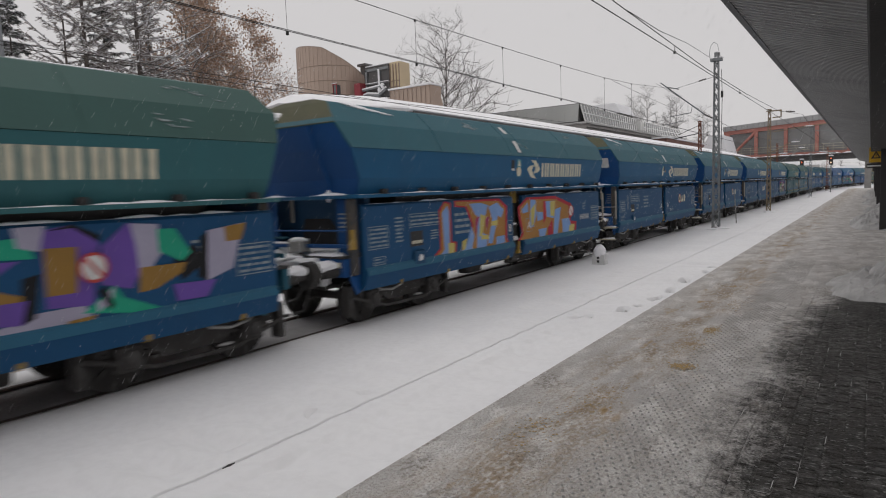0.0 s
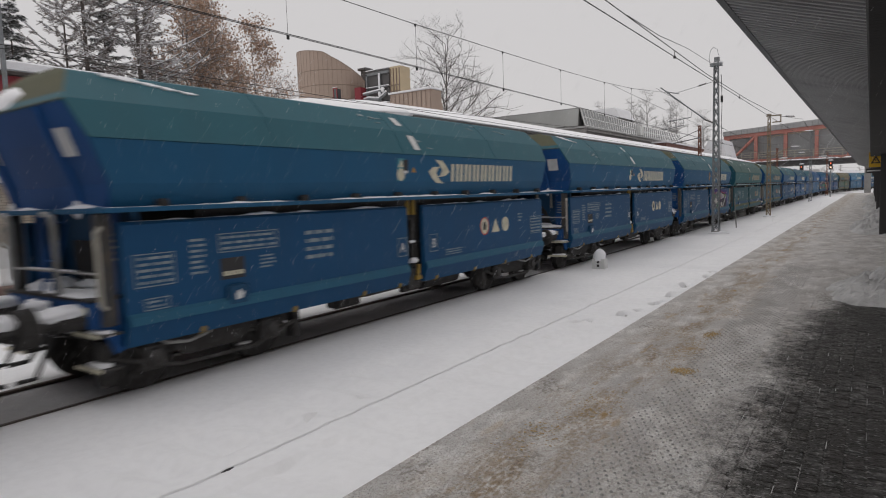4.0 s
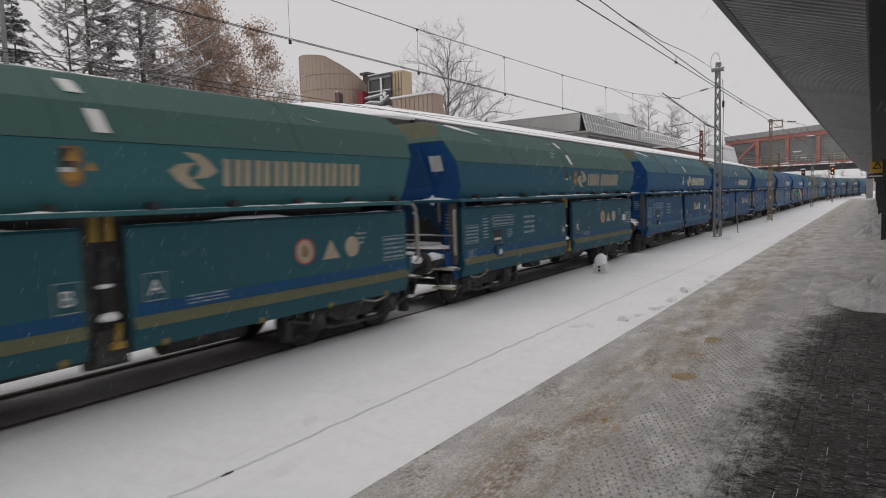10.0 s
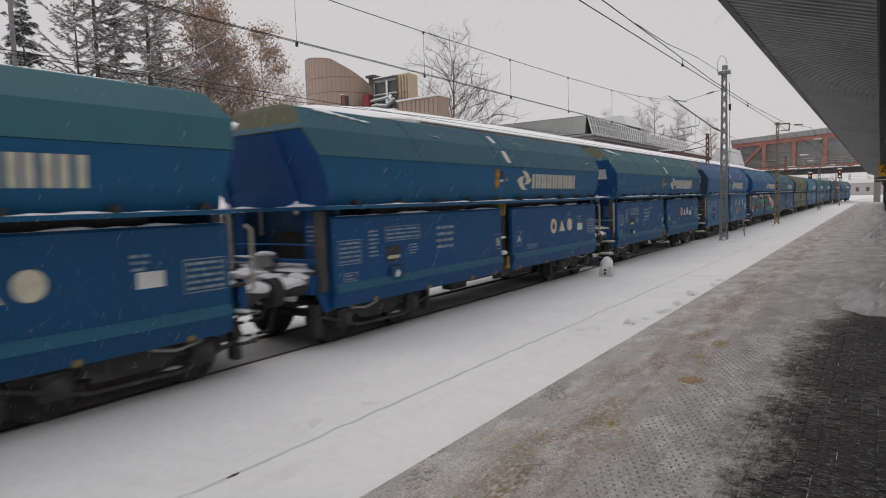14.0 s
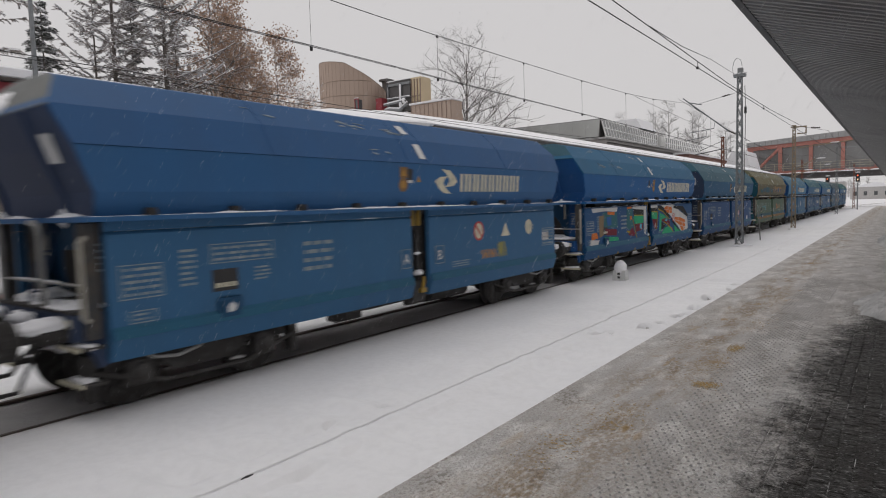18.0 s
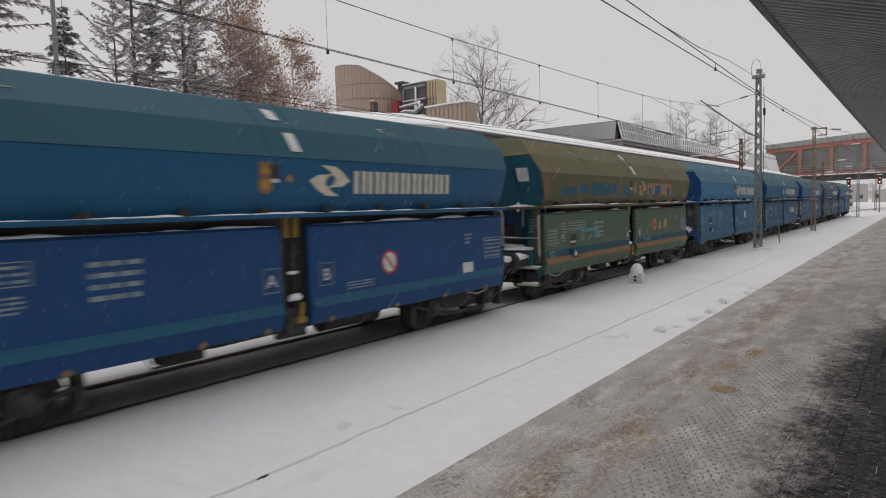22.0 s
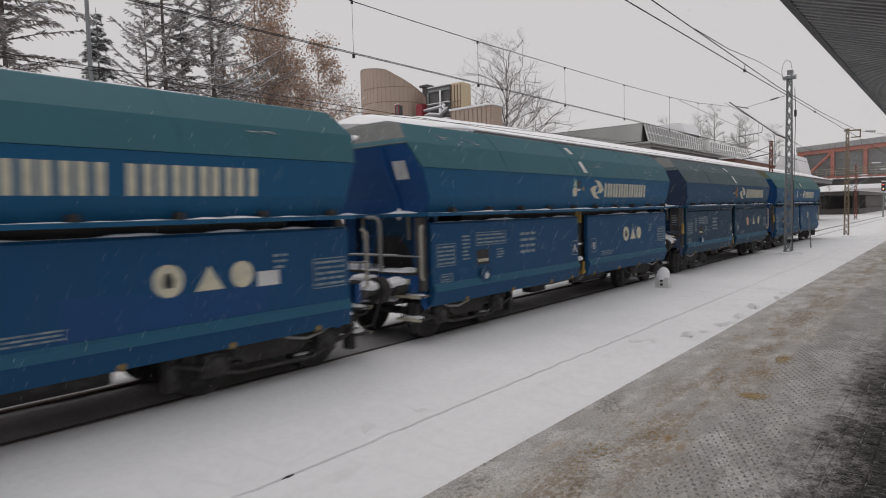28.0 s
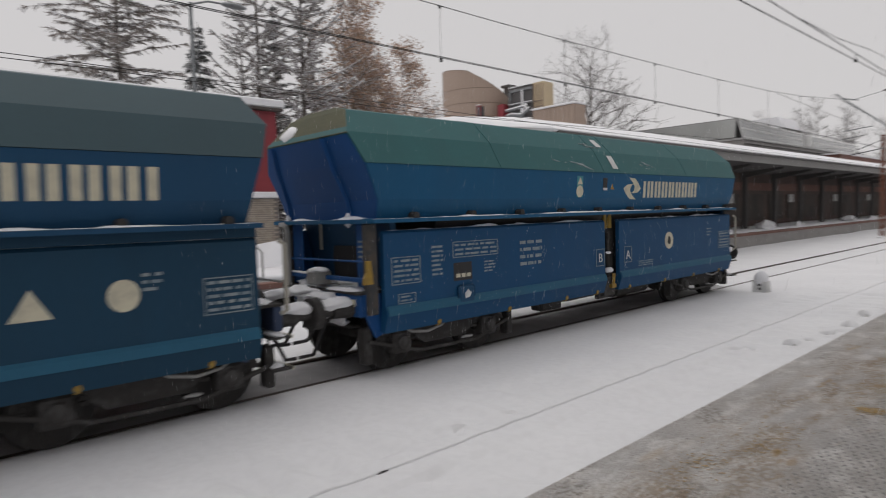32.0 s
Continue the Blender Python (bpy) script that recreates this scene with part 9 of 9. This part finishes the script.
    if n not in (19, 18, 14, 7):
        low = -0.15 if n == 6 else 0.18 if n == 8 else 0.0
        c = fit("sign_disc", "sign_disc", WHITE_MARK if n in (4, 6) else cream, lambda bm: disc(bm, 0, 1.615, 0.20, DOOR_X), w, (0, signs[0], low))
        if n in (1, 6, 8):
            fit("sign_ring", "sign_ring", RED_MARK, lambda bm: [shape_on_side(bm, [(r * math.cos(t), 1.615 + r * math.sin(t)) for t, r in ((a, 0.205), (a + 0.27, 0.205), (a + 0.27, 0.165), (a, 0.165))], DOOR_X, 0.008) for a in [i * math.pi / 12 for i in range(24)]] + [shape_on_side(bm, [(-0.13, 1.725), (-0.10, 1.755), (0.13, 1.505), (0.10, 1.475)], DOOR_X, 0.008)], c, None, "red prohibition ring")
        elif n in (5, 9, 11, 12, 13, 16, 17):
            fit("sign_ring", "sign_thin_ring", RED_MARK, lambda bm: [shape_on_side(bm, [(r * math.cos(t), 1.615 + r * math.sin(t)) for t, r in ((a, 0.205), (a + 0.27, 0.205), (a + 0.27, 0.18), (a, 0.18))], DOOR_X, 0.008) for a in [i * math.pi / 12 for i in range(24)]], c, None, "thin red ring")
        if n not in (1, 4, 6, 8):
            fit("sign_mark", "sign_mark", RUSTY_EDGE if n in (12, 13) else BLACK, lambda bm: shape_on_side(bm, [(-0.05, 1.53), (0.06, 1.53), (0.07, 1.62), (0.03, 1.71), (-0.04, 1.71), (-0.07, 1.6)], DOOR_X, 0.008), c)
        if len(signs) > 2:
            fit("sign_triangle", "sign_triangle", cream, lambda bm: shape_on_side(bm, [(-0.20, 1.45), (0.20, 1.45), (0, 1.76)], DOOR_X), w, (0, signs[1], low))
            fit("sign_disc", "sign_disc_far", cream, lambda bm: disc(bm, 0, 1.61, 0.175, DOOR_X), w, (0, signs[2], low))
    else:
        {7: graffiti_brickwork, 14: graffiti_angular, 18: graffiti_outlined, 19: graffiti_violet}[n](w)
        if n == 19:
            graffiti_shapes(-5.6, -0.3, 57, GRAFFITI[19], w)
        c = fit("sign_disc", "sign_disc_g", WHITE_MARK, lambda bm: disc(bm, 0, 1.64, 0.17, DOOR_X, 0.034), w, (0, signs[0], 0))
        fit("sign_ring", "sign_ring_g", RED_MARK, lambda bm: [shape_on_side(bm, [(r * math.cos(t), 1.64 + r * math.sin(t)) for t, r in ((a, 0.175), (a + 0.27, 0.175), (a + 0.27, 0.14), (a, 0.14))], DOOR_X, 0.038) for a in [i * math.pi / 12 for i in range(24)]] + [shape_on_side(bm, [(-0.11, 1.735), (-0.08, 1.76), (0.11, 1.545), (0.08, 1.52)], DOOR_X, 0.038)], c, None, "red prohibition ring")
    if n in (3, 6, 8, 9, 10, 11, 12):
        y = {3: 4.17, 6: 4.35, 8: 5.1, 9: 4.1, 10: 4.4, 11: 4.5, 12: 4.85}[n]
        fit("notice", "notice", WHITE_MARK, lambda bm: rect(bm, -0.18, 0.18, 1.42, 1.62, DOOR_X), w, (0, y, -0.36 if n == 6 else 0), label="white paper notice")
    if n in LEAD_DECK:
        for x in ((0.1,) if n == 7 else (0.92, -1.12)):
            fit("end_notice", "end_notice", WHITE_MARK, lambda bm: prism_y(bm, [(-5.975, 2.95), (-6.085, 3.27), (-6.095, 3.268), (-5.985, 2.948)], -0.15, 0.15), w, (x, -0.035, 0), label="white end label")
    if n == 3:
        bm = bmesh.new()
        shape_on_side(bm, [(1.66, 1.07), (4.38, 1.07), (4.40, 1.44), (2.95, 1.42), (2.5, 1.50), (1.67, 1.56)], DOOR_X, 0.0025)
        part("paint_patch", bm, PAINT["deep_door"], w, "patch of newer dark blue paint on the door")
    if n in (5, 12, 13):
        band = PAINT["blue_door" if n > 5 else "petrol_door"]
        for a, b in ((-5.95, -0.3), (0.35, 5.85)):
            bm = bmesh.new()
            rect(bm, a, b, 1.066, 1.22 if n > 5 else 1.24, DOOR_X, 0.0035)
            part("lower_band", bm, band, w, "band of older paint along the foot of the door")
    if n == 5:
        blue_patch = PAINT["blue"]
        for a, b, za, zb in ((-3.3, -1.95, 2.60, 2.94), (-1.0, -0.45, 2.60, 2.84), (-5.2, -4.3, 2.6, 2.8)):
            bm = bmesh.new()
            rect(bm, a, b, za, zb, HOP_X, 0.006)
            part("paint_patch", bm, PAINT["petrol"], w, "square of petrol green paint")
        for i, (a, b, za, zb) in enumerate(((-4.1, -3.6, 2.66, 2.88), (-1.8, -1.55, 2.66, 2.92), (-0.9, -0.6, 2.64, 2.86), (1.3, 1.6, 2.62, 2.84), (1.9, 2.5, 2.62, 2.92), (3.2, 3.5, 2.62, 2.86), (0.2, 0.4, 2.66, 2.86))):
            bm = bmesh.new()
            rect(bm, a, b, za, zb, HOP_X, 0.011)
            part("paint_patch", bm, blue_patch, w, "square of fresh blue paint")
        bm = bmesh.new()
        rect(bm, -3.9, -2.7, 1.62, 1.70, DOOR_X, 0.006)
        rect(bm, -2.9, -2.65, 1.44, 1.6, DOOR_X, 0.006)
        part("paint_patch", bm, TEAL_LABEL, w)
    if n == 11:
        for k, (xa, za, xb, zb) in enumerate(((1.437, 3.138, 1.182, 3.59), (1.182, 3.59, 0.802, 3.966))):
            bm = bmesh.new()
            o = 0.006
            pts = [(xa + o, -3.15 - 0.35 * k, za + o), (xa + o, -3.06 - 0.35 * k, za + o), (xb + o, -3.3 - 0.4 * k, zb + o), (xb + o, -3.42 - 0.4 * k, zb + o)]
            top = [bm.verts.new(p) for p in pts]
            low = [bm.verts.new((p[0] - 0.01, p[1], p[2] - 0.01)) for p in pts]
            bm.faces.new(top)
            for i in range(4):
                bm.faces.new((top[i], low[i], low[(i + 1) % 4], top[(i + 1) % 4]))
            part("rust_streak", bm, RUSTY_EDGE, w, "rust streak on the roof")
    if n == 8:
        scribble(w, 2.55, 1.28, 0.35, 0.10, (0.42, 0.22, 0.08), 2, 7)
        scribble(w, 3.1, 1.34, 0.2, 0.17, (0.30, 0.28, 0.08), 3, 5)
    if n == 18:
        scribble(w, 4.6, 1.42, 0.4, 0.09, (0.4, 0.42, 0.44), 4, 9)
    if n == 0:
        w.scale = (1, 1.05, 1)
    return w, wheels


# ---- falling snow ----
FALL = (-1.45, -1.15, -3.0)


def build_snowfall():
    """Flakes over the tracks, all drifting down together."""
    rnd = random.Random(77)
    verts, faces = [], []
    for _ in range(300000):
        y = 1.0 + 21.0 * rnd.random() ** 1.3
        x = rnd.uniform(-6.9, -1.2)
        z = rnd.uniform(-1.0, 104.0)
        x, y = x - FALL[0] * z / -FALL[2], y - FALL[1] * z / -FALL[2]
        r, b = rnd.uniform(0.0009, 0.0028), len(verts)
        verts += [(x + r, y + r, z + r), (x - r, y - r, z + r), (x - r, y + r, z - r), (x + r, y - r, z - r)]
        faces += [(b, b + 2, b + 1), (b, b + 1, b + 3), (b, b + 3, b + 2), (b + 1, b + 2, b + 3)]
    return tagged(new("falling_snow", rows_mesh("falling_snow", verts, faces, SNOW_CLEAN)), "fine snowflakes drifting down over the tracks", "snowflakes", kind="stuff")


build_ground()
build_platform()
build_near_canopy()
build_far_platform()
build_station()
build_bridge()
build_tower_house()
build_red_house()
build_masts()
build_wires()
build_signals()
build_km_stone()
build_heaps()
build_trees()
build_far_yard()
build_distance()
TRAIN = [build_wagon(n) for n in range(WAGONS)]
SNOWFALL = build_snowfall()
build_studs()
build_sand()
build_pavers()


def motions():
    """The train rolls past along the line, its wheels turn, and the snow falls."""
    for n, (w, wheels) in enumerate(TRAIN):
        rows = []
        for k in range(33):
            y = train_front(k) - n * PITCH + (HALF if n else 6.0)
            rows.append((k, pose(TRACKS[1] + drift(y), y, 0, 0, 0, -math.degrees(heading(y)))))
        walk(w, rows)
        start = max(0.0, min(t / 10 for t in range(321) if train_front(t / 10) - n * PITCH < 46 or t == 320))
        stop = max((t / 10 for t in range(321) if train_front(t / 10) - n * PITCH > -20), default=0.1)
        steps = [i / 15 for i in range(int(start * 15), int(stop * 15) + 1)]
        for i, ws in enumerate(wheels):
            at = ws.location.copy()
            spin = lambda t: math.degrees((train_front(0) - train_front(t)) / 0.46) + 23 * i
            turn = [(t, Matrix.Translation(at) @ pose(0, 0, 0, spin(t))) for t in steps]
            if not turn:
                turn = [(0, Matrix.Translation(at)), (32, Matrix.Translation(at))]
            if steps and steps[0] > 0.07:
                turn.insert(0, (0, turn[0][1]))
            if steps and steps[-1] < 31.9:
                turn.append((32, turn[-1][1]))
            walk(ws, turn)
    walk(SNOWFALL, [(0, pose(0, 0, 0)), (16, pose(*(16 * v for v in FALL))), (32, pose(*(32 * v for v in FALL)))])


motions()
